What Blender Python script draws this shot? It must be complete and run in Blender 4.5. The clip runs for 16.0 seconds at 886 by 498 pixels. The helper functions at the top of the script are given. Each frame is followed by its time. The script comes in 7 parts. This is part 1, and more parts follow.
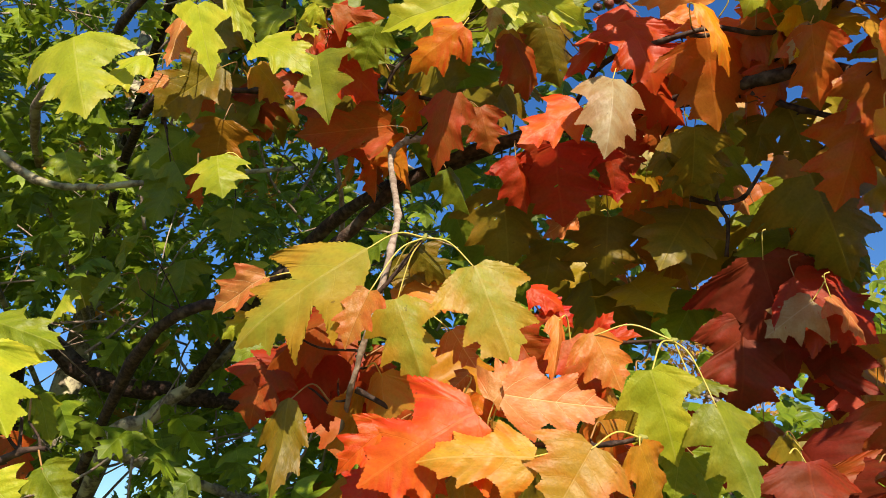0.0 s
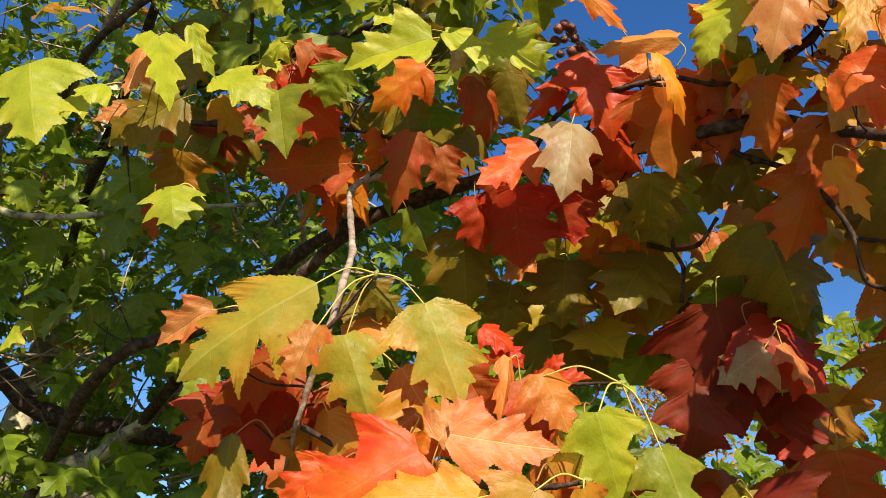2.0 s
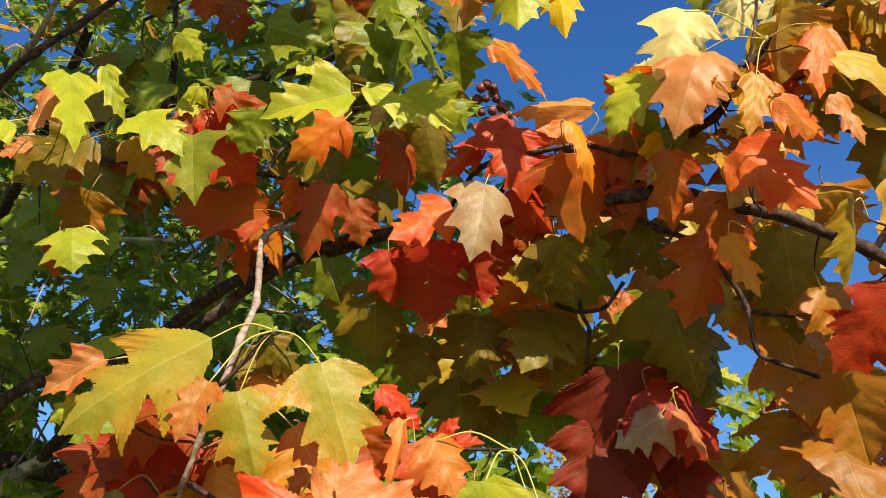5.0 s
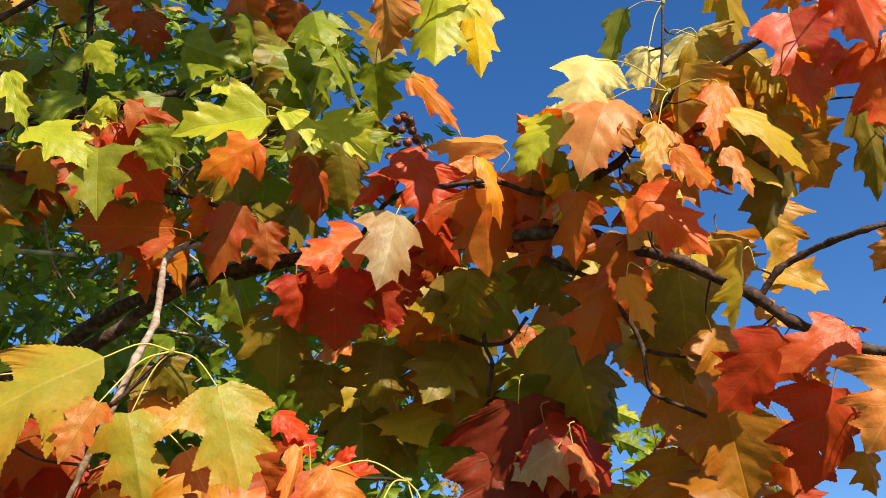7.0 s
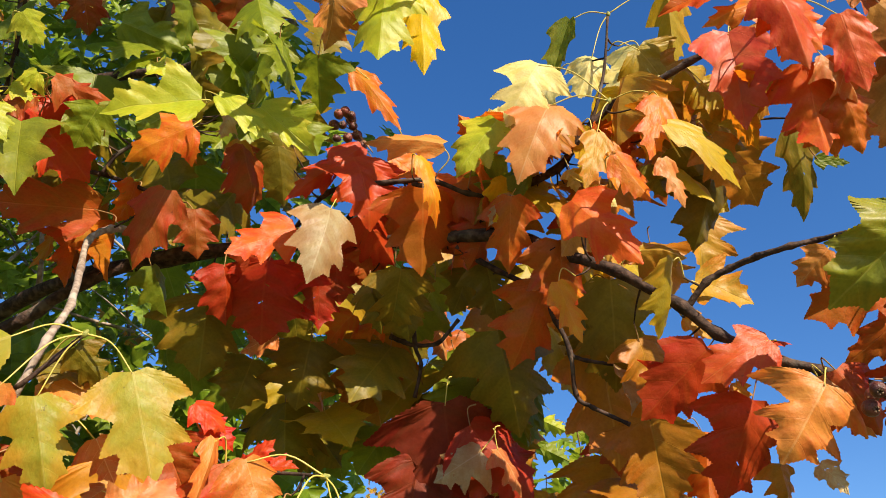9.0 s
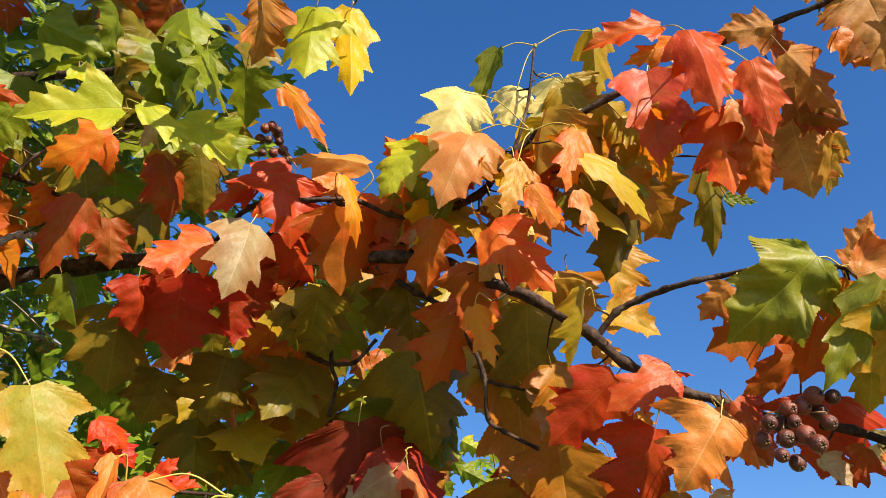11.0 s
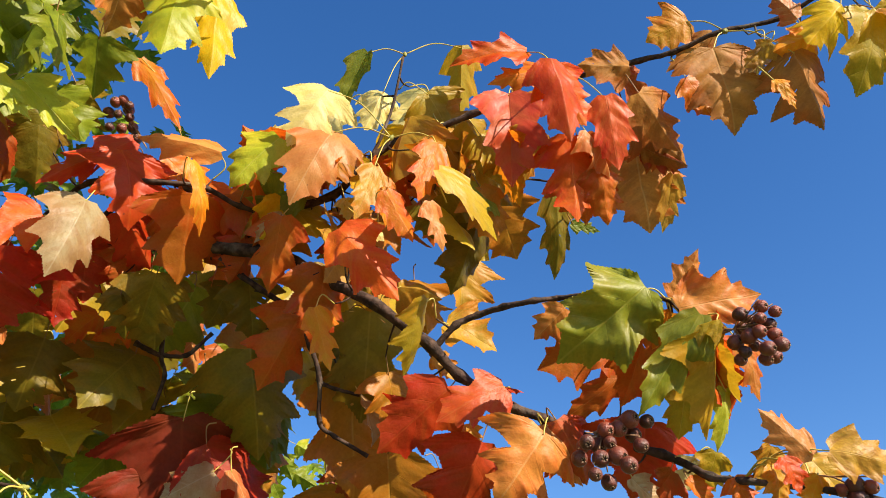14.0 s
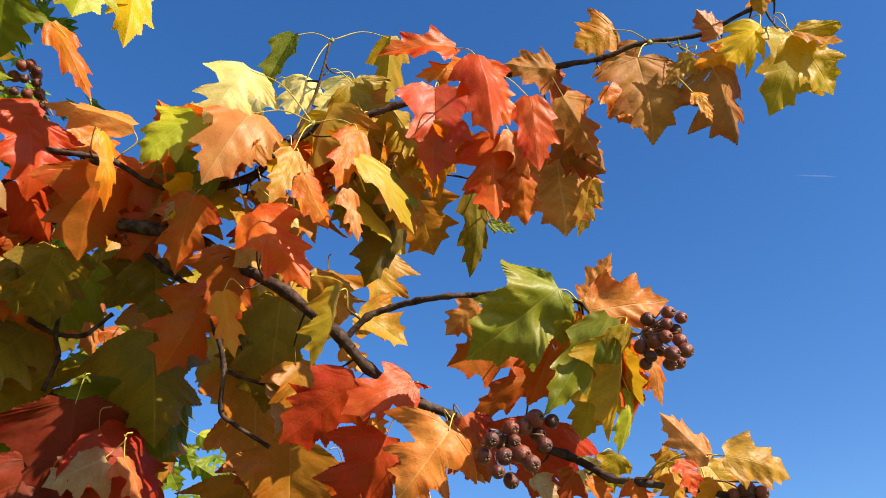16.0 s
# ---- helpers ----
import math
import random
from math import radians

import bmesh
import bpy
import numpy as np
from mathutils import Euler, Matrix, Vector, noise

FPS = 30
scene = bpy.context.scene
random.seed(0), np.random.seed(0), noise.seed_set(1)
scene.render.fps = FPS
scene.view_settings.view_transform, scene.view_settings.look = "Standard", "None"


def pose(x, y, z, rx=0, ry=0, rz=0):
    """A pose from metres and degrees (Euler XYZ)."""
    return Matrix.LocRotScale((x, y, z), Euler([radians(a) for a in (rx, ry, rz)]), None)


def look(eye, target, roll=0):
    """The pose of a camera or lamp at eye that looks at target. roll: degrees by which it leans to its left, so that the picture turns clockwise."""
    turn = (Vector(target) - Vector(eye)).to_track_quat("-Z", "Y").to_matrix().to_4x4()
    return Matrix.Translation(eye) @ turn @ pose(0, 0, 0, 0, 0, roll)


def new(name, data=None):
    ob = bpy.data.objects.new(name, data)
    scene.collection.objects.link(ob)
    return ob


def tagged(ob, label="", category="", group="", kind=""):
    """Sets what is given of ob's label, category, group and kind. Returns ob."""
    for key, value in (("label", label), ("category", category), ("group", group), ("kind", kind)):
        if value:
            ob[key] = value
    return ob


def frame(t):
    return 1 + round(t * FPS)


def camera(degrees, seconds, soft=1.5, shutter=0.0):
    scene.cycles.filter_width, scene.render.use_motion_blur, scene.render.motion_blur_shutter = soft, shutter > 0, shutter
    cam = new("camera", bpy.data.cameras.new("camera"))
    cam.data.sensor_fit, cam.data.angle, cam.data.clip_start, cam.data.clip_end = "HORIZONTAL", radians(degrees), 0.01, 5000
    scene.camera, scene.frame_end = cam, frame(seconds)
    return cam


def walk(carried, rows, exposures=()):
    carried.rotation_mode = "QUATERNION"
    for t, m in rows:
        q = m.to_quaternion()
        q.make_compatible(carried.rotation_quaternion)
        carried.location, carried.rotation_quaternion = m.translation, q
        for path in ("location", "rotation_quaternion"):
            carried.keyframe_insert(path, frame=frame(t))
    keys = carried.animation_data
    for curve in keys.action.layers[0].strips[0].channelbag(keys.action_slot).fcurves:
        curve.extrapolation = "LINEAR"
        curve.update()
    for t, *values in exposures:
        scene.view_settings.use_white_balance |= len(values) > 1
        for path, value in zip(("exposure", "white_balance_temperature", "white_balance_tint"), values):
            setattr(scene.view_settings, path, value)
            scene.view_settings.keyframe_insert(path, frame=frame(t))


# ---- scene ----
cam = camera(56.5, 16.0, soft=0.9)
PATH = [
    (0, (0.016, 0.028, 1.544), (-0.015, 1.834, 2.402), 0.6),
    (0.5, (0.031, 0.036, 1.536), (-0.002, 1.824, 2.431), 1.2),
    (1, (0.02, 0.031, 1.542), (0.024, 1.811, 2.453), 1.1),
    (1.5, (0.019, 0.029, 1.542), (0.05, 1.799, 2.473), 1.2),
    (2, (0.033, 0.033, 1.54), (0.069, 1.791, 2.495), 1.2),
    (2.5, (0.036, 0.03, 1.544), (0.091, 1.777, 2.516), 1.3),
    (3, (0.046, 0.028, 1.543), (0.116, 1.761, 2.538), 1.6),
    (3.2, (0.052, 0.032, 1.548), (0.126, 1.762, 2.55), 1.7),
    (5.3, (0.064, 0.014, 1.559), (0.284, 1.706, 2.602), 1.1),
    (5.5, (0.066, 0.016, 1.554), (0.312, 1.696, 2.612), 0.8),
    (6, (0.07, 0.01, 1.556), (0.355, 1.677, 2.625), 0.8),
    (6.5, (0.055, 0.004, 1.561), (0.407, 1.651, 2.64), 0.4),
    (7, (0.069, 0.007, 1.555), (0.445, 1.639, 2.649), 0.6),
    (7.5, (0.072, 0.007, 1.556), (0.478, 1.629, 2.653), 0.6),
    (8, (0.066, 0.012, 1.555), (0.514, 1.618, 2.659), 0.9),
    (8.5, (0.075, 0.014, 1.552), (0.552, 1.608, 2.662), 0.9),
    (9, (0.079, 0.019, 1.551), (0.592, 1.6, 2.663), 0.8),
    (9.2, (0.078, 0.017, 1.551), (0.609, 1.592, 2.663), 0.3),
    (11.3, (0.09, 0.004, 1.553), (0.774, 1.492, 2.701), 0.0),
    (11.5, (0.09, 0.004, 1.552), (0.794, 1.481, 2.702), -0.1),
    (12, (0.095, 0.004, 1.549), (0.842, 1.45, 2.712), -0.5),
    (12.5, (0.096, 0.003, 1.552), (0.891, 1.423, 2.715), -0.5),
    (13, (0.099, 0.004, 1.552), (0.945, 1.395, 2.714), -0.6),
    (13.5, (0.104, 0.005, 1.55), (1.002, 1.364, 2.71), -1.0),
    (14, (0.104, 0.002, 1.553), (1.049, 1.333, 2.709), -1.2),
    (14.5, (0.106, 0.004, 1.551), (1.083, 1.309, 2.71), -1.4),
    (15, (0.108, 0.005, 1.551), (1.126, 1.283, 2.704), -1.5),
    (15.5, (0.112, 0.008, 1.553), (1.176, 1.253, 2.7), -1.6),
    (16, (0.115, 0.009, 1.553), (1.212, 1.222, 2.703), -1.8),
]
walk(cam, [(t, look(eye, target, roll)) for t, eye, target, roll in PATH], [(0, 0.98), (3, 1.04), (7, 1.12), (16, 1.25)])

# ---- light ----
SUN_AZIMUTH, SUN_HEIGHT = 167.0, 34.0   # degrees clockwise from +y, degrees above the horizon
world = bpy.data.worlds.new("sky")
scene.world = world
world.use_nodes = True
wn = world.node_tree
sky = wn.nodes.new("ShaderNodeTexSky")
sky.sky_type, sky.sun_disc = "NISHITA", False
sky.sun_elevation, sky.sun_rotation = radians(SUN_HEIGHT), radians(SUN_AZIMUTH)
sky.air_density, sky.dust_density, sky.ozone_density = 1.0, 0.3, 2.0
deep = wn.nodes.new("ShaderNodeHueSaturation")
deep.inputs["Hue"].default_value, deep.inputs["Saturation"].default_value = 0.509, 1.32
wn.links.new(sky.outputs["Color"], deep.inputs["Color"])
wn.links.new(deep.outputs["Color"], wn.nodes["Background"].inputs["Color"])
wn.nodes["Background"].inputs["Strength"].default_value = 0.087
sun = new("sun", bpy.data.lights.new("sun", "SUN"))
sun.data.energy, sun.data.angle, sun.data.color = 5.2, radians(0.5), (1.0, 0.845, 0.66)
to_sun = Vector((math.sin(radians(SUN_AZIMUTH)) * math.cos(radians(SUN_HEIGHT)),
                 math.cos(radians(SUN_AZIMUTH)) * math.cos(radians(SUN_HEIGHT)), math.sin(radians(SUN_HEIGHT))))
sun.matrix_world = look(to_sun * 30, (0, 0, 0))


# ---- materials ----
class Nodes:
    """Short hand for building a node material."""

    def __init__(self, name):
        self.mat = bpy.data.materials.new(name)
        self.mat.use_nodes = True
        self.tree = self.mat.node_tree
        self.bsdf = self.tree.nodes["Principled BSDF"]
        self.output = self.tree.nodes["Material Output"]

    def add(self, kind, **values):
        node = self.tree.nodes.new("ShaderNode" + kind)
        for key, value in values.items():
            if key in ("operation", "blend_type", "data_type", "noise_dimensions", "feature", "interpolation_type", "clamp"):
                if key == "operation":
                    node.operation = value
                elif key == "blend_type":
                    node.blend_type = value
                elif key == "data_type":
                    node.data_type = value
                elif key == "noise_dimensions":
                    node.noise_dimensions = value
                elif key == "feature":
                    node.feature = value
                elif key == "interpolation_type":
                    node.interpolation_type = value
                else:
                    node.use_clamp = value
        return node

    def put(self, socket, value):
        if isinstance(value, bpy.types.NodeSocket):
            self.tree.links.new(value, socket)
        elif isinstance(value, tuple) and len(value) == 3:
            socket.default_value = (*value, 1.0) if socket.type == "RGBA" else value
        else:
            socket.default_value = value

    def math(self, operation, a, b=0.0, c=0.0):
        node = self.add("Math", operation=operation)
        for i, value in enumerate((a, b, c)):
            self.put(node.inputs[i], value)
        return node.outputs[0]

    def mix(self, factor, a, b, blend="MIX"):
        node = self.add("Mix", data_type="RGBA", blend_type=blend)
        self.put(node.inputs["Factor"], factor)
        self.put(node.inputs[6], a)
        self.put(node.inputs[7], b)
        return node.outputs[2]

    def ramp(self, value, low, high):
        node = self.add("MapRange", interpolation_type="SMOOTHSTEP")
        self.put(node.inputs["Value"], value)
        node.inputs["From Min"].default_value, node.inputs["From Max"].default_value = low, high
        return node.outputs["Result"]

    def noise(self, vector, scale, detail=3.0, w=None):
        node = self.add("TexNoise", noise_dimensions="4D" if w is not None else "3D")
        if vector is not None:
            self.put(node.inputs["Vector"], vector)
        node.inputs["Scale"].default_value, node.inputs["Detail"].default_value = scale, detail
        if w is not None:
            self.put(node.inputs["W"], w)
        return node.outputs["Fac"]


def leaf_material(name, inner, outer, blotch, vein, spots=0.5, islands=False, gloss=0.36, thin=0.5, amount=0.8, veining=0.36):
    """A leaf blade: inner colour along the midrib, outer colour on the margins, blotches, veins and small brown spots."""
    n = Nodes(name)
    if islands:
        chance = n.add("NewGeometry").outputs["Random Per Island"]
    else:
        chance = n.add("ObjectInfo").outputs["Random"]
    shift = n.math("MULTIPLY", chance, 37.0)
    uv = n.add("UVMap").outputs["UV"]
    parts = n.add("SeparateXYZ")
    n.put(parts.inputs[0], uv)
    side = n.math("ABSOLUTE", n.math("SUBTRACT", parts.outputs[0], 0.5))
    along = parts.outputs[1]
    slant = n.math("SUBTRACT", along, n.math("MULTIPLY", side, n.math("ADD", 0.42, n.math("MULTIPLY", side, 0.75))))
    # margins against middle, with a wandering border
    cloud = n.noise(uv, 3.2, 4.0, shift)
    rim = n.math("ADD", n.math("MULTIPLY", side, 1.5), n.math("MULTIPLY", n.math("SUBTRACT", along, 0.45), 0.35))
    rim = n.math("ADD", rim, n.math("MULTIPLY", n.math("SUBTRACT", cloud, 0.5), 1.5))
    colour = n.mix(n.ramp(rim, 0.05, 0.75), inner, outer)
    patch = n.ramp(n.noise(uv, 2.1, 5.0, n.math("ADD", shift, 11.0)), 0.48, 0.72)
    along_veins = n.add("CombineXYZ")
    n.put(along_veins.inputs[0], n.math("MULTIPLY", slant, 5.5))
    n.put(along_veins.inputs[1], n.math("MULTIPLY", parts.outputs[0], 1.6))
    n.put(along_veins.inputs[2], shift)
    streak = n.ramp(n.noise(along_veins.outputs[0], 1.6, 4.0), 0.42, 0.66)
    patch = n.math("MAXIMUM", patch, n.math("MULTIPLY", streak, 0.75))
    colour = n.mix(n.math("MULTIPLY", patch, amount), colour, blotch)
    # fine mottling
    grain = n.noise(uv, 34.0, 3.0, shift)
    colour = n.mix(n.math("MULTIPLY", n.ramp(grain, 0.35, 0.75), 0.22), colour, blotch, "MULTIPLY")
    # midrib and side veins
    rib = n.math("SUBTRACT", 1.0, n.ramp(side, 0.004, 0.016))
    wave = n.math("PINGPONG", n.math("ADD", slant, 0.03), 0.125)
    nerve = n.math("SUBTRACT", 1.0, n.ramp(wave, 0.001, 0.006))
    nerve = n.math("MULTIPLY", nerve, n.math("SUBTRACT", 1.0, n.ramp(side, 0.25, 0.48)))
    veins = n.math("MAXIMUM", rib, n.math("MULTIPLY", nerve, min(1.0, veining * 1.2)))
    colour = n.mix(n.math("MULTIPLY", veins, veining), colour, vein)
    # brown spots and dry edges
    dry = n.math("MULTIPLY", n.ramp(rim, 0.85, 1.25), n.ramp(n.noise(uv, 6.0, 4.0, n.math("ADD", shift, 23.0)), 0.42, 0.62))
    colour = n.mix(n.math("MULTIPLY", dry, 0.75), colour, (0.16, 0.065, 0.022))
    dots = n.ramp(n.noise(uv, 11.0, 2.0, n.math("ADD", shift, 5.0)), 0.715, 0.74)
    colour = n.mix(n.math("MULTIPLY", dots, spots), colour, (0.05, 0.022, 0.01))
    specks = n.ramp(n.noise(uv, 30.0, 1.0, n.math("ADD", shift, 31.0)), 0.745, 0.77)
    specks = n.math("MULTIPLY", specks, n.ramp(n.noise(uv, 3.0, 2.0, n.math("ADD", shift, 43.0)), 0.45, 0.6))
    colour = n.mix(n.math("MULTIPLY", specks, spots), colour, (0.03, 0.015, 0.008))
    shade = n.math("ADD", 0.55, n.math("MULTIPLY", chance, 0.95)) if islands else n.math("ADD", 0.82, n.math("MULTIPLY", chance, 0.36))
    bright = n.add("HueSaturation")
    n.put(bright.inputs["Color"], colour)
    n.put(bright.inputs["Value"], shade)
    n.put(bright.inputs["Hue"], n.math("ADD", 0.488, n.math("MULTIPLY", n.noise(None, 1.0, 0.0, n.math("MULTIPLY", chance, 91.0)), 0.024)))
    colour = bright.outputs[0]
    bump = n.add("Bump")
    quilt = n.math("MULTIPLY", n.ramp(wave, 0.0, 0.12), 0.2)
    relief = n.math("ADD", n.math("ADD", quilt, n.math("MULTIPLY", n.noise(uv, 9.0, 4.0, shift), 0.5)), n.math("MULTIPLY", veins, -0.1))
    n.put(bump.inputs["Height"], relief)
    bump.inputs["Strength"].default_value, bump.inputs["Distance"].default_value = 0.6, 0.0034
    n.put(n.bsdf.inputs["Base Color"], colour)
    n.put(n.bsdf.inputs["Roughness"], n.math("ADD", gloss, n.math("MULTIPLY", grain, 0.2)))
    n.bsdf.inputs["Specular IOR Level"].default_value = 0.33
    n.put(n.bsdf.inputs["Normal"], bump.outputs[0])
    glow = n.add("BsdfTranslucent")
    n.put(glow.inputs["Color"], n.mix(0.35, colour, outer))
    n.put(glow.inputs["Normal"], bump.outputs[0])
    both = n.add("MixShader")
    both.inputs[0].default_value = thin
    n.put(both.inputs[1], n.bsdf.outputs[0])
    n.put(both.inputs[2], glow.outputs[0])
    n.put(n.output.inputs["Surface"], both.outputs[0])
    return n.mat


def bark_material(name, dark, light, lichen, amount):
    n = Nodes(name)
    where = n.add("TexCoord").outputs["Object"]
    colour = n.mix(n.ramp(n.noise(where, 120.0, 5.0), 0.35, 0.7), dark, light)
    spots = n.ramp(n.noise(where, 26.0, 5.0), 0.66 - 0.28 * amount, 0.72 - 0.2 * amount)
    colour = n.mix(n.math("MULTIPLY", spots, amount), colour, lichen)
    bump = n.add("Bump")
    n.put(bump.inputs["Height"], n.noise(where, 220.0, 5.0))
    bump.inputs["Strength"].default_value, bump.inputs["Distance"].default_value = 0.8, 0.002
    n.put(n.bsdf.inputs["Base Color"], colour)
    n.put(n.bsdf.inputs["Normal"], bump.outputs[0])
    n.bsdf.inputs["Roughness"].default_value = 0.8
    n.bsdf.inputs["Specular IOR Level"].default_value = 0.2
    return n.mat


def plain_material(name, low, high, scale, roughness, bumps=0.3):
    n = Nodes(name)
    where = n.add("TexCoord").outputs["Object"]
    mottle = n.noise(where, scale, 5.0)
    n.put(n.bsdf.inputs["Base Color"], n.mix(n.ramp(mottle, 0.35, 0.7), low, high))
    n.bsdf.inputs["Roughness"].default_value = roughness
    n.bsdf.inputs["Specular IOR Level"].default_value = 0.35
    bump = n.add("Bump")
    n.put(bump.inputs["Height"], n.noise(where, scale * 3, 3.0))
    bump.inputs["Strength"].default_value, bump.inputs["Distance"].default_value = bumps, 0.002
    n.put(n.bsdf.inputs["Normal"], bump.outputs[0])
    return n.mat


def berry_material():
    """Fruit skin from red-brown to dark purple-brown, finely dotted, each berry a little different."""
    n = Nodes("berry_skin")
    where = n.add("TexCoord").outputs["Object"]
    chance = n.add("ObjectInfo").outputs["Random"]
    patch = n.noise(where, 1.6, 3.0, n.math("MULTIPLY", chance, 20.0))
    tone = n.math("ADD", n.math("MULTIPLY", chance, 0.6), n.math("MULTIPLY", n.math("SUBTRACT", patch, 0.3), 1.0))
    colour = n.mix(n.ramp(tone, 0.1, 0.9), (0.045, 0.011, 0.008), (0.19, 0.040, 0.020))
    dots = n.ramp(n.noise(where, 11.0, 1.0, n.math("MULTIPLY", chance, 50.0)), 0.66, 0.72)
    colour = n.mix(n.math("MULTIPLY", dots, 0.5), colour, (0.36, 0.20, 0.11))
    n.put(n.bsdf.inputs["Base Color"], colour)
    n.put(n.bsdf.inputs["Roughness"], n.math("ADD", 0.36, n.math("MULTIPLY", patch, 0.15)))
    bump = n.add("Bump")
    n.put(bump.inputs["Height"], n.noise(where, 7.0, 3.0))
    bump.inputs["Strength"].default_value, bump.inputs["Distance"].default_value = 0.25, 0.05
    n.put(n.bsdf.inputs["Normal"], bump.outputs[0])
    return n.mat


TINTS = {  # inner, outer, blotch, vein
    "mellow": ((0.29, 0.3, 0.028), (0.43, 0.245, 0.02), (0.4, 0.3, 0.026), (0.5, 0.43, 0.11)),
    "lime": ((0.42, 0.46, 0.022), (0.55, 0.51, 0.036), (0.32, 0.39, 0.02), (0.6, 0.58, 0.12)),
    "green": ((0.212, 0.266, 0.014), (0.265, 0.285, 0.014), (0.138, 0.19, 0.01), (0.424, 0.418, 0.072)),
    "sage": ((0.24, 0.27, 0.018), (0.30, 0.27, 0.018), (0.15, 0.19, 0.014), (0.38, 0.37, 0.06)),
    "olive": ((0.225, 0.1794, 0.011), (0.29, 0.1638, 0.009), (0.135, 0.1196, 0.007), (0.38, 0.2852, 0.035)),
    "yellow": ((0.615, 0.418, 0.01), (0.657, 0.399, 0.008), (0.509, 0.38, 0.012), (0.7, 0.513, 0.048)),
    "yellowolive": ((0.445, 0.3181, 0.014), (0.53, 0.292, 0.012), (0.297, 0.239, 0.012), (0.615, 0.4417, 0.072)),
    "gold": ((0.52, 0.2976, 0.024), (0.57, 0.192, 0.017), (0.38, 0.2496, 0.025), (0.66, 0.432, 0.13)),
    "goldorange": ((0.68, 0.27, 0.011), (0.7, 0.17, 0.008), (0.64, 0.36, 0.013), (0.72, 0.4, 0.04)),
    "goldbeige": ((0.58, 0.34, 0.04), (0.54, 0.28, 0.034), (0.38, 0.16, 0.02), (0.66, 0.45, 0.10)),
    "ochre": ((0.445, 0.1972, 0.012), (0.488, 0.1581, 0.0088), (0.297, 0.1507, 0.0088), (0.572, 0.3357, 0.04)),
    "orange": ((0.64, 0.1568, 0.0088), (0.66, 0.0997, 0.0072), (0.6, 0.2565, 0.013), (0.7, 0.285, 0.04)),
    "salmon": ((0.6, 0.22, 0.065), (0.6, 0.135, 0.035), (0.56, 0.26, 0.065), (0.72, 0.44, 0.18)),
    "tansalmon": ((0.58, 0.24, 0.034), (0.6, 0.155, 0.018), (0.5, 0.31, 0.035), (0.72, 0.456, 0.12)),
    "redorange": ((0.64, 0.105, 0.01), (0.64, 0.055, 0.0072), (0.62, 0.18, 0.013), (0.7, 0.21, 0.032)),
    # redlit and crimsonlit: the reds again, with sunlight put into the colour
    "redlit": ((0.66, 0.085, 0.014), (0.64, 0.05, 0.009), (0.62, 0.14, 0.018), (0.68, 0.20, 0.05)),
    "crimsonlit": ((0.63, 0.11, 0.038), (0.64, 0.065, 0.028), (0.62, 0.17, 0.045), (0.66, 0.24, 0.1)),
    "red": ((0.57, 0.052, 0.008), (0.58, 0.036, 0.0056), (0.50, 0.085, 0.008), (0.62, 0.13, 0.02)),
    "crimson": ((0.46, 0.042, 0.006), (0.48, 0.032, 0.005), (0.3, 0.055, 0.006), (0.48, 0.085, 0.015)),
    "rust": ((0.445, 0.0874, 0.0088), (0.466, 0.0506, 0.0072), (0.28, 0.1058, 0.01), (0.551, 0.172, 0.028)),
    "rustorange": ((0.551, 0.1302, 0.01), (0.551, 0.0772, 0.008), (0.42, 0.1581, 0.012), (0.615, 0.2213, 0.036)),
    "tanorange": ((0.6, 0.235, 0.04), (0.6, 0.14, 0.02), (0.52, 0.25, 0.037), (0.72, 0.46, 0.17)),
    # crimson darkened in the colour itself, for leaves that stand in shade
    "crimsonshade": ((0.25, 0.026, 0.006), (0.27, 0.020, 0.005), (0.14, 0.036, 0.006), (0.30, 0.055, 0.013)),
    "peach": ((0.64, 0.28, 0.075), (0.63, 0.195, 0.04), (0.60, 0.31, 0.085), (0.78, 0.54, 0.26)),
    "tan": ((0.53, 0.235, 0.036), (0.54, 0.155, 0.020), (0.31, 0.135, 0.024), (0.66, 0.42, 0.13)),
    "beige": ((0.52, 0.42, 0.22), (0.47, 0.28, 0.11), (0.40, 0.22, 0.08), (0.66, 0.58, 0.38)),
    "pale": ((0.78, 0.68, 0.30), (0.76, 0.62, 0.22), (0.62, 0.54, 0.14), (0.80, 0.72, 0.38)),
}
LEAF = {key: leaf_material("leaf_" + key, *tint, gloss={"tan": 0.52, "crimson": 0.46, "crimsonshade": 0.52, "rust": 0.46}.get(key, 0.36), veining=0.85 if key == "salmon" else 0.32) for key, tint in TINTS.items()}
FOLIAGE_GREEN = leaf_material("foliage_green", (0.17, 0.25, 0.014), (0.24, 0.30, 0.016), (0.10, 0.17, 0.012), (0.30, 0.36, 0.05), 0.2, True)
FOLIAGE_TURNED = leaf_material("foliage_turned", (0.46, 0.30, 0.035), (0.50, 0.15, 0.02), (0.32, 0.24, 0.03), (0.5, 0.4, 0.1), 0.3, True)
STALK = plain_material("leaf_stalk", (0.42, 0.34, 0.06), (0.50, 0.38, 0.09), 40.0, 0.45)
DARK_STALK = plain_material("red_leaf_stalk", (0.20, 0.10, 0.03), (0.30, 0.17, 0.05), 40.0, 0.5)
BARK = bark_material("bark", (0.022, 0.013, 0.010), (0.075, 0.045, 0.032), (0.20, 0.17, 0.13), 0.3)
GREY_BARK = bark_material("grey_bark", (0.16, 0.115, 0.085), (0.30, 0.24, 0.19), (0.40, 0.38, 0.31), 0.5)
LICHEN_BARK = bark_material("lichen_bark", (0.10, 0.085, 0.06), (0.26, 0.22, 0.16), (0.46, 0.43, 0.27), 0.75)
BERRY = berry_material()
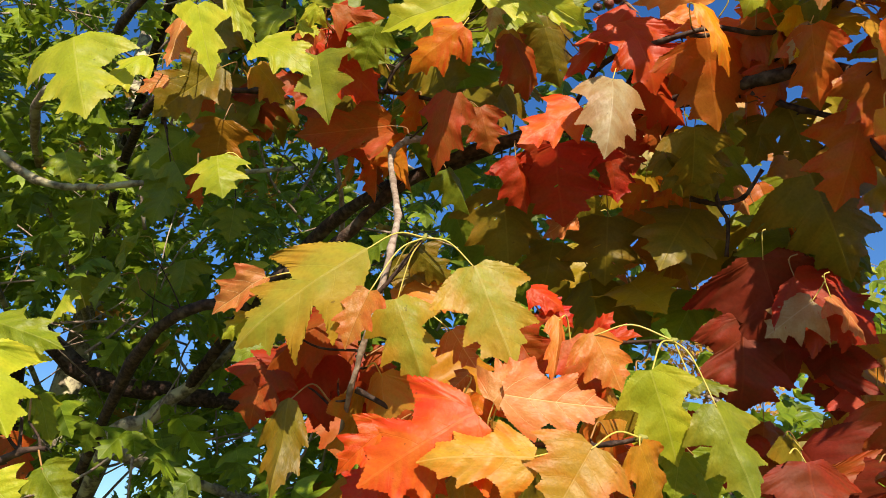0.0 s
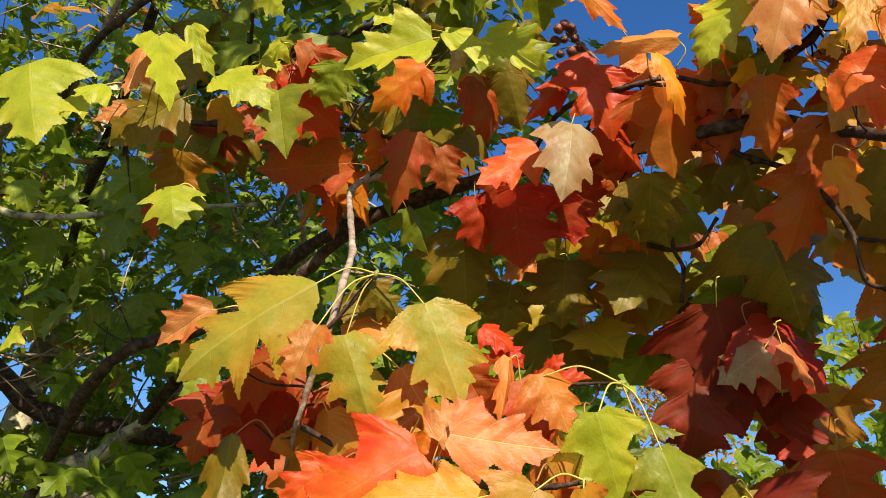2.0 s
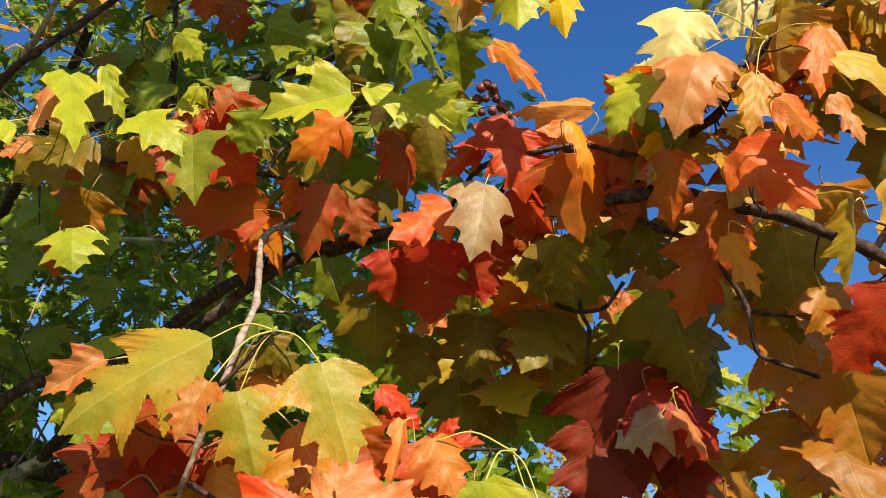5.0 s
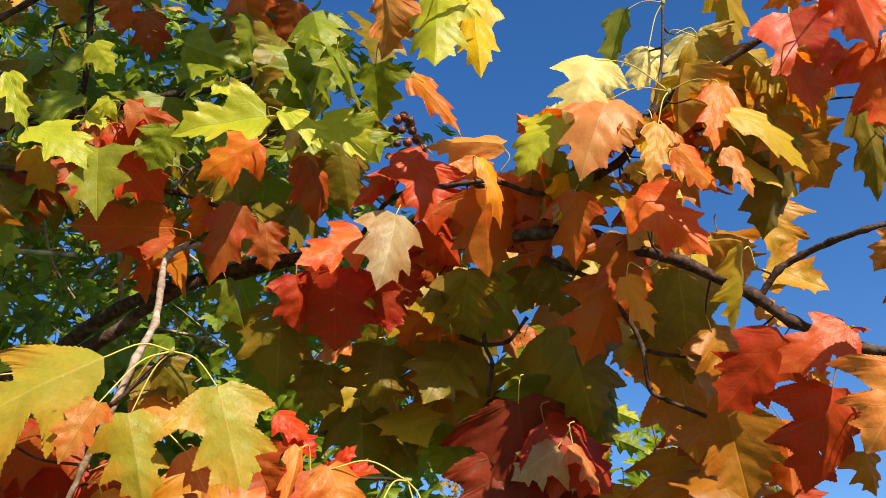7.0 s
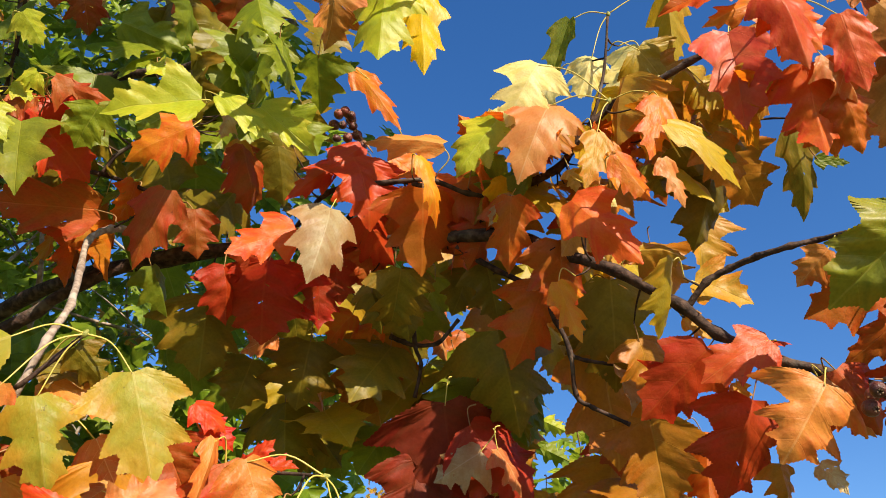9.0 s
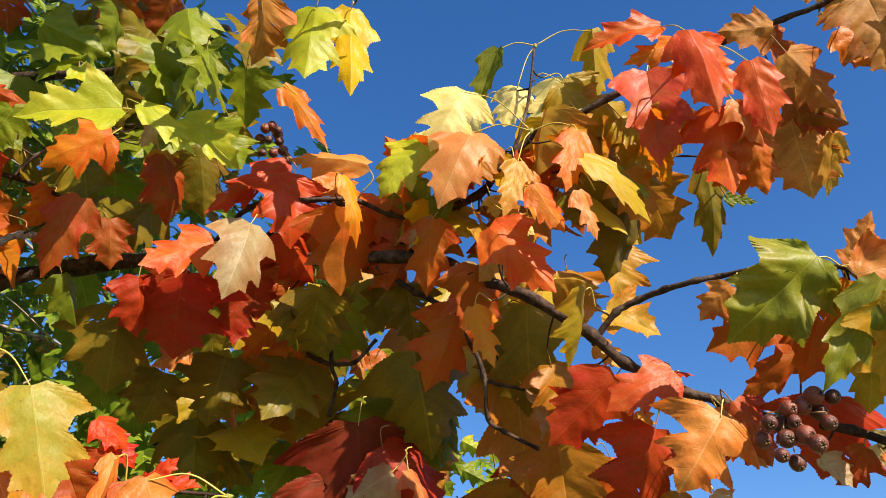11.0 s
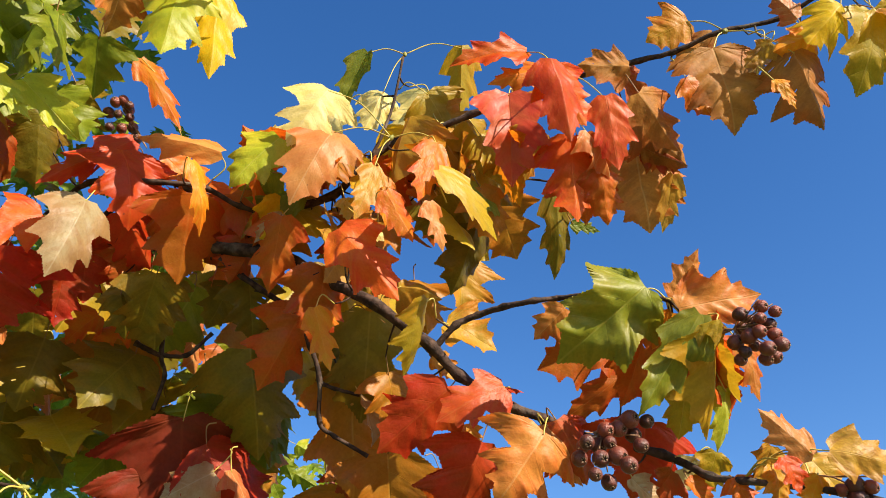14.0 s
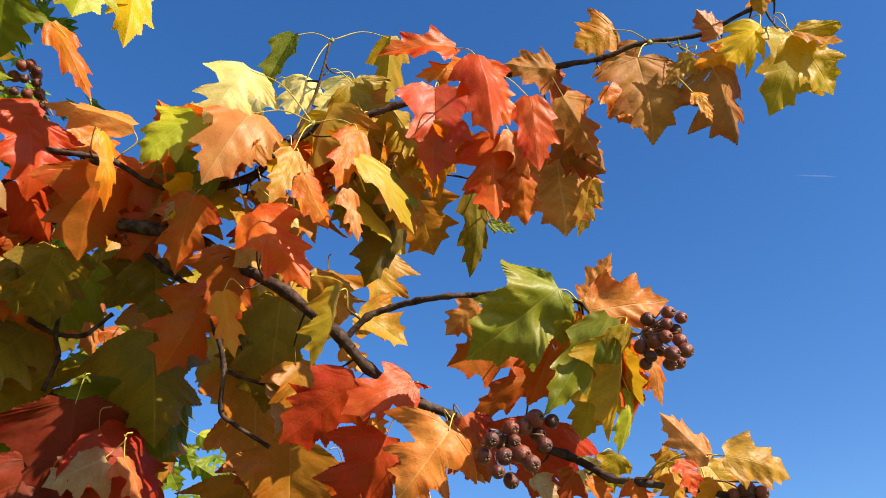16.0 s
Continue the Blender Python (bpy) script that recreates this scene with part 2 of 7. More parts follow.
BERRY_END = plain_material("berry_sepal", (0.16, 0.09, 0.05), (0.46, 0.32, 0.20), 400.0, 0.8, 0.8)
BERRY_PIT = plain_material("berry_pit", (0.02, 0.010, 0.007), (0.06, 0.03, 0.02), 500.0, 0.9, 0.5)
BUD = plain_material("bud_scale", (0.16, 0.18, 0.03), (0.26, 0.24, 0.05), 200.0, 0.5)
BERRY_STALK = plain_material("berry_stalk", (0.20, 0.10, 0.05), (0.30, 0.17, 0.08), 150.0, 0.6)
GRASS = plain_material("grass", (0.065, 0.078, 0.022), (0.16, 0.15, 0.055), 6.0, 0.9)


# ---- mesh helpers ----
def mesh_of(name, vertices, faces, materials, slots=None, uvs=None, smooth=True):
    mesh = bpy.data.meshes.new(name)
    mesh.from_pydata([tuple(v) for v in vertices], [], faces)
    for material in materials:
        mesh.materials.append(material)
    if slots is not None:
        mesh.polygons.foreach_set("material_index", slots)
    mesh.polygons.foreach_set("use_smooth", [smooth] * len(mesh.polygons))
    if uvs is not None:
        layer = mesh.uv_layers.new(name="UVMap")
        loops = np.empty(len(mesh.loops), dtype=np.int32)
        mesh.loops.foreach_get("vertex_index", loops)
        layer.data.foreach_set("uv", np.asarray(uvs, dtype=np.float32)[loops].ravel())
    mesh.update()
    return mesh


def part(name, mesh, parent, label="", kind=""):
    ob = new(name, mesh)
    ob.parent = parent
    return tagged(ob, label, kind=kind)


def smooth_line(points, steps):
    """A smooth line through the points (Catmull-Rom)."""
    p = [np.array(q, dtype=float) for q in points]
    p = [2 * p[0] - p[1]] + p + [2 * p[-1] - p[-2]]
    line = []
    for i in range(1, len(p) - 2):
        for k in range(steps):
            u = k / steps
            line.append(0.5 * (2 * p[i] + (p[i + 1] - p[i - 1]) * u + (2 * p[i - 1] - 5 * p[i] + 4 * p[i + 1] - p[i + 2]) * u * u
                               + (3 * p[i] - p[i - 1] - 3 * p[i + 1] + p[i + 2]) * u ** 3))
    line.append(p[-2])
    return line


def tube(line, radii, sides=6, start=0):
    """Vertices and faces of a round bar along the line."""
    line = np.array(line)
    ways = np.gradient(line, axis=0)
    ways /= np.linalg.norm(ways, axis=1)[:, None] + 1e-12
    across = np.cross(ways[0], (0.3, 0.2, 0.93))
    vertices, faces = [], []
    for i, (p, way, r) in enumerate(zip(line, ways, radii)):
        across = across - way * across.dot(way)
        across /= np.linalg.norm(across) + 1e-12
        other = np.cross(way, across)
        for k in range(sides):
            a = 2 * math.pi * k / sides
            vertices.append(p + r * (math.cos(a) * across + math.sin(a) * other))
    for i in range(len(line) - 1):
        for k in range(sides):
            a, b = i * sides + k, i * sides + (k + 1) % sides
            faces.append((start + a, start + b, start + b + sides, start + a + sides))
    faces.append(tuple(start + k for k in reversed(range(sides))))
    faces.append(tuple(start + (len(line) - 1) * sides + k for k in range(sides)))
    return vertices, faces


# ---- the setting ----
def ground():
    bm = bmesh.new()
    bmesh.ops.create_grid(bm, x_segments=80, y_segments=80, size=600)
    for v in bm.verts:
        v.co.x, v.co.y = v.co.x * abs(v.co.x) / 600, v.co.y * abs(v.co.y) / 600
        v.co.z = 0.12 * noise.noise(v.co * 0.3) * min(1, v.co.length / 8)
    mesh = bpy.data.meshes.new("ground")
    bm.to_mesh(mesh)
    bm.free()
    mesh.materials.append(GRASS)
    tagged(new("ground", mesh), "short yellowing autumn grass under the tree", "grass", kind="structure")


ground()

# ---- the tree ----
tree = tagged(new("service_tree"), "autumn tree with lobed yellow, orange and red leaves and brown berries", "tree")
tree.location = (-1.35, 2.75, 0)
TREE_AT = np.array(tree.location)
LINES = []
WOODS = {"bark": BARK, "greybark": GREY_BARK, "lichen": LICHEN_BARK}
rand = random.Random(11)


def branch(points, thick, thin, wood, name="branch", label="", leafy=True):
    line = np.array(smooth_line(points, 5))
    radii = np.linspace(thick, thin, len(line))
    knots = np.zeros(len(line))
    for i in range(len(line)):
        line[i] += np.array([rand.gauss(0, 1), rand.gauss(0, 1), rand.gauss(0, 1)]) * radii[i] * 0.10
        radii[i] *= 1 + rand.uniform(-0.07, 0.09) + (0.28 if i % 5 == 0 and thick < 0.012 else 0)
    if leafy:
        LINES.append(line)
    vertices, faces = tube(line - TREE_AT, radii, 8)
    return part(name, mesh_of(name, vertices, faces, [WOODS[wood]]), tree, label)


# half of a lobed blade, from the stalk to the tip: across, along
def blade_outline(rng, depth, teeth, sweep):
    keys = [(0.012, 0.0), (0.16, -0.035), (0.35, 0.045), (0.50, 0.145), (0.63, 0.275), (0.44 - 0.10 * depth, 0.315), (0.37 - 0.20 * depth, 0.40),
            (0.435 - 0.05 * depth, 0.53), (0.505, 0.66), (0.35 - 0.09 * depth, 0.645), (0.285 - 0.11 * depth, 0.69), (0.30, 0.815), (0.205 - 0.05 * depth, 0.82), (0.10, 0.90), (0.0, 1.0)]
    last = len(keys) - 1
    size = [1 + rng.uniform(-0.14, 0.14) for _ in range(4)]
    lift = [rng.uniform(-0.05, 0.05) for _ in range(4)]
    which = (0, 0, 0, 0, 0, 0, 1, 1, 1, 1, 2, 2, 2, 3, 3)
    keys = [(x * size[which[i]], y + (lift[which[i]] * (1 - y) if 2 < i < last - 1 else 0)) for i, (x, y) in enumerate(keys)]
    keys = [(x, y + sweep * x * (1 - y)) for x, y in keys]
    line = []
    for (x0, y0), (x1, y1) in zip(keys, keys[1:]):
        nx, ny = (y1 - y0), -(x1 - x0)
        edge = math.hypot(nx, ny) or 1
        count = max(1, round(edge / 0.042)) if teeth else 1
        for k in range(count):
            # each saw tooth leans towards the tip
            u = k / count
            line.append((x0 + (x1 - x0) * u, y0 + (y1 - y0) * u))
            if teeth and x0 > 0.05:
                u = (k + rng.uniform(0.62, 0.85)) / count
                push = 0.011 * teeth * rng.uniform(0.5, 1.35)
                line.append((x0 + (x1 - x0) * u + push * nx / edge, y0 + (y1 - y0) * u + push * ny / edge))
    line.append(keys[-1])
    return line


def blade(rng, width, bend, fold, wave, depth=0.8, teeth=1.0, rings=(0.0, 0.14, 0.3, 0.47, 0.65, 0.83, 1.0), sweep=0.0):
    """A lobed blade of length 1 along y, in the plane z = 0 before it is bent: vertices, faces, uvs."""
    vertices, faces, uvs = [], [], []
    turns, phase, twist = rng.uniform(1.2, 2.6), rng.uniform(0, 6.3), rng.uniform(-0.5, 0.5)
    curl = rng.uniform(-1.0, 1.0) * wave * 1.6
    droop = rng.uniform(-1.0, 0.7) * wave * 6.5
    hook, crease = rng.uniform(-0.9, 0.5) * wave * 3.0, Vector((rng.uniform(0, 50), rng.uniform(0, 50), 0))
    for side in (1, -1):
        line = blade_outline(rng, depth, teeth, sweep)
        soft = np.array(line)
        for _ in range(3 if teeth else 0):
            soft[1:-1] = (soft[:-2] + 2 * soft[1:-1] + soft[2:]) / 4
        ribs = np.maximum.accumulate(np.maximum(0.0, soft[:, 1] - 0.6 * soft[:, 0]))
        for _ in range(6 if teeth else 0):
            ribs[1:-1] = (ribs[:-2] + 2 * ribs[1:-1] + ribs[2:]) / 4
        ribs[-1] = 1.0
        first = len(vertices)
        for (x, y), (sx, sy), rib in zip(line, soft, ribs):
            for s in rings:
                ox, oy = (x, y) if s == 1.0 else (sx, sy)
                px, py = ox * s * width, rib + (oy - rib) * s
                uvs.append((0.5 + side * ox * s, py))
                pz = bend * 4 * py * (1 - py) + wave * math.sin(turns * 6.3 * py + phase + side) * 0.55 * (px * 1.6) ** 1.6
                pz += curl * px * px * 2.2 + twist * wave * side * px * (py - 0.5) * 2
                pz += wave * 0.32 * noise.noise(Vector((side * px, py, 0)) * 2.6 + crease) + wave * 0.20 * noise.noise(Vector((side * px, py, 3)) * 6.5 + crease) * min(1, px * 8)
                pz += wave * 0.12 * noise.noise(Vector((side * px, py * 0.8, 7)) * 13.0 + crease) * min(1, px * 6)
                pz += droop * max(0.0, px - 0.26) ** 2
                pz += hook * max(0.0, py - 0.55) ** 2
                a = fold * (0.6 + 0.4 * py)
                vertices.append((side * px * math.cos(a), py, pz + px * math.sin(a)))
        count = len(rings)
        for i in range(len(line) - 1):
            for j in range(count - 1):
                a, b, c, d = (first + i * count + j, first + i * count + j + 1, first + (i + 1) * count + j + 1, first + (i + 1) * count + j)
                faces.append((a, b, c, d) if side > 0 else (d, c, b, a))
    return vertices, faces, uvs


DARK_STALKED = ("crimson", "rust", "red", "redorange", "olive", "rustorange", "ochre", "tan", "green")
LABELS = {"mellow": "green-yellow leaf flushed with orange", "lime": "bright yellow-green leaf", "green": "green leaf", "sage": "crinkled pale green leaf", "olive": "olive-green leaf",
          "yellow": "clear yellow leaf", "yellowolive": "yellow-olive leaf", "gold": "golden yellow leaf", "goldorange": "golden orange leaf",
          "goldbeige": "dry golden beige leaf", "ochre": "ochre leaf", "orange": "orange leaf", "salmon": "salmon-orange leaf with pale veins",
          "tansalmon": "tan and salmon leaf", "redorange": "orange-red leaf", "redlit": "red leaf brightened as if sunlit", "crimsonlit": "pinkish red leaf brightened as if sunlit", "red": "red leaf",
          "crimson": "dark crimson leaf", "rust": "rust-red leaf", "rustorange": "rusty orange leaf", "tanorange": "tan-orange leaf", "crimsonshade": "crimson leaf with shade put into its colour", "peach": "pale peach-orange leaf", "tan": "dry tan leaf",
          "beige": "pale beige dry leaf; a few stand for sunlit patches", "pale": "pale cream-yellow leaf"}


def leaf(holder, base, tip, normal, width, colour, stem=None, bend=None, fold=None, wave=None, lobes=None, sweep=0.0):
    """One leaf: its blade runs from base to tip and faces along normal; its stalk runs to stem, or back and up."""
    rng = random.Random(round(base[0] * 1000) * 7919 + round(base[2] * 1000) * 31 + 5)
    base, tip, normal = Vector(base), Vector(tip), Vector(normal)
    length = (tip - base).length
    way = (tip - base) / length
    bend = rng.uniform(-0.01, 0.09) if bend is None else bend
    fold = rng.choice((rng.uniform(0.3, 0.95), rng.uniform(0.0, 0.45), rng.uniform(-0.55, 0.0))) if fold is None else fold
    wave = rng.uniform(0.08, 0.20) if wave is None else wave
    vertices, faces, uvs = blade(rng, width * 1.08, bend, -fold, wave, rng.uniform(0.0, 0.55) if lobes is None else lobes, sweep=sweep)
    across = way.cross(normal).normalized()
    m = Matrix((across, way, across.cross(way))).transposed()
    origin = base - Vector(TREE_AT)
    vertices = [m @ (Vector(v) * length) + origin for v in vertices]
    if colour in ("red", "crimson", "rust", "rustorange", "beige", "tan", "olive") and rng.random() < 0.6:
        # small holes eaten into the blade
        for _ in range(rng.randint(2, 6)):
            faces.pop(rng.randrange(len(faces)))
    slots = [0] * len(faces)
    nearest = Vector(min((l[np.argmin(((l - np.array(base)) ** 2).sum(axis=1))] for l in LINES), key=lambda q: ((q - np.array(base)) ** 2).sum()))
    stemmed = stem is not None
    if stem is None:
        reach = nearest - base
        stem = base + reach * min(1.0, 0.032 / max(reach.length, 0.001)) - normal * 0.010
        middle = (base + stem) / 2 - way * 0.3 * (stem - base).length + Vector((0, 0, 0.06 * (stem - base).length))
    else:
        stem = Vector(stem)
        middle = (base + stem) / 2 + Vector((0, 0, 0.16 * (stem - base).length))
        nearest = stem
    line = np.array(smooth_line([base + way * 0.003, middle, stem], 5)) - TREE_AT
    more, extra = tube(line, np.linspace(0.0006, 0.0009, len(line)), 5, len(vertices))
    slots += [1] * len(extra)
    gap = (nearest - stem).length
    if 0.004 < gap < 0.10:
        # the spur on which the leaf sits, back to the bough
        sag = Vector((rng.gauss(0, 0.06), rng.uniform(0.0, 0.12), rng.gauss(-0.04, 0.08))) * gap
        line = np.array(smooth_line([stem, (stem + nearest) / 2 + sag, nearest], 4)) - TREE_AT
        wood, faces_ = tube(line, np.linspace(0.0008, 0.0014, len(line)), 5, len(vertices) + len(more))
        more, extra = list(more) + list(wood), extra + faces_
        slots += [2] * len(faces_)
    mesh = mesh_of("leaf", list(vertices) + list(more), faces + extra, [LEAF[colour], STALK if stemmed or colour not in DARK_STALKED else DARK_STALK, BARK], slots, uvs + [(0.5, 0.5)] * len(more))
    return part("leaf", mesh, holder, LABELS[colour])


NODE_A = (-0.011, 0.668, 1.859)
NODE_B2 = (0.193, 0.668, 1.766)
NODE_B = (0.153, 0.638, 1.680)
NODE_B0 = (0.042, 0.687, 1.686)
NODE_N1 = (0.283, 0.832, 2.293)
NODE_P = (0.459, 0.599, 2.200)
NODE_P2 = (0.488, 0.619, 2.377)
NODE_R = (0.600, 0.536, 1.869)
NODE_R2 = (0.662, 0.425, 1.963)
NODE_R3 = (0.740, 0.438, 1.808)
NODE_U1 = (0.606, 0.463, 2.269)
NODE_U2 = (0.743, 0.329, 2.304)

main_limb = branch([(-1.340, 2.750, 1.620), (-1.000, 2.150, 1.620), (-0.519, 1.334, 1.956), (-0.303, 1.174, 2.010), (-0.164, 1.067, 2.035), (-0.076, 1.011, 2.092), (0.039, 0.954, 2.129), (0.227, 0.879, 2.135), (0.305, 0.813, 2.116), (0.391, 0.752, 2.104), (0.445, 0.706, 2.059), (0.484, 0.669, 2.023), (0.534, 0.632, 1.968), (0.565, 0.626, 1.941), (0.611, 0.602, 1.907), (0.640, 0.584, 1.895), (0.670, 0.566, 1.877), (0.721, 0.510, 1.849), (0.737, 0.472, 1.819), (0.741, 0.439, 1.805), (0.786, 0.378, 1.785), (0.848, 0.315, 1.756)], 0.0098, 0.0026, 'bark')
fork_branch = branch([(0.537, 0.631, 1.967), (0.549, 0.608, 1.987), (0.564, 0.589, 1.995), (0.577, 0.562, 1.995), (0.593, 0.532, 1.993), (0.612, 0.521, 1.996), (0.635, 0.473, 1.985), (0.665, 0.422, 1.961)], .0038, .0022, 'bark')
upper_branch = branch([(0.318, 0.829, 2.124), (0.357, 0.796, 2.121), (0.386, 0.739, 2.148), (0.435, 0.689, 2.166), (0.454, 0.653, 2.195), (0.479, 0.625, 2.223), (0.516, 0.609, 2.245), (0.550, 0.567, 2.260), (0.595, 0.515, 2.270), (0.622, 0.474, 2.279), (0.686, 0.412, 2.296), (0.709, 0.380, 2.295), (0.739, 0.334, 2.305), (0.786, 0.286, 2.311), (0.809, 0.229, 2.323), (0.842, 0.173, 2.335)], .0055, .0022, 'bark')
upright_twig = branch([(0.458, 0.642, 2.203), (0.463, 0.629, 2.227), (0.475, 0.624, 2.283), (0.473, 0.599, 2.344)], .0022, .0014, 'bark')
side_twig = branch([(0.158, 0.930, 2.157), (0.196, 0.845, 2.184), (0.255, 0.784, 2.169), (0.306, 0.761, 2.168), (0.347, 0.750, 2.151), (0.386, 0.739, 2.148)], .0032, .0028, 'bark')
thin_twig = branch([(0.530, 0.633, 2.198), (0.596, 0.605, 2.207), (0.654, 0.568, 2.206), (0.700, 0.557, 2.205), (0.734, 0.528, 2.195)], .0013, .001, 'bark')
hanging_twig = branch([(0.352, 0.794, 2.103), (0.396, 0.785, 2.074), (0.429, 0.764, 2.045), (0.457, 0.763, 2.005), (0.472, 0.764, 1.969), (0.484, 0.780, 1.926), (0.502, 0.777, 1.913), (0.533, 0.757, 1.890)], .0034, .0022, 'bark', leafy=False)
hanging_spur = branch([(0.475, 0.765, 1.965), (0.490, 0.759, 1.960), (0.515, 0.748, 1.954)], .0024, .0018, 'bark', leafy=False)
forked_twig = branch([(0.299, 0.905, 2.029), (0.317, 0.903, 2.023), (0.331, 0.901, 2.020), (0.357, 0.891, 2.023), (0.377, 0.870, 2.049)], .0032, .0022, 'bark', leafy=False)
forked_spur = branch([(0.326, 0.897, 2.071), (0.330, 0.901, 2.020), (0.341, 0.909, 1.999), (0.340, 0.927, 1.962)], .0030, .0022, 'bark', leafy=False)
grey_twig = branch([(-0.010, 0.899, 2.111), (-0.043, 0.866, 2.086), (-0.059, 0.849, 2.055), (-0.054, 0.821, 2.005), (-0.042, 0.752, 1.925), (-0.042, 0.694, 1.861), (-0.050, 0.691, 1.816), (-0.066, 0.716, 1.773), (-0.076, 0.735, 1.743), (-0.090, 0.783, 1.708)], .0042, .0022, 'greybark')
node_twig = branch([(-0.052, 0.690, 1.814), (-0.029, 0.678, 1.839), (-0.011, 0.668, 1.859)], .0022, .0018, 'bark')
lower_twig = branch([(-0.071, 0.735, 1.743), (-0.006, 0.719, 1.705), (0.045, 0.691, 1.690), (0.101, 0.668, 1.680), (0.133, 0.653, 1.679), (0.154, 0.638, 1.680)], .0026, .0018, 'bark')
short_twig = branch([(0.112, 0.727, 1.767), (0.130, 0.711, 1.776), (0.157, 0.696, 1.774), (0.193, 0.668, 1.766)], .0018, .0014, 'bark')
left_twig = branch([(-0.517, 1.377, 2.331), (-0.475, 1.201, 2.301), (-0.414, 1.026, 2.257), (-0.365, 0.940, 2.224), (-0.314, 0.916, 2.196), (-0.247, 0.905, 2.189), (-0.137, 0.908, 2.186), (-0.071, 0.913, 2.192), (0.011, 0.909, 2.169)], .0050, .0025, 'bark')
left_spur = branch([(-0.078, 0.912, 2.191), (-0.062, 0.895, 2.217), (-0.030, 0.878, 2.240), (-0.004, 0.856, 2.268)], .0028, .0018, 'bark')
right_twig = branch([(0.346, 0.790, 2.101), (0.375, 0.789, 2.084), (0.412, 0.782, 2.068), (0.438, 0.777, 2.054), (0.471, 0.767, 2.040)], .0026, .0016, 'bark')
near_twig = branch([(-1.330, 2.700, 1.000), (-0.800, 1.500, 1.050), (-0.439, 0.684, 1.599), (-0.349, 0.619, 1.628), (-0.303, 0.591, 1.644), (-0.278, 0.585, 1.656), (-0.264, 0.592, 1.660)], .006, .0016, 'bark')
hanging_bough = branch([(-0.450, 1.200, 3.550), (-0.100, 0.950, 3.000), (-0.027, 0.543, 2.512), (0.052, 0.570, 2.420), (0.134, 0.590, 2.333), (0.195, 0.578, 2.310), (0.240, 0.578, 2.315)], .008, .0026, 'bark')
left_bough = branch([(-0.656, 1.268, 2.494), (-0.452, 0.930, 2.321), (-0.378, 0.844, 2.300), (-0.331, 0.830, 2.342), (-0.282, 0.810, 2.383), (-0.217, 0.780, 2.435)], .0060, .0030, 'bark')
upright_shoot = branch([(-0.227, 0.817, 2.468), (-0.229, 0.871, 2.417), (-0.225, 0.906, 2.382), (-0.236, 0.972, 2.350)], .0030, .0024, 'bark')
slanting_shoot = branch([(-0.260, 0.850, 2.383), (-0.228, 0.854, 2.420), (-0.179, 0.848, 2.468)], .0022, .0014, 'bark')
crossing_shoot = branch([(-0.013, 0.975, 2.427), (0.004, 0.950, 2.455), (0.018, 0.905, 2.473), (0.018, 0.857, 2.516)], .0022, .0016, 'bark')
top_twig = branch([(0.211, 0.900, 2.150), (0.255, 0.819, 2.192), (0.298, 0.804, 2.192), (0.337, 0.785, 2.180), (0.368, 0.765, 2.171)], .0035, .0022, 'bark')

# branches of the shaded inside of the crown
trunk = branch([(-1.35, 2.75, -0.1), (-1.33, 2.74, 0.8), (-1.36, 2.76, 1.7), (-1.3, 2.8, 2.7), (-1.32, 2.84, 3.9)], 0.085, 0.035, "lichen", "trunk")
old_limb = branch([(-1.34, 2.75, 1.3), (-1.0, 2.25, 1.68), (-0.709, 1.747, 1.903), (-0.628, 1.714, 1.949), (-0.545, 1.676, 2.002), (-0.407, 1.584, 2.083)], 0.026, 0.010, "lichen")
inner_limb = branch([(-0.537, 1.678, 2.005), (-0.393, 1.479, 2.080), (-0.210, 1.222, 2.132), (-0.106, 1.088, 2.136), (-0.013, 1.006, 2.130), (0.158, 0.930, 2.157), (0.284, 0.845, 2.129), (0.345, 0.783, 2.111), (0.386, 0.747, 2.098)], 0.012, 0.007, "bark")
lichen_branch = branch([(-1.34, 2.77, 2.2), (-1.041, 1.455, 2.465), (-0.784, 1.373, 2.326), (-0.684, 1.374, 2.310), (-0.603, 1.382, 2.322), (-0.517, 1.377, 2.331), (-0.394, 1.358, 2.333), (-0.292, 1.374, 2.352)], 0.0085, 0.004, "lichen")
grey_shoot = branch([(-0.195, 1.386, 2.145), (-0.178, 1.270, 2.204), (-0.182, 1.222, 2.248), (-0.196, 1.202, 2.314)], 0.006, 0.003, "greybark")
steep_shoot = branch([(-1.2, 2.75, 2.4), (-0.895, 1.524, 2.510), (-0.656, 1.268, 2.494), (-0.581, 1.164, 2.500), (-0.523, 1.097, 2.528), (-0.447, 0.992, 2.596)], 0.012, 0.004, "greybark")
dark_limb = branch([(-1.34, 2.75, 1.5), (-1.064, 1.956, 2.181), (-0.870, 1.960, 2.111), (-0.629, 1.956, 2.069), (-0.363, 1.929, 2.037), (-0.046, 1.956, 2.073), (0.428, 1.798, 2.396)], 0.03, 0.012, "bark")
low_limb = branch([(-0.716, 1.799, 1.902), (-0.621, 1.894, 1.879), (-0.476, 1.945, 1.833), (-0.299, 1.989, 1.778)], 0.016, 0.010, "lichen")
high_limb = branch([(-1.31, 2.8, 2.7), (-0.675, 1.546, 2.599), (-0.282, 1.357, 2.700), (-0.040, 1.175, 2.650), (-0.009, 1.094, 2.664), (0.004, 0.988, 2.694)], 0.014, 0.004, "bark")
thin_shoot = branch([(-0.384, 1.415, 2.754), (-0.354, 1.277, 2.764), (-0.346, 1.169, 2.800)], 0.006, 0.004, "bark")
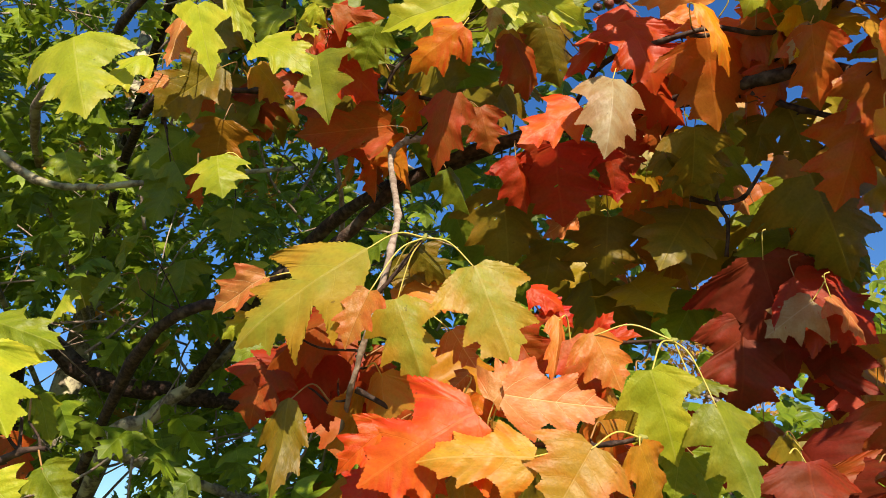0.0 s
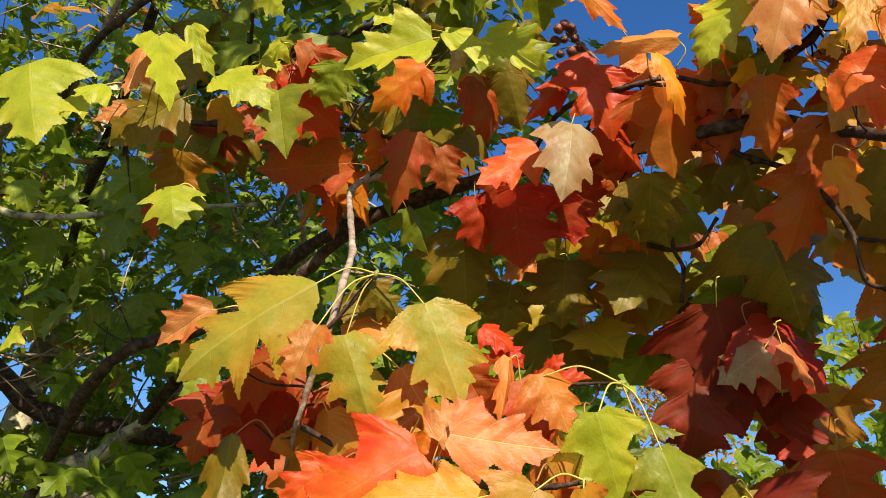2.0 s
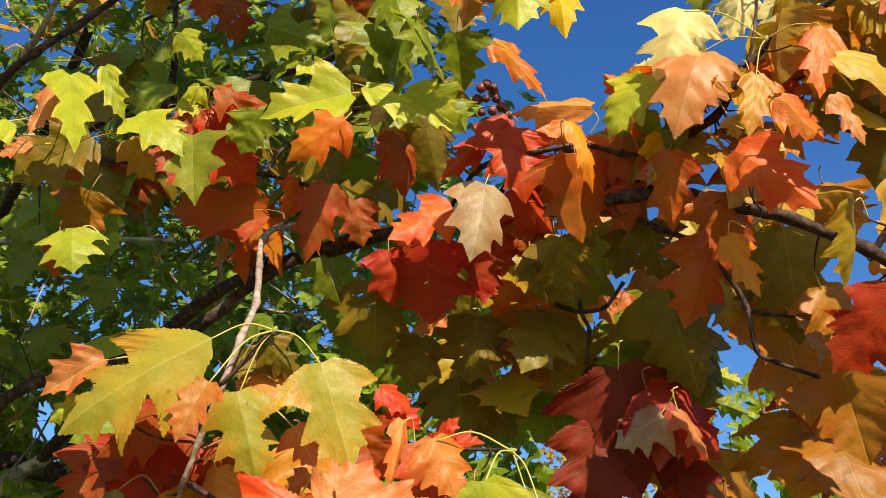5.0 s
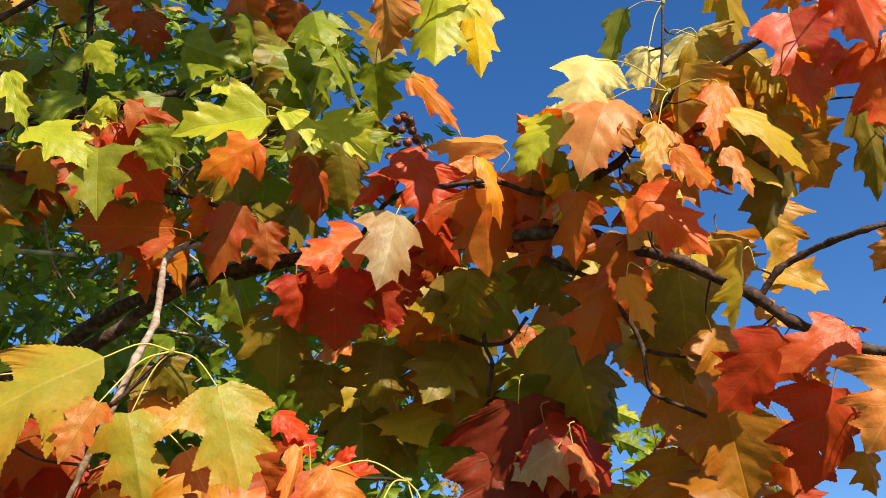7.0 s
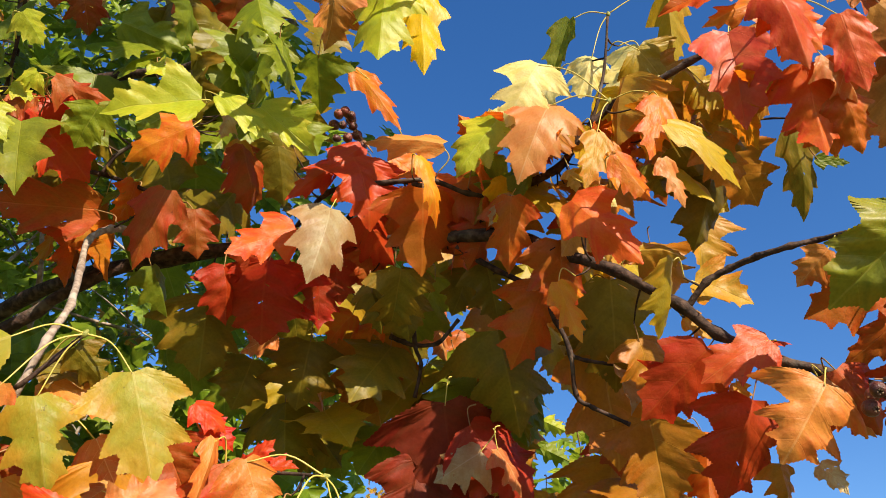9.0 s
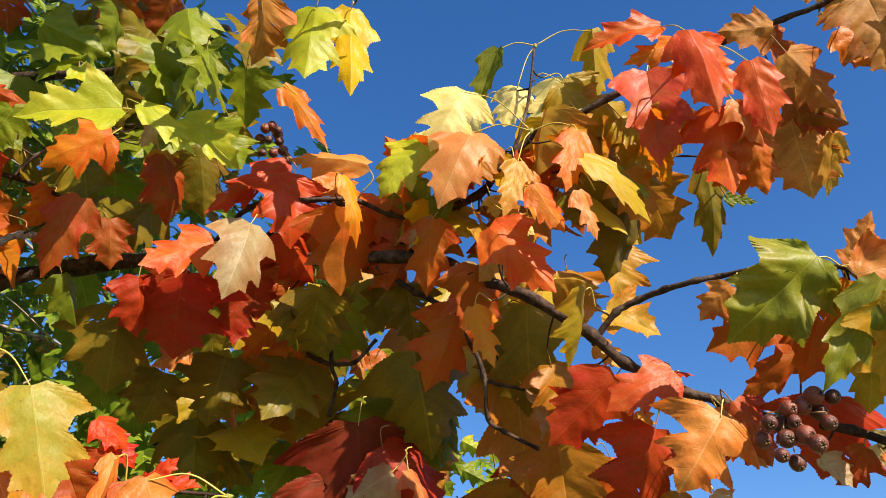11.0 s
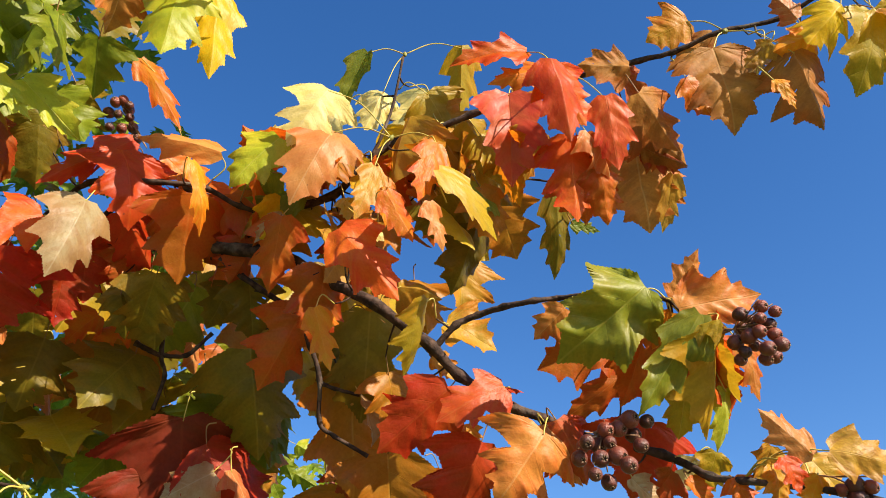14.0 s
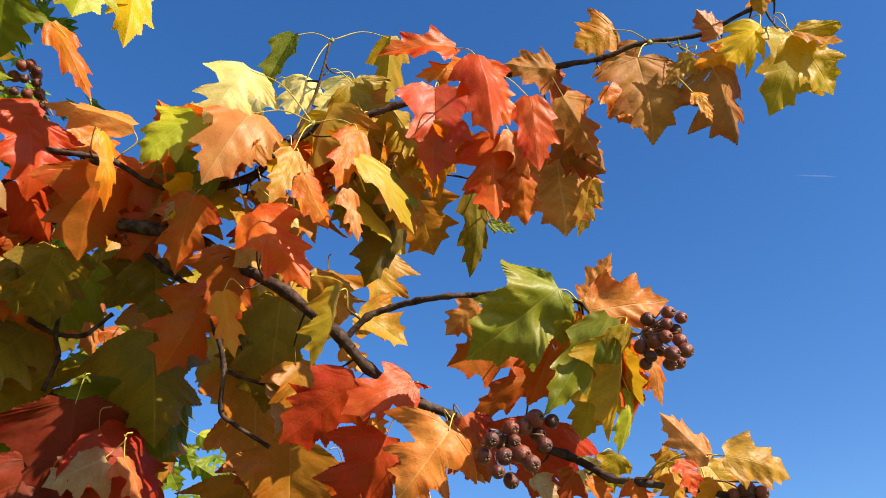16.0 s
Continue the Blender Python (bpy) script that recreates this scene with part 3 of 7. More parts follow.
# bough and twig added to carry the overhead foliage that only casts shade
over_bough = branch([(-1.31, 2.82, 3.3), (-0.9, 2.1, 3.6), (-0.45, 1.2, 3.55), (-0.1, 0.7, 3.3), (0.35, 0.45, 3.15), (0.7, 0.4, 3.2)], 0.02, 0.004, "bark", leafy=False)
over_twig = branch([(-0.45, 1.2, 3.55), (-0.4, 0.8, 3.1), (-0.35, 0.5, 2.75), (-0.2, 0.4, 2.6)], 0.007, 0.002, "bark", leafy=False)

# leaves of the twig a
leaf(grey_twig, (-0.057, 0.642, 1.836), (-0.168, 0.665, 1.759), (-0.193, -0.981, -0.015), 0.62, 'mellow', stem=NODE_A, bend=.05, wave=.12, fold=0.38, lobes=0.975, sweep=0.5)
leaf(grey_twig, (0.032, 0.661, 1.829), (0.064, 0.672, 1.743), (0.111, -0.991, -0.076), 0.72, 'mellow', stem=NODE_A, bend=.04, wave=.10, fold=0.3, lobes=0.39)
leaf(grey_twig, (-0.035, 0.677, 1.805), (-0.009, 0.689, 1.734), (0.110, -0.986, -0.126), 0.66, 'mellow', stem=NODE_A, wave=.10, fold=0.35)
leaf(grey_twig, (-0.054, 0.648, 1.801), (-0.072, 0.650, 1.752), (-0.186, -0.982, 0.038), 0.70, 'tanorange', stem=NODE_A)
leaf(grey_twig, (-0.038, 0.711, 1.832), (0.022, 0.705, 1.806), (0.002, -0.979, 0.202), 0.50, 'tanorange', stem=NODE_A)
leaf(grey_twig, (-0.043, 0.700, 1.841), (0.015, 0.700, 1.836), (0.012, -1.000, -0.025), 0.50, 'olive', stem=NODE_A)
leaf(grey_twig, (-0.017, 0.677, 1.850), (0.013, 0.697, 1.828), (0.211, -0.837, -0.505), 0.70, 'olive')
leaf(grey_twig, (-0.150, 0.687, 1.830), (-0.195, 0.692, 1.797), (-0.088, -0.996, -0.026), 0.60, 'salmon')
leaf(grey_twig, (-0.164, 0.699, 1.798), (-0.186, 0.701, 1.777), (0.071, -0.988, -0.137), 0.80, 'lime')
leaf(grey_twig, (-0.127, 0.723, 1.732), (-0.136, 0.727, 1.646), (-0.210, -0.977, -0.024), 0.50, 'olive', wave=0.15, fold=0.7, sweep=0.4)
leaf(grey_twig, (-0.090, 0.777, 1.804), (-0.164, 0.785, 1.729), (0.002, -0.994, -0.108), 0.90, 'crimson')
leaf(grey_twig, (-0.095, 0.783, 1.784), (-0.117, 0.797, 1.722), (0.535, -0.767, -0.354), 0.80, 'crimson')
leaf(grey_twig, (-0.086, 0.736, 1.815), (-0.155, 0.740, 1.764), (-0.185, -0.967, 0.173), 0.90, 'rust')
leaf(grey_twig, (-0.040, 0.788, 1.752), (-0.091, 0.794, 1.706), (-0.220, -0.968, 0.119), 0.90, 'crimson')
leaf(grey_twig, (-0.157, 0.772, 1.780), (-0.175, 0.785, 1.719), (-0.100, -0.980, -0.172), 0.80, 'rust')
leaf(grey_twig, (-0.191, 0.906, 1.842), (-0.232, 0.902, 1.821), (-0.004, -0.984, 0.180), 0.70, 'green')
leaf(grey_twig, (0.013, 0.706, 1.788), (0.034, 0.716, 1.757), (0.168, -0.965, -0.204), 0.80, 'salmon')
leaf(grey_twig, (-0.043, 0.737, 1.780), (-0.068, 0.741, 1.760), (-0.313, -0.926, 0.210), 0.70, 'rust')
leaf(grey_twig, (0.028, 0.717, 1.753), (0.008, 0.722, 1.735), (-0.158, -0.980, -0.121), 0.80, 'salmon')
leaf(grey_twig, (-0.060, 0.758, 1.776), (-0.044, 0.771, 1.737), (0.360, -0.921, -0.151), 0.80, 'rust')
leaf(grey_twig, (0.083, 0.708, 1.829), (0.113, 0.712, 1.808), (0.273, -0.946, 0.174), 0.70, 'red')
leaf(grey_twig, (0.094, 0.723, 1.816), (0.122, 0.726, 1.798), (0.225, -0.957, 0.183), 0.80, 'red')
leaf(grey_twig, (0.104, 0.686, 1.793), (0.094, 0.688, 1.733), (0.417, -0.904, -0.098), 0.32, 'tanorange')
leaf(grey_twig, (0.116, 0.711, 1.782), (0.140, 0.724, 1.725), (0.261, -0.958, -0.120), 1.00, 'rust')
leaf(grey_twig, (0.063, 0.720, 1.801), (0.093, 0.734, 1.753), (-0.012, -0.961, -0.276), 0.90, 'rust')
leaf(grey_twig, (0.129, 0.674, 1.775), (0.152, 0.680, 1.727), (0.210, -0.978, -0.019), 0.80, 'tanorange', stem=NODE_B2)
leaf(grey_twig, (0.131, 0.715, 1.778), (0.154, 0.702, 1.804), (-0.554, -0.832, 0.042), 0.60, 'red')
leaf(grey_twig, (0.140, 0.707, 1.781), (0.176, 0.700, 1.780), (-0.138, -0.800, 0.584), 0.60, 'red')
leaf(grey_twig, (0.163, 0.632, 1.730), (0.184, 0.656, 1.662), (0.113, -0.951, -0.288), 0.72, 'lime', stem=NODE_B2, wave=.1, fold=0.25, lobes=0.39)
leaf(grey_twig, (0.209, 0.633, 1.705), (0.230, 0.635, 1.632), (0.107, -0.994, -0.000), 0.70, 'sage', stem=NODE_B2, fold=0.4)
leaf(grey_twig, (0.202, 0.673, 1.735), (0.239, 0.667, 1.725), (-0.028, -0.880, 0.475), 0.50, 'sage', stem=NODE_B2)
leaf(grey_twig, (0.203, 0.688, 1.681), (0.217, 0.692, 1.638), (0.001, -0.995, -0.098), 0.90, 'green')

# leaves of the twig b
leaf(lower_twig, (0.031, 0.649, 1.701), (-0.057, 0.654, 1.646), (-0.071, -0.997, 0.029), 0.78, 'redorange', stem=NODE_B0, wave=.13, fold=0.2, lobes=0.52)
leaf(lower_twig, (-0.037, 0.687, 1.699), (-0.079, 0.691, 1.662), (-0.171, -0.980, 0.099), 0.60, 'redorange')
leaf(lower_twig, (-0.037, 0.714, 1.671), (-0.077, 0.715, 1.639), (-0.158, -0.972, 0.175), 0.90, 'red')
leaf(lower_twig, (0.054, 0.652, 1.716), (0.139, 0.653, 1.707), (0.008, -1.000, 0.021), 0.56, 'salmon', stem=NODE_B0, bend=-.05, wave=.10, fold=-0.12, lobes=0.2275)
leaf(lower_twig, (0.045, 0.657, 1.712), (0.076, 0.662, 1.746), (0.034, -0.993, 0.112), 0.90, 'peach')
leaf(lower_twig, (0.074, 0.641, 1.666), (-0.013, 0.639, 1.663), (0.013, -0.980, 0.199), 0.55, 'gold', fold=0.2)
leaf(lower_twig, (0.114, 0.618, 1.670), (0.082, 0.616, 1.620), (0.037, -0.999, 0.011), 1.05, 'gold', stem=NODE_B, wave=.06)
leaf(lower_twig, (0.147, 0.621, 1.671), (0.162, 0.648, 1.624), (0.607, -0.758, -0.239), 0.65, 'ochre', stem=NODE_B)
leaf(lower_twig, (0.163, 0.678, 1.723), (0.174, 0.686, 1.680), (0.254, -0.961, -0.111), 0.90, 'olive')
leaf(lower_twig, (0.048, 0.657, 1.661), (0.056, 0.661, 1.633), (0.308, -0.950, -0.051), 1.00, 'orange')
leaf(lower_twig, (-0.004, 0.684, 1.678), (-0.013, 0.691, 1.636), (0.437, -0.870, -0.229), 1.00, 'redorange')
leaf(lower_twig, (0.188, 0.672, 1.677), (0.182, 0.680, 1.641), (0.176, -0.954, -0.243), 0.90, 'green')
leaf(lower_twig, (0.037, 0.693, 1.727), (0.023, 0.702, 1.691), (-0.456, -0.889, -0.046), 0.90, 'orange')

# leaves of the twig c
leaf(near_twig, (-0.307, 0.552, 1.719), (-0.274, 0.561, 1.660), (0.105, -0.990, -0.095), 0.85, 'lime')
leaf(near_twig, (-0.319, 0.581, 1.748), (-0.261, 0.577, 1.729), (-0.002, -0.979, 0.203), 0.60, 'green')
leaf(near_twig, (-0.260, 0.582, 1.646), (-0.237, 0.584, 1.619), (-0.002, -0.995, -0.103), 0.90, 'green')
leaf(near_twig, (-0.286, 0.571, 1.635), (-0.264, 0.573, 1.616), (-0.003, -0.994, -0.107), 1.00, 'lime')
leaf(near_twig, (-0.315, 0.630, 1.678), (-0.301, 0.644, 1.644), (0.824, -0.557, 0.107), 0.90, 'rust')
leaf(near_twig, (-0.297, 0.632, 1.708), (-0.287, 0.646, 1.673), (0.926, -0.355, 0.130), 0.70, 'green')

# leaves of the twig d
leaf(left_twig, (-0.350, 0.649, 2.062), (-0.315, 0.640, 1.962), (-0.031, -0.997, 0.076), 0.72, 'lime', wave=.12, lobes=0.6175, fold=0.2)
leaf(left_twig, (-0.295, 0.687, 2.071), (-0.326, 0.667, 2.006), (0.171, -0.963, 0.206), 0.45, 'lime')
leaf(left_twig, (-0.263, 0.685, 2.118), (-0.272, 0.691, 2.058), (-0.194, -0.978, -0.079), 0.50, 'salmon')
leaf(left_twig, (-0.246, 0.672, 2.123), (-0.218, 0.671, 2.025), (0.318, -0.943, 0.097), 0.42, 'lime')
leaf(left_twig, (-0.240, 0.750, 2.106), (-0.311, 0.763, 2.049), (0.045, -0.960, -0.278), 0.80, 'olive')
leaf(left_twig, (-0.286, 0.729, 2.074), (-0.318, 0.730, 2.057), (0.001, -1.000, -0.031), 0.50, 'salmon')
leaf(left_twig, (-0.215, 0.670, 2.136), (-0.182, 0.675, 2.072), (-0.173, -0.972, -0.161), 0.30, 'lime')
leaf(left_twig, (-0.191, 0.721, 2.117), (-0.133, 0.716, 2.071), (0.048, -0.984, 0.169), 0.65, 'lime', lobes=0.455)
leaf(left_twig, (-0.136, 0.746, 2.118), (-0.116, 0.742, 2.024), (0.021, -0.999, 0.045), 0.70, 'sage', lobes=0.52)
leaf(left_twig, (-0.198, 0.741, 2.101), (-0.171, 0.771, 2.071), (0.655, -0.743, -0.139), 0.80, 'gold')
leaf(left_twig, (-0.281, 0.765, 2.101), (-0.254, 0.793, 2.075), (0.620, -0.760, -0.194), 0.80, 'rust')
leaf(left_twig, (-0.225, 0.736, 1.984), (-0.211, 0.729, 1.932), (0.025, -0.989, 0.146), 1.00, 'lime', lobes=0.455)
leaf(left_twig, (-0.248, 0.806, 2.075), (-0.261, 0.840, 2.030), (0.015, -0.799, -0.602), 1.10, 'ochre')
leaf(left_twig, (-0.289, 0.866, 2.039), (-0.287, 0.887, 2.002), (0.889, -0.418, -0.188), 0.70, 'rust')
leaf(left_twig, (-0.145, 0.763, 2.203), (-0.172, 0.780, 2.176), (-0.293, -0.912, -0.285), 0.80, 'lime')
leaf(left_twig, (-0.074, 0.763, 2.173), (-0.092, 0.797, 2.136), (-0.174, -0.758, -0.628), 0.90, 'green')
leaf(left_twig, (-0.153, 0.804, 2.184), (-0.075, 0.853, 2.137), (0.370, -0.881, -0.295), 0.80, 'red')
leaf(left_twig, (-0.126, 0.764, 2.206), (-0.067, 0.778, 2.201), (0.235, -0.910, 0.343), 0.80, 'rust')
leaf(left_twig, (-0.176, 0.799, 2.184), (-0.125, 0.826, 2.164), (0.440, -0.894, -0.081), 0.80, 'rust')
leaf(left_twig, (-0.149, 0.823, 2.128), (-0.199, 0.803, 2.138), (0.377, -0.918, 0.119), 0.80, 'rust')
leaf(left_twig, (0.030, 0.718, 2.175), (-0.066, 0.737, 2.141), (-0.194, -0.981, -0.008), 0.62, 'lime', wave=.12, lobes=0.52)
leaf(left_twig, (0.024, 0.778, 2.186), (-0.041, 0.806, 2.140), (-0.169, -0.929, -0.328), 0.65, 'orange')
leaf(left_twig, (0.045, 0.754, 2.220), (0.115, 0.760, 2.172), (0.015, -0.994, -0.110), 0.36, 'lime')
leaf(left_twig, (0.093, 0.760, 2.220), (0.167, 0.771, 2.176), (0.028, -0.980, -0.198), 0.50, 'lime')
leaf(left_twig, (0.149, 0.739, 2.306), (0.168, 0.796, 2.265), (-0.350, -0.473, -0.809), 0.85, 'green')
leaf(left_twig, (0.209, 0.826, 2.392), (0.278, 0.817, 2.292), (-0.138, -0.990, -0.004), 0.30, 'orange', stem=NODE_N1, fold=.45)
leaf(left_twig, (0.202, 0.620, 2.314), (0.202, 0.630, 2.204), (-0.457, -0.886, -0.078), 0.62, 'lime', fold=.3)
leaf(left_twig, (0.245, 0.632, 2.346), (0.256, 0.637, 2.216), (-0.150, -0.987, -0.051), 0.42, 'yellow')
leaf(left_twig, (0.143, 0.624, 2.306), (0.152, 0.682, 2.255), (0.499, -0.616, -0.609), 0.85, 'tan')
leaf(left_twig, (-0.091, 0.818, 2.361), (-0.010, 0.835, 2.356), (0.163, -0.877, -0.452), 0.70, 'green')
leaf(left_twig, (-0.071, 0.839, 2.414), (-0.034, 0.876, 2.384), (0.356, -0.783, -0.510), 1.00, 'olive')
leaf(left_twig, (-0.126, 0.771, 2.201), (-0.074, 0.766, 2.187), (-0.200, -0.865, -0.461), 0.50, 'rust')
leaf(left_twig, (-0.141, 0.770, 2.174), (-0.167, 0.786, 2.143), (-0.435, -0.895, -0.101), 0.80, 'rust')
leaf(left_twig, (0.062, 0.785, 2.225), (0.055, 0.806, 2.200), (-0.627, -0.675, -0.388), 0.80, 'beige')
leaf(left_twig, (0.078, 0.812, 2.208), (0.083, 0.850, 2.159), (0.578, -0.671, -0.464), 0.60, 'gold')
leaf(left_twig, (0.127, 0.823, 2.240), (0.135, 0.871, 2.179), (0.291, -0.770, -0.568), 0.90, 'olive')
leaf(left_twig, (0.017, 0.808, 2.195), (0.035, 0.827, 2.172), (0.529, -0.809, -0.257), 0.80, 'orange')
leaf(left_twig, (-0.105, 0.793, 2.189), (-0.064, 0.821, 2.164), (0.467, -0.861, -0.202), 0.90, 'green')
leaf(left_twig, (-0.040, 0.779, 2.251), (0.012, 0.783, 2.253), (0.053, -0.909, 0.413), 0.80, 'lime')
leaf(left_twig, (-0.158, 0.696, 2.219), (-0.134, 0.720, 2.202), (0.587, -0.772, -0.244), 0.90, 'lime')
leaf(left_twig, (-0.163, 0.762, 2.175), (-0.135, 0.774, 2.171), (0.420, -0.869, 0.263), 0.80, 'lime')
leaf(left_twig, (-0.008, 0.808, 2.223), (-0.040, 0.827, 2.195), (-0.252, -0.908, -0.335), 0.80, 'green')
leaf(left_twig, (-0.189, 0.805, 2.422), (-0.178, 0.846, 2.385), (0.606, -0.606, -0.516), 0.90, 'rust')
leaf(left_twig, (-0.157, 0.837, 2.428), (-0.137, 0.883, 2.388), (0.522, -0.677, -0.519), 0.90, 'rust')
leaf(left_twig, (-0.030, 0.800, 2.457), (-0.008, 0.853, 2.411), (0.315, -0.698, -0.643), 0.90, 'rustorange')
leaf(left_twig, (0.041, 0.801, 2.461), (0.035, 0.850, 2.416), (0.512, -0.552, -0.658), 0.90, 'rust')
leaf(left_twig, (-0.258, 0.816, 2.416), (-0.240, 0.852, 2.388), (0.650, -0.643, -0.405), 0.90, 'ochre')

# leaves of the upper left bough
leaf(inner_limb, (-0.067, 0.891, 2.125), (-0.187, 0.897, 2.113), (0.015, -0.801, -0.598), 0.50, 'rust')
leaf(inner_limb, (0.011, 0.798, 2.106), (-0.007, 0.843, 2.025), (-0.272, -0.869, -0.414), 0.50, 'rust')
leaf(inner_limb, (0.044, 0.822, 2.104), (0.057, 0.846, 2.054), (0.016, -0.903, -0.429), 0.80, 'rust')
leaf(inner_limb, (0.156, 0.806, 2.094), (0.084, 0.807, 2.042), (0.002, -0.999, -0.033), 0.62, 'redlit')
leaf(inner_limb, (0.190, 0.777, 2.111), (0.173, 0.780, 2.007), (0.157, -0.986, -0.060), 0.58, 'beige', wave=.12, fold=0.3, lobes=0.13)
leaf(inner_limb, (0.224, 0.807, 2.234), (0.141, 0.803, 2.133), (0.091, -0.995, -0.037), 0.30, 'red')
leaf(inner_limb, (0.212, 0.788, 2.201), (0.244, 0.796, 2.107), (0.132, -0.990, -0.042), 0.85, 'red')
leaf(inner_limb, (0.079, 0.815, 2.205), (0.108, 0.863, 2.141), (0.572, -0.762, -0.305), 0.85, 'rust')
leaf(inner_limb, (0.124, 0.823, 2.221), (0.145, 0.866, 2.164), (0.274, -0.817, -0.507), 0.90, 'olive')
leaf(inner_limb, (0.136, 0.864, 2.080), (0.147, 0.912, 1.994), (-0.512, -0.722, -0.466), 1.25, 'crimson')
leaf(inner_limb, (0.087, 0.875, 2.071), (0.101, 0.909, 2.010), (0.464, -0.816, -0.345), 0.90, 'crimson')
leaf(inner_limb, (0.198, 0.861, 2.067), (0.206, 0.890, 2.014), (0.410, -0.822, -0.396), 0.90, 'crimson')
leaf(inner_limb, (0.075, 0.940, 2.061), (0.083, 0.985, 1.970), (0.071, -0.895, -0.441), 1.00, 'olive')
leaf(inner_limb, (0.211, 0.969, 2.037), (0.207, 1.007, 1.958), (-0.128, -0.896, -0.425), 1.10, 'olive')
leaf(inner_limb, (0.145, 1.011, 2.021), (0.131, 1.040, 1.960), (0.090, -0.890, -0.446), 1.10, 'olive')
leaf(inner_limb, (0.261, 0.957, 2.080), (0.235, 0.983, 2.044), (-0.536, -0.817, -0.215), 0.80, 'orange')
leaf(inner_limb, (0.297, 0.950, 2.074), (0.263, 0.972, 2.052), (-0.549, -0.835, 0.027), 0.80, 'orange')
leaf(inner_limb, (0.164, 0.947, 2.029), (0.127, 0.966, 2.003), (-0.544, -0.819, 0.181), 0.80, 'salmon')
leaf(inner_limb, (0.121, 0.876, 2.100), (0.115, 0.906, 2.054), (0.385, -0.756, -0.529), 1.00, 'crimson')
leaf(inner_limb, (0.004, 0.929, 2.084), (0.033, 0.957, 2.034), (0.537, -0.829, -0.155), 0.90, 'green')
leaf(inner_limb, (0.291, 0.751, 2.145), (0.309, 0.807, 2.061), (0.130, -0.840, -0.527), 0.90, 'rustorange')
leaf(inner_limb, (0.275, 0.718, 2.163), (0.307, 0.740, 2.086), (0.325, -0.936, -0.137), 0.30, 'goldorange', bend=.1)
leaf(inner_limb, (0.261, 0.853, 2.054), (0.281, 0.871, 2.012), (0.213, -0.925, -0.313), 0.90, 'olive')
leaf(inner_limb, (0.286, 0.816, 2.072), (0.291, 0.880, 2.024), (0.013, -0.596, -0.803), 0.85, 'olive')

# leaves of the central bough
leaf(main_limb, (0.312, 0.742, 2.212), (0.222, 0.788, 2.229), (-0.467, -0.882, -0.069), 0.42, 'peach')
leaf(main_limb, (0.265, 0.802, 2.225), (0.325, 0.810, 2.196), (0.073, -0.992, -0.099), 0.90, 'orange')
leaf(main_limb, (0.367, 0.740, 2.182), (0.324, 0.795, 2.133), (-0.710, -0.690, -0.143), 0.90, 'rustorange')
leaf(main_limb, (0.233, 0.814, 2.137), (0.284, 0.837, 2.089), (0.104, -0.940, -0.326), 0.90, 'red')
# cream strip of sunlight beside the rusty leaf, shaped as a beige leaf
leaf(main_limb, (0.381, 0.701, 2.122), (0.359, 0.719, 2.084), (-0.457, -0.872, -0.174), 0.40, 'beige')
leaf(main_limb, (0.376, 0.690, 2.111), (0.388, 0.733, 2.037), (-0.502, -0.710, -0.494), 0.60, 'rustorange')
leaf(main_limb, (0.408, 0.613, 2.059), (0.470, 0.595, 1.985), (-0.463, -0.869, -0.176), 0.62, 'redorange', fold=.4, wave=.16, lobes=0.325)
leaf(main_limb, (0.432, 0.694, 2.067), (0.445, 0.738, 1.993), (0.158, -0.860, -0.484), 0.85, 'rustorange')
leaf(main_limb, (0.437, 0.749, 2.042), (0.418, 0.807, 1.959), (-0.195, -0.825, -0.530), 0.80, 'rustorange', lobes=.7)
leaf(main_limb, (0.419, 0.680, 2.002), (0.444, 0.682, 1.937), (-0.294, -0.944, -0.147), 0.46, 'goldorange', fold=.3, lobes=.6)
leaf(main_limb, (0.388, 0.801, 2.093), (0.414, 0.830, 2.030), (-0.179, -0.858, -0.481), 0.95, 'olive')
leaf(main_limb, (0.414, 0.835, 2.022), (0.456, 0.874, 1.907), (-0.258, -0.882, -0.394), 0.95, 'olive')
leaf(main_limb, (0.517, 0.735, 2.057), (0.541, 0.790, 1.942), (-0.183, -0.873, -0.453), 0.80, 'olive')
leaf(main_limb, (0.526, 0.792, 2.002), (0.563, 0.835, 1.867), (-0.087, -0.941, -0.327), 0.80, 'ochre')
# lit strip among the ochre leaves, built as a beige blade
leaf(main_limb, (0.529, 0.771, 1.967), (0.555, 0.782, 1.914), (0.452, -0.891, 0.031), 0.70, 'beige')
leaf(main_limb, (0.560, 0.759, 1.902), (0.582, 0.782, 1.809), (-0.466, -0.826, -0.317), 0.95, 'ochre')
leaf(main_limb, (0.363, 0.879, 1.939), (0.400, 0.963, 1.809), (0.161, -0.849, -0.503), 0.85, 'crimsonshade', fold=0.35, lobes=0.52)
# patch of sun on the dark red leaf, modelled as a beige leaf
leaf(main_limb, (0.400, 0.857, 1.877), (0.353, 0.885, 1.845), (-0.547, -0.834, 0.066), 0.85, 'beige', fold=.2, wave=.1, lobes=.5)
leaf(main_limb, (0.415, 0.850, 1.880), (0.447, 0.855, 1.831), (0.388, -0.906, 0.169), 0.60, 'salmon', fold=.2)
leaf(main_limb, (0.391, 0.875, 1.913), (0.468, 0.872, 1.835), (0.053, -0.995, 0.080), 1.00, 'crimson')
leaf(main_limb, (0.300, 0.987, 2.070), (0.299, 1.035, 1.968), (-0.064, -0.902, -0.426), 1.00, 'ochre')
leaf(main_limb, (0.285, 0.840, 2.083), (0.316, 0.875, 2.010), (0.050, -0.909, -0.415), 1.00, 'olive')
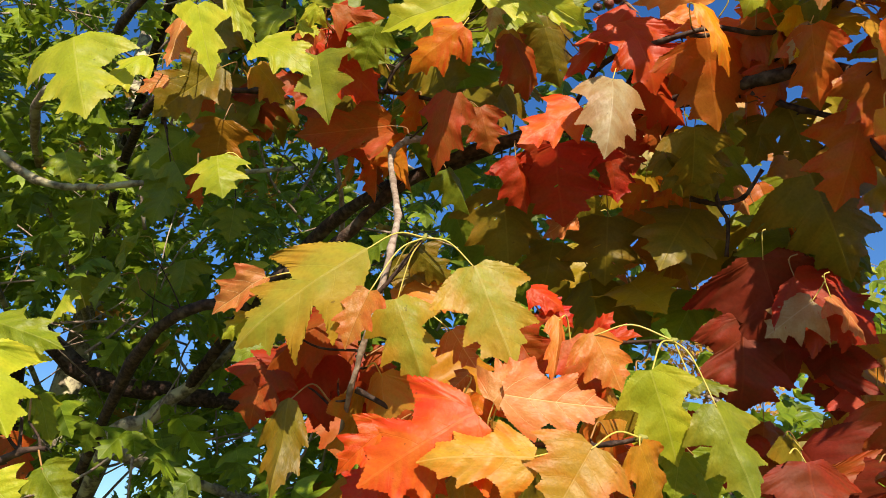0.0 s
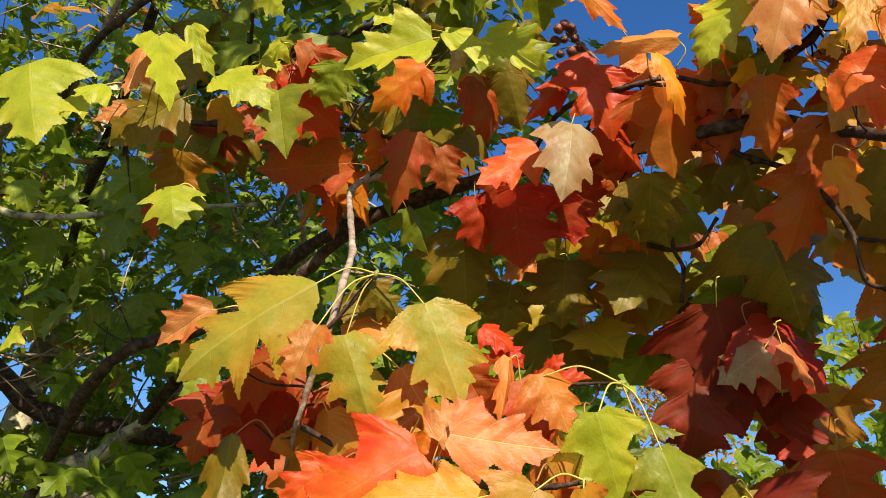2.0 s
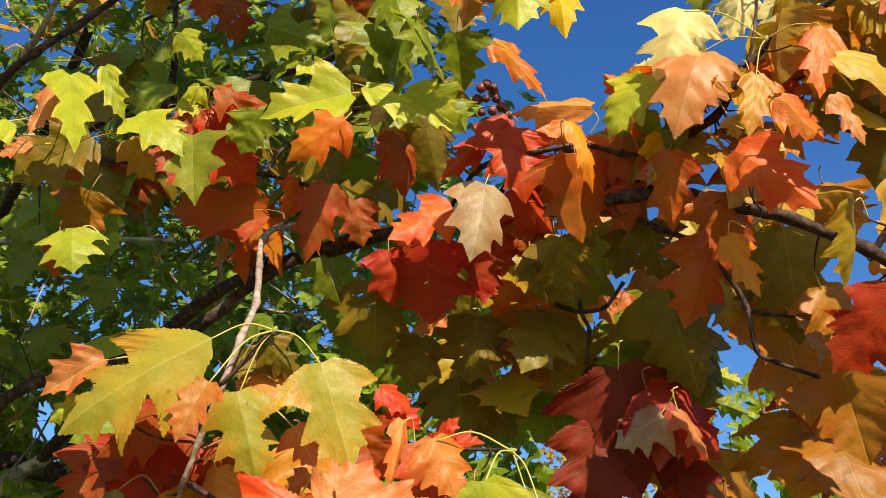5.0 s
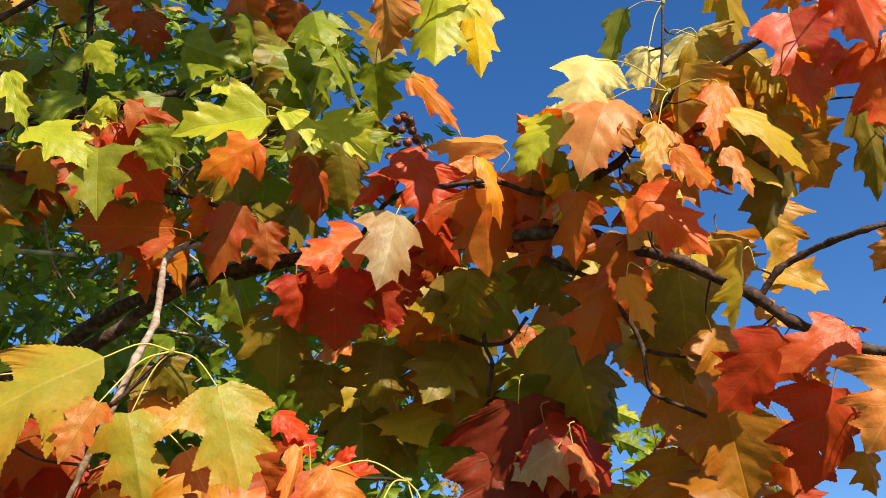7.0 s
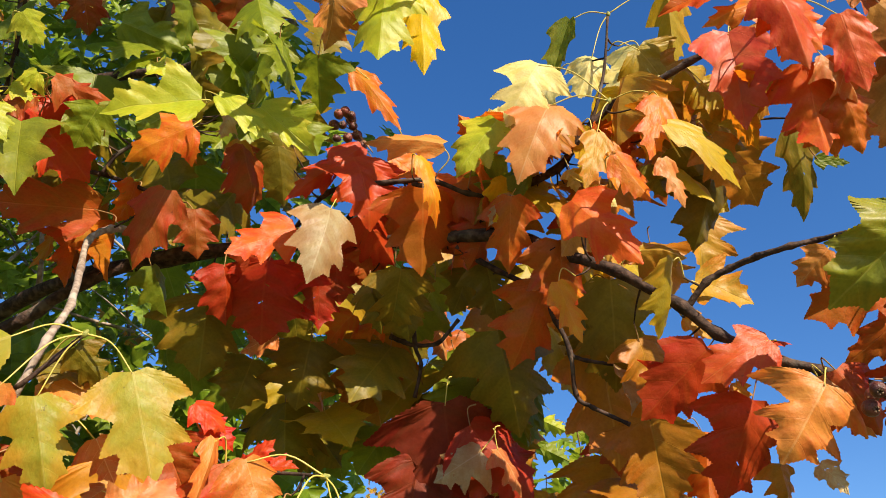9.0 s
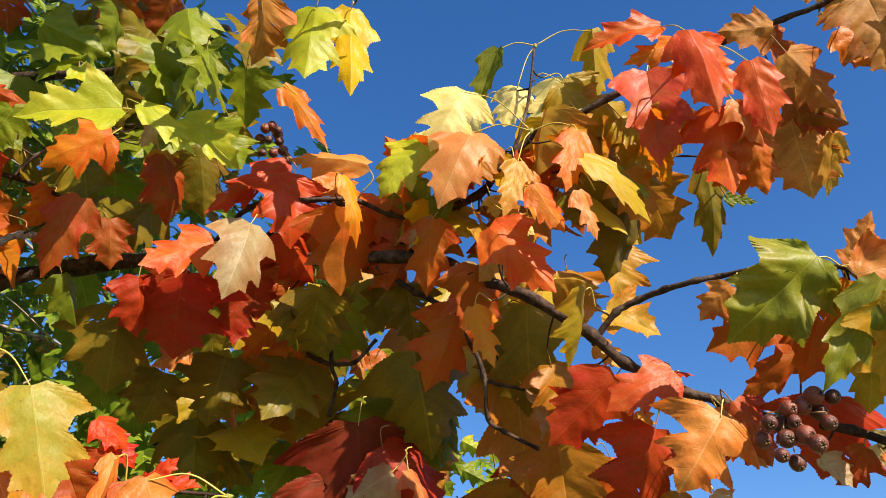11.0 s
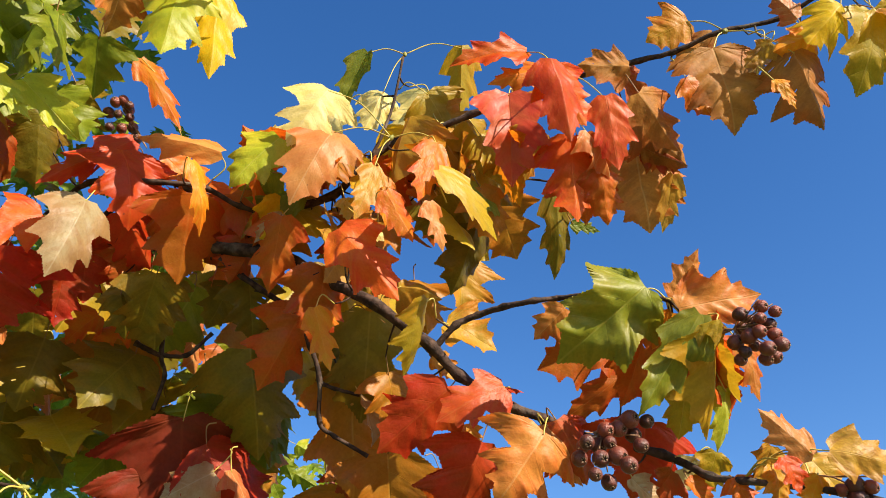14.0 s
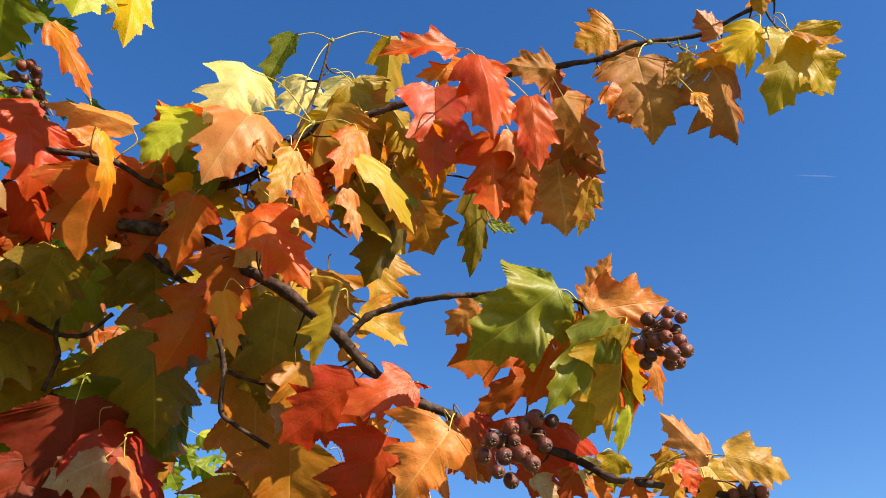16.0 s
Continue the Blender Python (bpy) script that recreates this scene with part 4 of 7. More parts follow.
leaf(main_limb, (0.211, 0.860, 2.112), (0.230, 0.893, 2.054), (0.253, -0.875, -0.412), 1.00, 'crimson')
leaf(main_limb, (0.258, 0.849, 2.116), (0.261, 0.879, 2.068), (0.352, -0.805, -0.478), 0.90, 'rust')
leaf(main_limb, (0.385, 0.853, 2.111), (0.374, 0.887, 2.062), (0.137, -0.795, -0.590), 0.90, 'olive')
leaf(main_limb, (0.509, 0.783, 2.032), (0.500, 0.818, 1.980), (0.150, -0.804, -0.575), 1.00, 'olive')
leaf(main_limb, (0.545, 0.737, 1.986), (0.568, 0.754, 1.928), (0.092, -0.964, -0.249), 1.00, 'ochre')
leaf(main_limb, (0.459, 0.681, 2.116), (0.489, 0.711, 2.057), (-0.064, -0.882, -0.468), 0.90, 'rust')
leaf(main_limb, (0.373, 0.762, 2.118), (0.364, 0.797, 2.074), (0.116, -0.767, -0.632), 0.90, 'rust')
leaf(main_limb, (0.345, 0.920, 1.882), (0.337, 0.956, 1.775), (-0.059, -0.947, -0.315), 0.90, 'crimsonshade')
leaf(main_limb, (0.446, 0.936, 1.855), (0.448, 0.959, 1.773), (-0.744, -0.638, -0.199), 0.95, 'crimsonshade')

# leaves of the pale twig
leaf(upper_branch, (0.389, 0.624, 2.260), (0.358, 0.655, 2.180), (-0.493, -0.859, -0.142), 0.80, 'pale', stem=NODE_P, fold=.25, lobes=.8)
leaf(upper_branch, (0.445, 0.641, 2.376), (0.434, 0.690, 2.300), (-0.786, -0.565, -0.252), 0.42, 'sage', stem=NODE_P2)
leaf(upper_branch, (0.469, 0.637, 2.313), (0.454, 0.656, 2.256), (-0.493, -0.857, -0.151), 0.90, 'pale', stem=NODE_P2)
leaf(upper_branch, (0.521, 0.607, 2.314), (0.487, 0.639, 2.243), (-0.498, -0.854, -0.150), 0.80, 'pale', fold=.4, lobes=.3)
leaf(upper_branch, (0.512, 0.604, 2.308), (0.568, 0.622, 2.258), (-0.128, -0.880, -0.458), 0.90, 'yellowolive')
leaf(upper_branch, (0.552, 0.580, 2.397), (0.571, 0.616, 2.307), (-0.531, -0.741, -0.411), 0.58, 'yellowolive', stem=NODE_P2)
leaf(upper_branch, (0.401, 0.629, 2.204), (0.366, 0.649, 2.099), (-0.373, -0.926, -0.052), 0.62, 'peach', stem=NODE_P, fold=0.2, lobes=0.195)
leaf(upper_branch, (0.355, 0.673, 2.204), (0.319, 0.714, 2.142), (-0.572, -0.797, -0.193), 0.70, 'lime', fold=0.2)
leaf(upper_branch, (0.400, 0.693, 2.155), (0.345, 0.726, 2.144), (-0.524, -0.841, 0.137), 0.85, 'green')
leaf(upper_branch, (0.361, 0.748, 2.239), (0.334, 0.750, 2.274), (-0.446, -0.847, -0.290), 0.80, 'orange')
leaf(upper_branch, (0.360, 0.721, 2.250), (0.383, 0.702, 2.259), (-0.596, -0.789, -0.149), 0.90, 'pale')
leaf(upper_branch, (0.499, 0.549, 2.175), (0.499, 0.601, 2.126), (0.578, -0.559, -0.594), 0.80, 'goldorange', stem=NODE_P)
leaf(upper_branch, (0.438, 0.598, 2.146), (0.423, 0.607, 2.073), (-0.093, -0.990, -0.103), 0.42, 'gold', stem=NODE_P)
leaf(upper_branch, (0.457, 0.611, 2.149), (0.465, 0.617, 2.086), (-0.028, -0.994, -0.101), 0.42, 'goldorange')
leaf(upper_branch, (0.455, 0.517, 2.051), (0.475, 0.521, 2.003), (-0.018, -0.996, -0.093), 0.45, 'peach', fold=0.2)
leaf(upper_branch, (0.539, 0.566, 2.147), (0.592, 0.569, 2.121), (0.023, -0.999, -0.046), 0.50, 'sage', fold=0.2, wave=0.05)
leaf(upper_branch, (0.562, 0.605, 2.276), (0.610, 0.626, 2.223), (-0.048, -0.913, -0.405), 0.90, 'gold')
leaf(upper_branch, (0.575, 0.600, 2.196), (0.624, 0.590, 2.165), (-0.178, -0.983, 0.050), 0.85, 'olive')
leaf(upper_branch, (0.622, 0.617, 2.196), (0.683, 0.653, 2.147), (-0.156, -0.695, -0.702), 1.00, 'ochre')
leaf(upper_branch, (0.543, 0.602, 2.160), (0.602, 0.633, 2.124), (-0.136, -0.626, -0.768), 0.90, 'olive')
leaf(upper_branch, (0.533, 0.647, 2.167), (0.558, 0.660, 2.134), (-0.151, -0.875, -0.459), 0.90, 'olive')
leaf(upper_branch, (0.448, 0.647, 2.113), (0.474, 0.643, 2.100), (-0.123, -0.992, 0.041), 0.80, 'gold')
leaf(upper_branch, (0.439, 0.665, 2.147), (0.451, 0.677, 2.127), (0.033, -0.868, -0.496), 0.90, 'pale')
leaf(upper_branch, (0.585, 0.611, 2.130), (0.588, 0.670, 2.070), (-0.158, -0.694, -0.702), 0.72, 'olive')
leaf(upper_branch, (0.586, 0.648, 2.140), (0.624, 0.639, 2.115), (-0.364, -0.901, -0.237), 0.90, 'yellowolive')
leaf(upper_branch, (0.501, 0.646, 2.040), (0.544, 0.625, 2.026), (-0.431, -0.902, 0.002), 0.85, 'gold')
leaf(upper_branch, (0.608, 0.609, 2.255), (0.610, 0.645, 2.222), (-0.035, -0.674, -0.738), 1.00, 'ochre')
leaf(upper_branch, (0.419, 0.688, 2.212), (0.412, 0.728, 2.172), (0.218, -0.669, -0.711), 0.90, 'gold')
leaf(upper_branch, (0.442, 0.629, 2.093), (0.472, 0.628, 2.079), (-0.030, -1.000, -0.006), 0.80, 'pale')

# leaves of the right bough
leaf(fork_branch, (0.507, 0.599, 2.001), (0.512, 0.644, 1.932), (0.663, -0.651, -0.369), 0.85, 'yellowolive')
leaf(fork_branch, (0.555, 0.634, 2.004), (0.606, 0.612, 1.976), (-0.306, -0.937, 0.167), 0.85, 'gold')
leaf(fork_branch, (0.564, 0.670, 1.984), (0.589, 0.667, 1.959), (-0.099, -0.995, 0.027), 0.80, 'gold')
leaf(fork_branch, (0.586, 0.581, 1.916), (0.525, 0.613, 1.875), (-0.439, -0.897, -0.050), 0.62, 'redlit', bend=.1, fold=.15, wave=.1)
leaf(fork_branch, (0.585, 0.604, 1.927), (0.614, 0.583, 1.918), (-0.197, -0.640, 0.743), 0.60, 'red')
leaf(fork_branch, (0.558, 0.636, 1.928), (0.513, 0.702, 1.871), (-0.513, -0.732, -0.449), 0.70, 'red')
leaf(fork_branch, (0.544, 0.690, 1.930), (0.533, 0.711, 1.905), (0.122, -0.729, -0.674), 0.90, 'crimson')
leaf(fork_branch, (0.586, 0.621, 1.871), (0.570, 0.672, 1.785), (-0.158, -0.862, -0.482), 0.85, 'crimson')
leaf(fork_branch, (0.587, 0.528, 1.849), (0.552, 0.561, 1.785), (-0.440, -0.874, -0.209), 0.95, 'tanorange', stem=NODE_R, bend=.07, fold=.15, wave=.16, lobes=.75)
leaf(fork_branch, (0.578, 0.631, 1.892), (0.589, 0.634, 1.869), (-0.089, -0.980, -0.177), 0.80, 'gold')
leaf(fork_branch, (0.619, 0.545, 1.874), (0.651, 0.544, 1.817), (-0.332, -0.930, -0.160), 0.95, 'rust')
leaf(fork_branch, (0.601, 0.574, 1.794), (0.620, 0.567, 1.769), (-0.155, -0.972, 0.178), 0.80, 'beige')
leaf(fork_branch, (0.615, 0.637, 1.818), (0.623, 0.645, 1.779), (-0.214, -0.946, -0.244), 0.90, 'ochre')
leaf(fork_branch, (0.638, 0.427, 1.969), (0.586, 0.501, 1.907), (-0.558, -0.729, -0.396), 0.72, 'sage', stem=NODE_R2, fold=.08, lobes=0.0325, wave=0.36)
leaf(fork_branch, (0.680, 0.517, 1.968), (0.626, 0.574, 1.942), (-0.501, -0.711, -0.494), 0.75, 'rustorange', stem=NODE_R2)
leaf(fork_branch, (0.702, 0.514, 1.940), (0.659, 0.575, 1.896), (-0.501, -0.711, -0.493), 0.42, 'rustorange')
leaf(fork_branch, (0.679, 0.462, 1.962), (0.677, 0.514, 1.889), (-0.502, -0.711, -0.493), 0.60, 'rustorange', stem=NODE_R2)
leaf(fork_branch, (0.659, 0.411, 1.943), (0.729, 0.370, 1.961), (-0.462, -0.869, -0.180), 0.60, 'tanorange', stem=NODE_R2, wave=.22)
leaf(fork_branch, (0.680, 0.422, 1.961), (0.686, 0.394, 2.012), (-0.431, -0.812, -0.394), 0.60, 'tanorange')
leaf(fork_branch, (0.670, 0.426, 1.950), (0.668, 0.454, 1.922), (-0.098, -0.718, -0.689), 0.80, 'goldorange', stem=NODE_R2)
leaf(fork_branch, (0.668, 0.396, 1.933), (0.633, 0.456, 1.848), (-0.501, -0.794, -0.345), 0.40, 'sage', stem=NODE_R2, fold=0.5, wave=0.25)
leaf(fork_branch, (0.677, 0.383, 1.924), (0.657, 0.415, 1.920), (-0.733, -0.370, 0.571), 0.80, 'yellowolive')
leaf(fork_branch, (0.687, 0.394, 1.918), (0.702, 0.439, 1.834), (0.263, -0.867, -0.424), 0.80, 'yellowolive')
leaf(fork_branch, (0.721, 0.466, 1.906), (0.727, 0.493, 1.860), (-0.502, -0.711, -0.492), 0.75, 'yellowolive', stem=NODE_R2)
leaf(fork_branch, (0.721, 0.423, 1.884), (0.721, 0.445, 1.829), (-0.147, -0.918, -0.368), 0.48, 'lime', stem=NODE_R2)
leaf(fork_branch, (0.725, 0.399, 1.924), (0.756, 0.414, 1.876), (-0.060, -0.940, -0.335), 0.50, 'tanorange')
leaf(fork_branch, (0.718, 0.441, 1.947), (0.728, 0.464, 1.904), (-0.127, -0.864, -0.487), 0.90, 'orange')
leaf(fork_branch, (0.760, 0.379, 1.814), (0.717, 0.394, 1.852), (-0.466, -0.868, -0.174), 0.55, 'peach', stem=NODE_R3)
leaf(fork_branch, (0.762, 0.365, 1.814), (0.818, 0.336, 1.798), (-0.468, -0.881, -0.068), 0.60, 'goldbeige', stem=NODE_R3)
leaf(fork_branch, (0.737, 0.404, 1.809), (0.743, 0.415, 1.774), (-0.122, -0.939, -0.321), 0.90, 'gold', stem=NODE_R3)
leaf(fork_branch, (0.732, 0.391, 1.810), (0.743, 0.391, 1.780), (-0.273, -0.955, -0.118), 0.80, 'redlit', stem=NODE_R3)
leaf(fork_branch, (0.712, 0.516, 1.884), (0.715, 0.551, 1.815), (-0.243, -0.860, -0.449), 1.20, 'red')
leaf(fork_branch, (0.744, 0.487, 1.840), (0.737, 0.510, 1.814), (-0.297, -0.755, -0.585), 0.90, 'pale')
leaf(fork_branch, (0.724, 0.489, 1.819), (0.741, 0.481, 1.793), (-0.229, -0.959, 0.168), 0.90, 'rustorange')
leaf(fork_branch, (0.676, 0.514, 1.818), (0.695, 0.506, 1.791), (-0.171, -0.974, 0.150), 0.80, 'beige')
leaf(fork_branch, (0.610, 0.551, 1.871), (0.648, 0.544, 1.817), (0.127, -0.970, 0.206), 0.80, 'tanorange')
leaf(fork_branch, (0.818, 0.417, 1.835), (0.837, 0.408, 1.798), (-0.494, -0.869, -0.035), 0.90, 'gold')
leaf(fork_branch, (0.757, 0.416, 1.834), (0.754, 0.442, 1.800), (-0.170, -0.790, -0.589), 0.90, 'gold')
leaf(fork_branch, (0.766, 0.384, 1.798), (0.763, 0.404, 1.770), (-0.287, -0.781, -0.554), 0.90, 'goldorange')
leaf(fork_branch, (0.760, 0.477, 1.849), (0.757, 0.502, 1.813), (-0.209, -0.810, -0.547), 0.90, 'yellowolive')
leaf(fork_branch, (0.722, 0.503, 1.831), (0.708, 0.533, 1.803), (-0.207, -0.707, -0.676), 0.90, 'rust')
leaf(fork_branch, (0.734, 0.446, 1.809), (0.748, 0.443, 1.780), (-0.449, -0.886, -0.116), 0.90, 'rustorange')

# leaves of the upper right bough
leaf(upper_branch, (0.564, 0.439, 2.233), (0.619, 0.450, 2.185), (-0.222, -0.868, -0.443), 0.85, 'redorange', fold=.35)
leaf(upper_branch, (0.618, 0.474, 2.188), (0.642, 0.506, 2.096), (-0.429, -0.812, -0.395), 0.70, 'redorange', fold=.2)
leaf(upper_branch, (0.466, 0.516, 2.096), (0.540, 0.522, 2.040), (0.029, -0.997, -0.065), 0.34, 'yellow', lobes=0.13, fold=0.1, wave=0.03)
leaf(upper_branch, (0.471, 0.525, 2.141), (0.453, 0.536, 2.062), (-0.097, -0.988, -0.116), 0.42, 'orange', fold=0.2)
leaf(upper_branch, (0.423, 0.546, 2.070), (0.458, 0.549, 2.024), (-0.064, -0.990, -0.122), 0.60, 'orange')
leaf(upper_branch, (0.653, 0.472, 2.154), (0.682, 0.498, 2.104), (-0.244, -0.796, -0.554), 0.80, 'rustorange', fold=.3)
leaf(upper_branch, (0.554, 0.561, 2.145), (0.590, 0.581, 2.094), (-0.190, -0.854, -0.484), 0.80, 'ochre', fold=.2)
leaf(upper_branch, (0.579, 0.504, 2.205), (0.599, 0.545, 2.155), (-0.274, -0.686, -0.675), 0.80, 'gold', fold=.3)
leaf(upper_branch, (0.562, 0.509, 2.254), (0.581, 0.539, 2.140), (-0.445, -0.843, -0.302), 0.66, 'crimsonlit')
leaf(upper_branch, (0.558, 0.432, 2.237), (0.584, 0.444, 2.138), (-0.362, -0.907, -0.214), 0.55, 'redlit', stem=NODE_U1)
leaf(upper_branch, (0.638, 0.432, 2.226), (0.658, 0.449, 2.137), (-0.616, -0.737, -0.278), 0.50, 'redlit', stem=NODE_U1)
leaf(upper_branch, (0.626, 0.472, 2.191), (0.671, 0.519, 2.114), (-0.402, -0.664, -0.631), 0.90, 'rustorange', stem=NODE_U1, fold=.3)
leaf(upper_branch, (0.625, 0.458, 2.188), (0.667, 0.467, 2.145), (0.285, -0.955, 0.078), 0.70, 'salmon')
leaf(upper_branch, (0.726, 0.475, 2.210), (0.758, 0.498, 2.126), (-0.531, -0.742, -0.408), 1.00, 'tan')
leaf(upper_branch, (0.677, 0.416, 2.240), (0.740, 0.426, 2.188), (-0.240, -0.851, -0.467), 0.75, 'tan')
leaf(upper_branch, (0.721, 0.456, 2.211), (0.764, 0.435, 2.183), (-0.428, -0.904, 0.014), 0.80, 'rust')
leaf(upper_branch, (0.698, 0.440, 2.226), (0.769, 0.439, 2.192), (-0.235, -0.857, -0.458), 0.70, 'tan')
leaf(upper_branch, (0.603, 0.514, 2.355), (0.519, 0.564, 2.327), (-0.490, -0.868, -0.076), 0.46, 'redorange', stem=NODE_U1)
leaf(upper_branch, (0.628, 0.513, 2.336), (0.568, 0.553, 2.308), (-0.478, -0.858, -0.188), 0.48, 'orange', stem=NODE_U1)
leaf(upper_branch, (0.580, 0.509, 2.256), (0.610, 0.504, 2.239), (-0.329, -0.893, -0.307), 0.90, 'gold')
leaf(upper_branch, (0.672, 0.418, 2.283), (0.619, 0.447, 2.282), (-0.456, -0.842, -0.287), 0.80, 'tan')
leaf(upper_branch, (0.718, 0.356, 2.333), (0.681, 0.394, 2.308), (-0.553, -0.753, -0.356), 0.90, 'goldorange', stem=NODE_U2, fold=0.1)
leaf(upper_branch, (0.743, 0.344, 2.314), (0.702, 0.390, 2.267), (-0.440, -0.804, -0.399), 0.40, 'tan')
leaf(upper_branch, (0.721, 0.339, 2.269), (0.759, 0.359, 2.176), (-0.496, -0.789, -0.364), 0.98, 'tan', stem=NODE_U2, wave=.2, lobes=.4)
leaf(upper_branch, (0.720, 0.379, 2.258), (0.758, 0.383, 2.221), (-0.320, -0.846, -0.426), 0.90, 'orange')
leaf(upper_branch, (0.771, 0.277, 2.239), (0.805, 0.290, 2.151), (-0.500, -0.807, -0.313), 0.82, 'tan', stem=NODE_U2)
leaf(upper_branch, (0.755, 0.298, 2.251), (0.756, 0.328, 2.237), (-0.099, -0.427, -0.899), 0.80, 'beige')
leaf(upper_branch, (0.795, 0.260, 2.266), (0.753, 0.290, 2.238), (-0.489, -0.849, -0.199), 0.70, 'goldorange')
leaf(upper_branch, (0.800, 0.223, 2.281), (0.764, 0.258, 2.227), (-0.488, -0.844, -0.222), 0.85, 'yellow')
leaf(upper_branch, (0.847, 0.212, 2.290), (0.846, 0.260, 2.199), (-0.447, -0.791, -0.417), 0.75, 'yellowolive')
leaf(upper_branch, (0.805, 0.198, 2.252), (0.862, 0.196, 2.191), (-0.447, -0.800, -0.400), 0.80, 'yellow')
leaf(upper_branch, (0.807, 0.196, 2.250), (0.839, 0.164, 2.226), (-0.559, -0.767, 0.314), 0.70, 'ochre')
leaf(upper_branch, (0.766, 0.258, 2.270), (0.736, 0.262, 2.295), (-0.497, -0.708, -0.502), 0.80, 'salmon')
leaf(upper_branch, (0.760, 0.196, 2.294), (0.781, 0.212, 2.271), (-0.354, -0.591, -0.725), 0.90, 'gold')
leaf(upper_branch, (0.714, 0.281, 2.163), (0.733, 0.278, 2.132), (-0.462, -0.863, -0.204), 0.45, 'goldorange')
leaf(upper_branch, (0.722, 0.591, 2.182), (0.757, 0.576, 2.174), (-0.432, -0.814, -0.388), 0.40, 'green')
leaf(upper_branch, (0.693, 0.581, 2.216), (0.729, 0.635, 2.123), (-0.188, -0.811, -0.554), 0.42, 'olive')
leaf(upper_branch, (0.672, 0.437, 2.292), (0.713, 0.443, 2.256), (-0.105, -0.957, -0.269), 0.80, 'rust')
leaf(upper_branch, (0.549, 0.575, 2.254), (0.601, 0.586, 2.210), (-0.102, -0.933, -0.344), 0.90, 'yellowolive')
leaf(upper_branch, (0.532, 0.612, 2.291), (0.580, 0.605, 2.267), (-0.315, -0.865, -0.390), 0.90, 'gold')
leaf(upper_branch, (0.527, 0.602, 2.244), (0.581, 0.610, 2.202), (-0.168, -0.908, -0.384), 0.90, 'gold')
leaf(upper_branch, (0.569, 0.574, 2.242), (0.616, 0.578, 2.204), (-0.185, -0.920, -0.345), 0.90, 'yellowolive')
leaf(upper_branch, (0.574, 0.595, 2.206), (0.621, 0.584, 2.180), (-0.329, -0.920, -0.212), 0.80, 'yellowolive')

# shaded leaves deeper in the boughs
leaf(inner_limb, (0.405, 1.019, 1.969), (0.357, 1.050, 1.903), (-0.673, -0.724, 0.152), 0.96, 'gold')
leaf(inner_limb, (0.526, 1.006, 1.827), (0.482, 1.026, 1.729), (-0.127, -0.982, -0.140), 0.86, 'gold')
leaf(inner_limb, (0.358, 1.009, 2.140), (0.333, 1.033, 2.071), (0.104, -0.924, -0.369), 0.95, 'olive')
leaf(inner_limb, (0.307, 1.045, 2.059), (0.330, 1.047, 1.969), (0.103, -0.995, 0.006), 1.08, 'gold')
leaf(inner_limb, (0.477, 1.124, 2.178), (0.485, 1.114, 2.099), (-0.279, -0.956, 0.094), 1.07, 'rustorange')
leaf(inner_limb, (0.495, 0.985, 1.885), (0.435, 0.948, 1.809), (-0.277, -0.757, 0.591), 0.96, 'gold')
leaf(inner_limb, (0.375, 0.841, 2.184), (0.399, 0.826, 2.104), (0.563, -0.763, 0.318), 1.01, 'gold')
leaf(inner_limb, (0.488, 1.047, 2.090), (0.477, 1.114, 2.010), (-0.432, -0.721, -0.541), 1.08, 'gold')
leaf(inner_limb, (0.391, 1.070, 2.212), (0.320, 1.066, 2.141), (0.315, -0.914, -0.256), 0.92, 'yellowolive')
leaf(inner_limb, (0.524, 1.020, 1.878), (0.496, 0.992, 1.801), (0.380, -0.905, 0.189), 1.02, 'ochre')
leaf(inner_limb, (0.423, 0.888, 2.086), (0.457, 0.892, 1.994), (0.065, -0.998, -0.017), 0.89, 'gold')
leaf(inner_limb, (0.436, 0.951, 1.999), (0.447, 0.934, 1.927), (0.210, -0.943, 0.260), 0.91, 'lime')
leaf(inner_limb, (0.510, 1.020, 2.163), (0.485, 1.012, 2.086), (0.468, -0.882, -0.056), 1.06, 'ochre')
leaf(inner_limb, (0.594, 0.954, 2.157), (0.581, 0.942, 2.058), (-0.195, -0.970, 0.145), 0.97, 'ochre')
leaf(inner_limb, (0.314, 0.954, 2.041), (0.261, 0.937, 1.950), (-0.123, -0.963, 0.242), 0.86, 'olive')
leaf(inner_limb, (0.394, 0.951, 2.279), (0.376, 0.958, 2.184), (0.308, -0.943, -0.128), 0.91, 'gold')
leaf(main_limb, (0.487, 1.043, 1.989), (0.500, 1.007, 1.909), (-0.048, -0.911, 0.410), 1.07, 'olive')
leaf(main_limb, (0.434, 0.961, 2.027), (0.410, 0.941, 1.922), (0.565, -0.824, 0.027), 0.98, 'green')
leaf(main_limb, (0.589, 0.898, 2.234), (0.538, 0.878, 2.146), (-0.246, -0.903, 0.353), 0.94, 'olive')
leaf(main_limb, (0.363, 1.051, 2.172), (0.376, 1.075, 2.074), (-0.230, -0.938, -0.260), 1.07, 'olive')
leaf(main_limb, (0.615, 0.938, 2.242), (0.619, 0.931, 2.137), (0.414, -0.907, 0.080), 0.87, 'olive')
leaf(main_limb, (0.510, 0.891, 2.072), (0.555, 0.886, 1.975), (0.463, -0.847, 0.262), 1.00, 'yellowolive')
leaf(main_limb, (0.426, 1.033, 2.094), (0.446, 1.002, 2.014), (-0.577, -0.800, 0.164), 1.00, 'green')
leaf(main_limb, (0.687, 0.962, 2.048), (0.669, 0.970, 1.972), (0.831, -0.494, -0.255), 1.09, 'olive')
leaf(main_limb, (0.275, 1.085, 2.261), (0.291, 1.120, 2.176), (-0.528, -0.744, -0.410), 0.92, 'yellowolive')
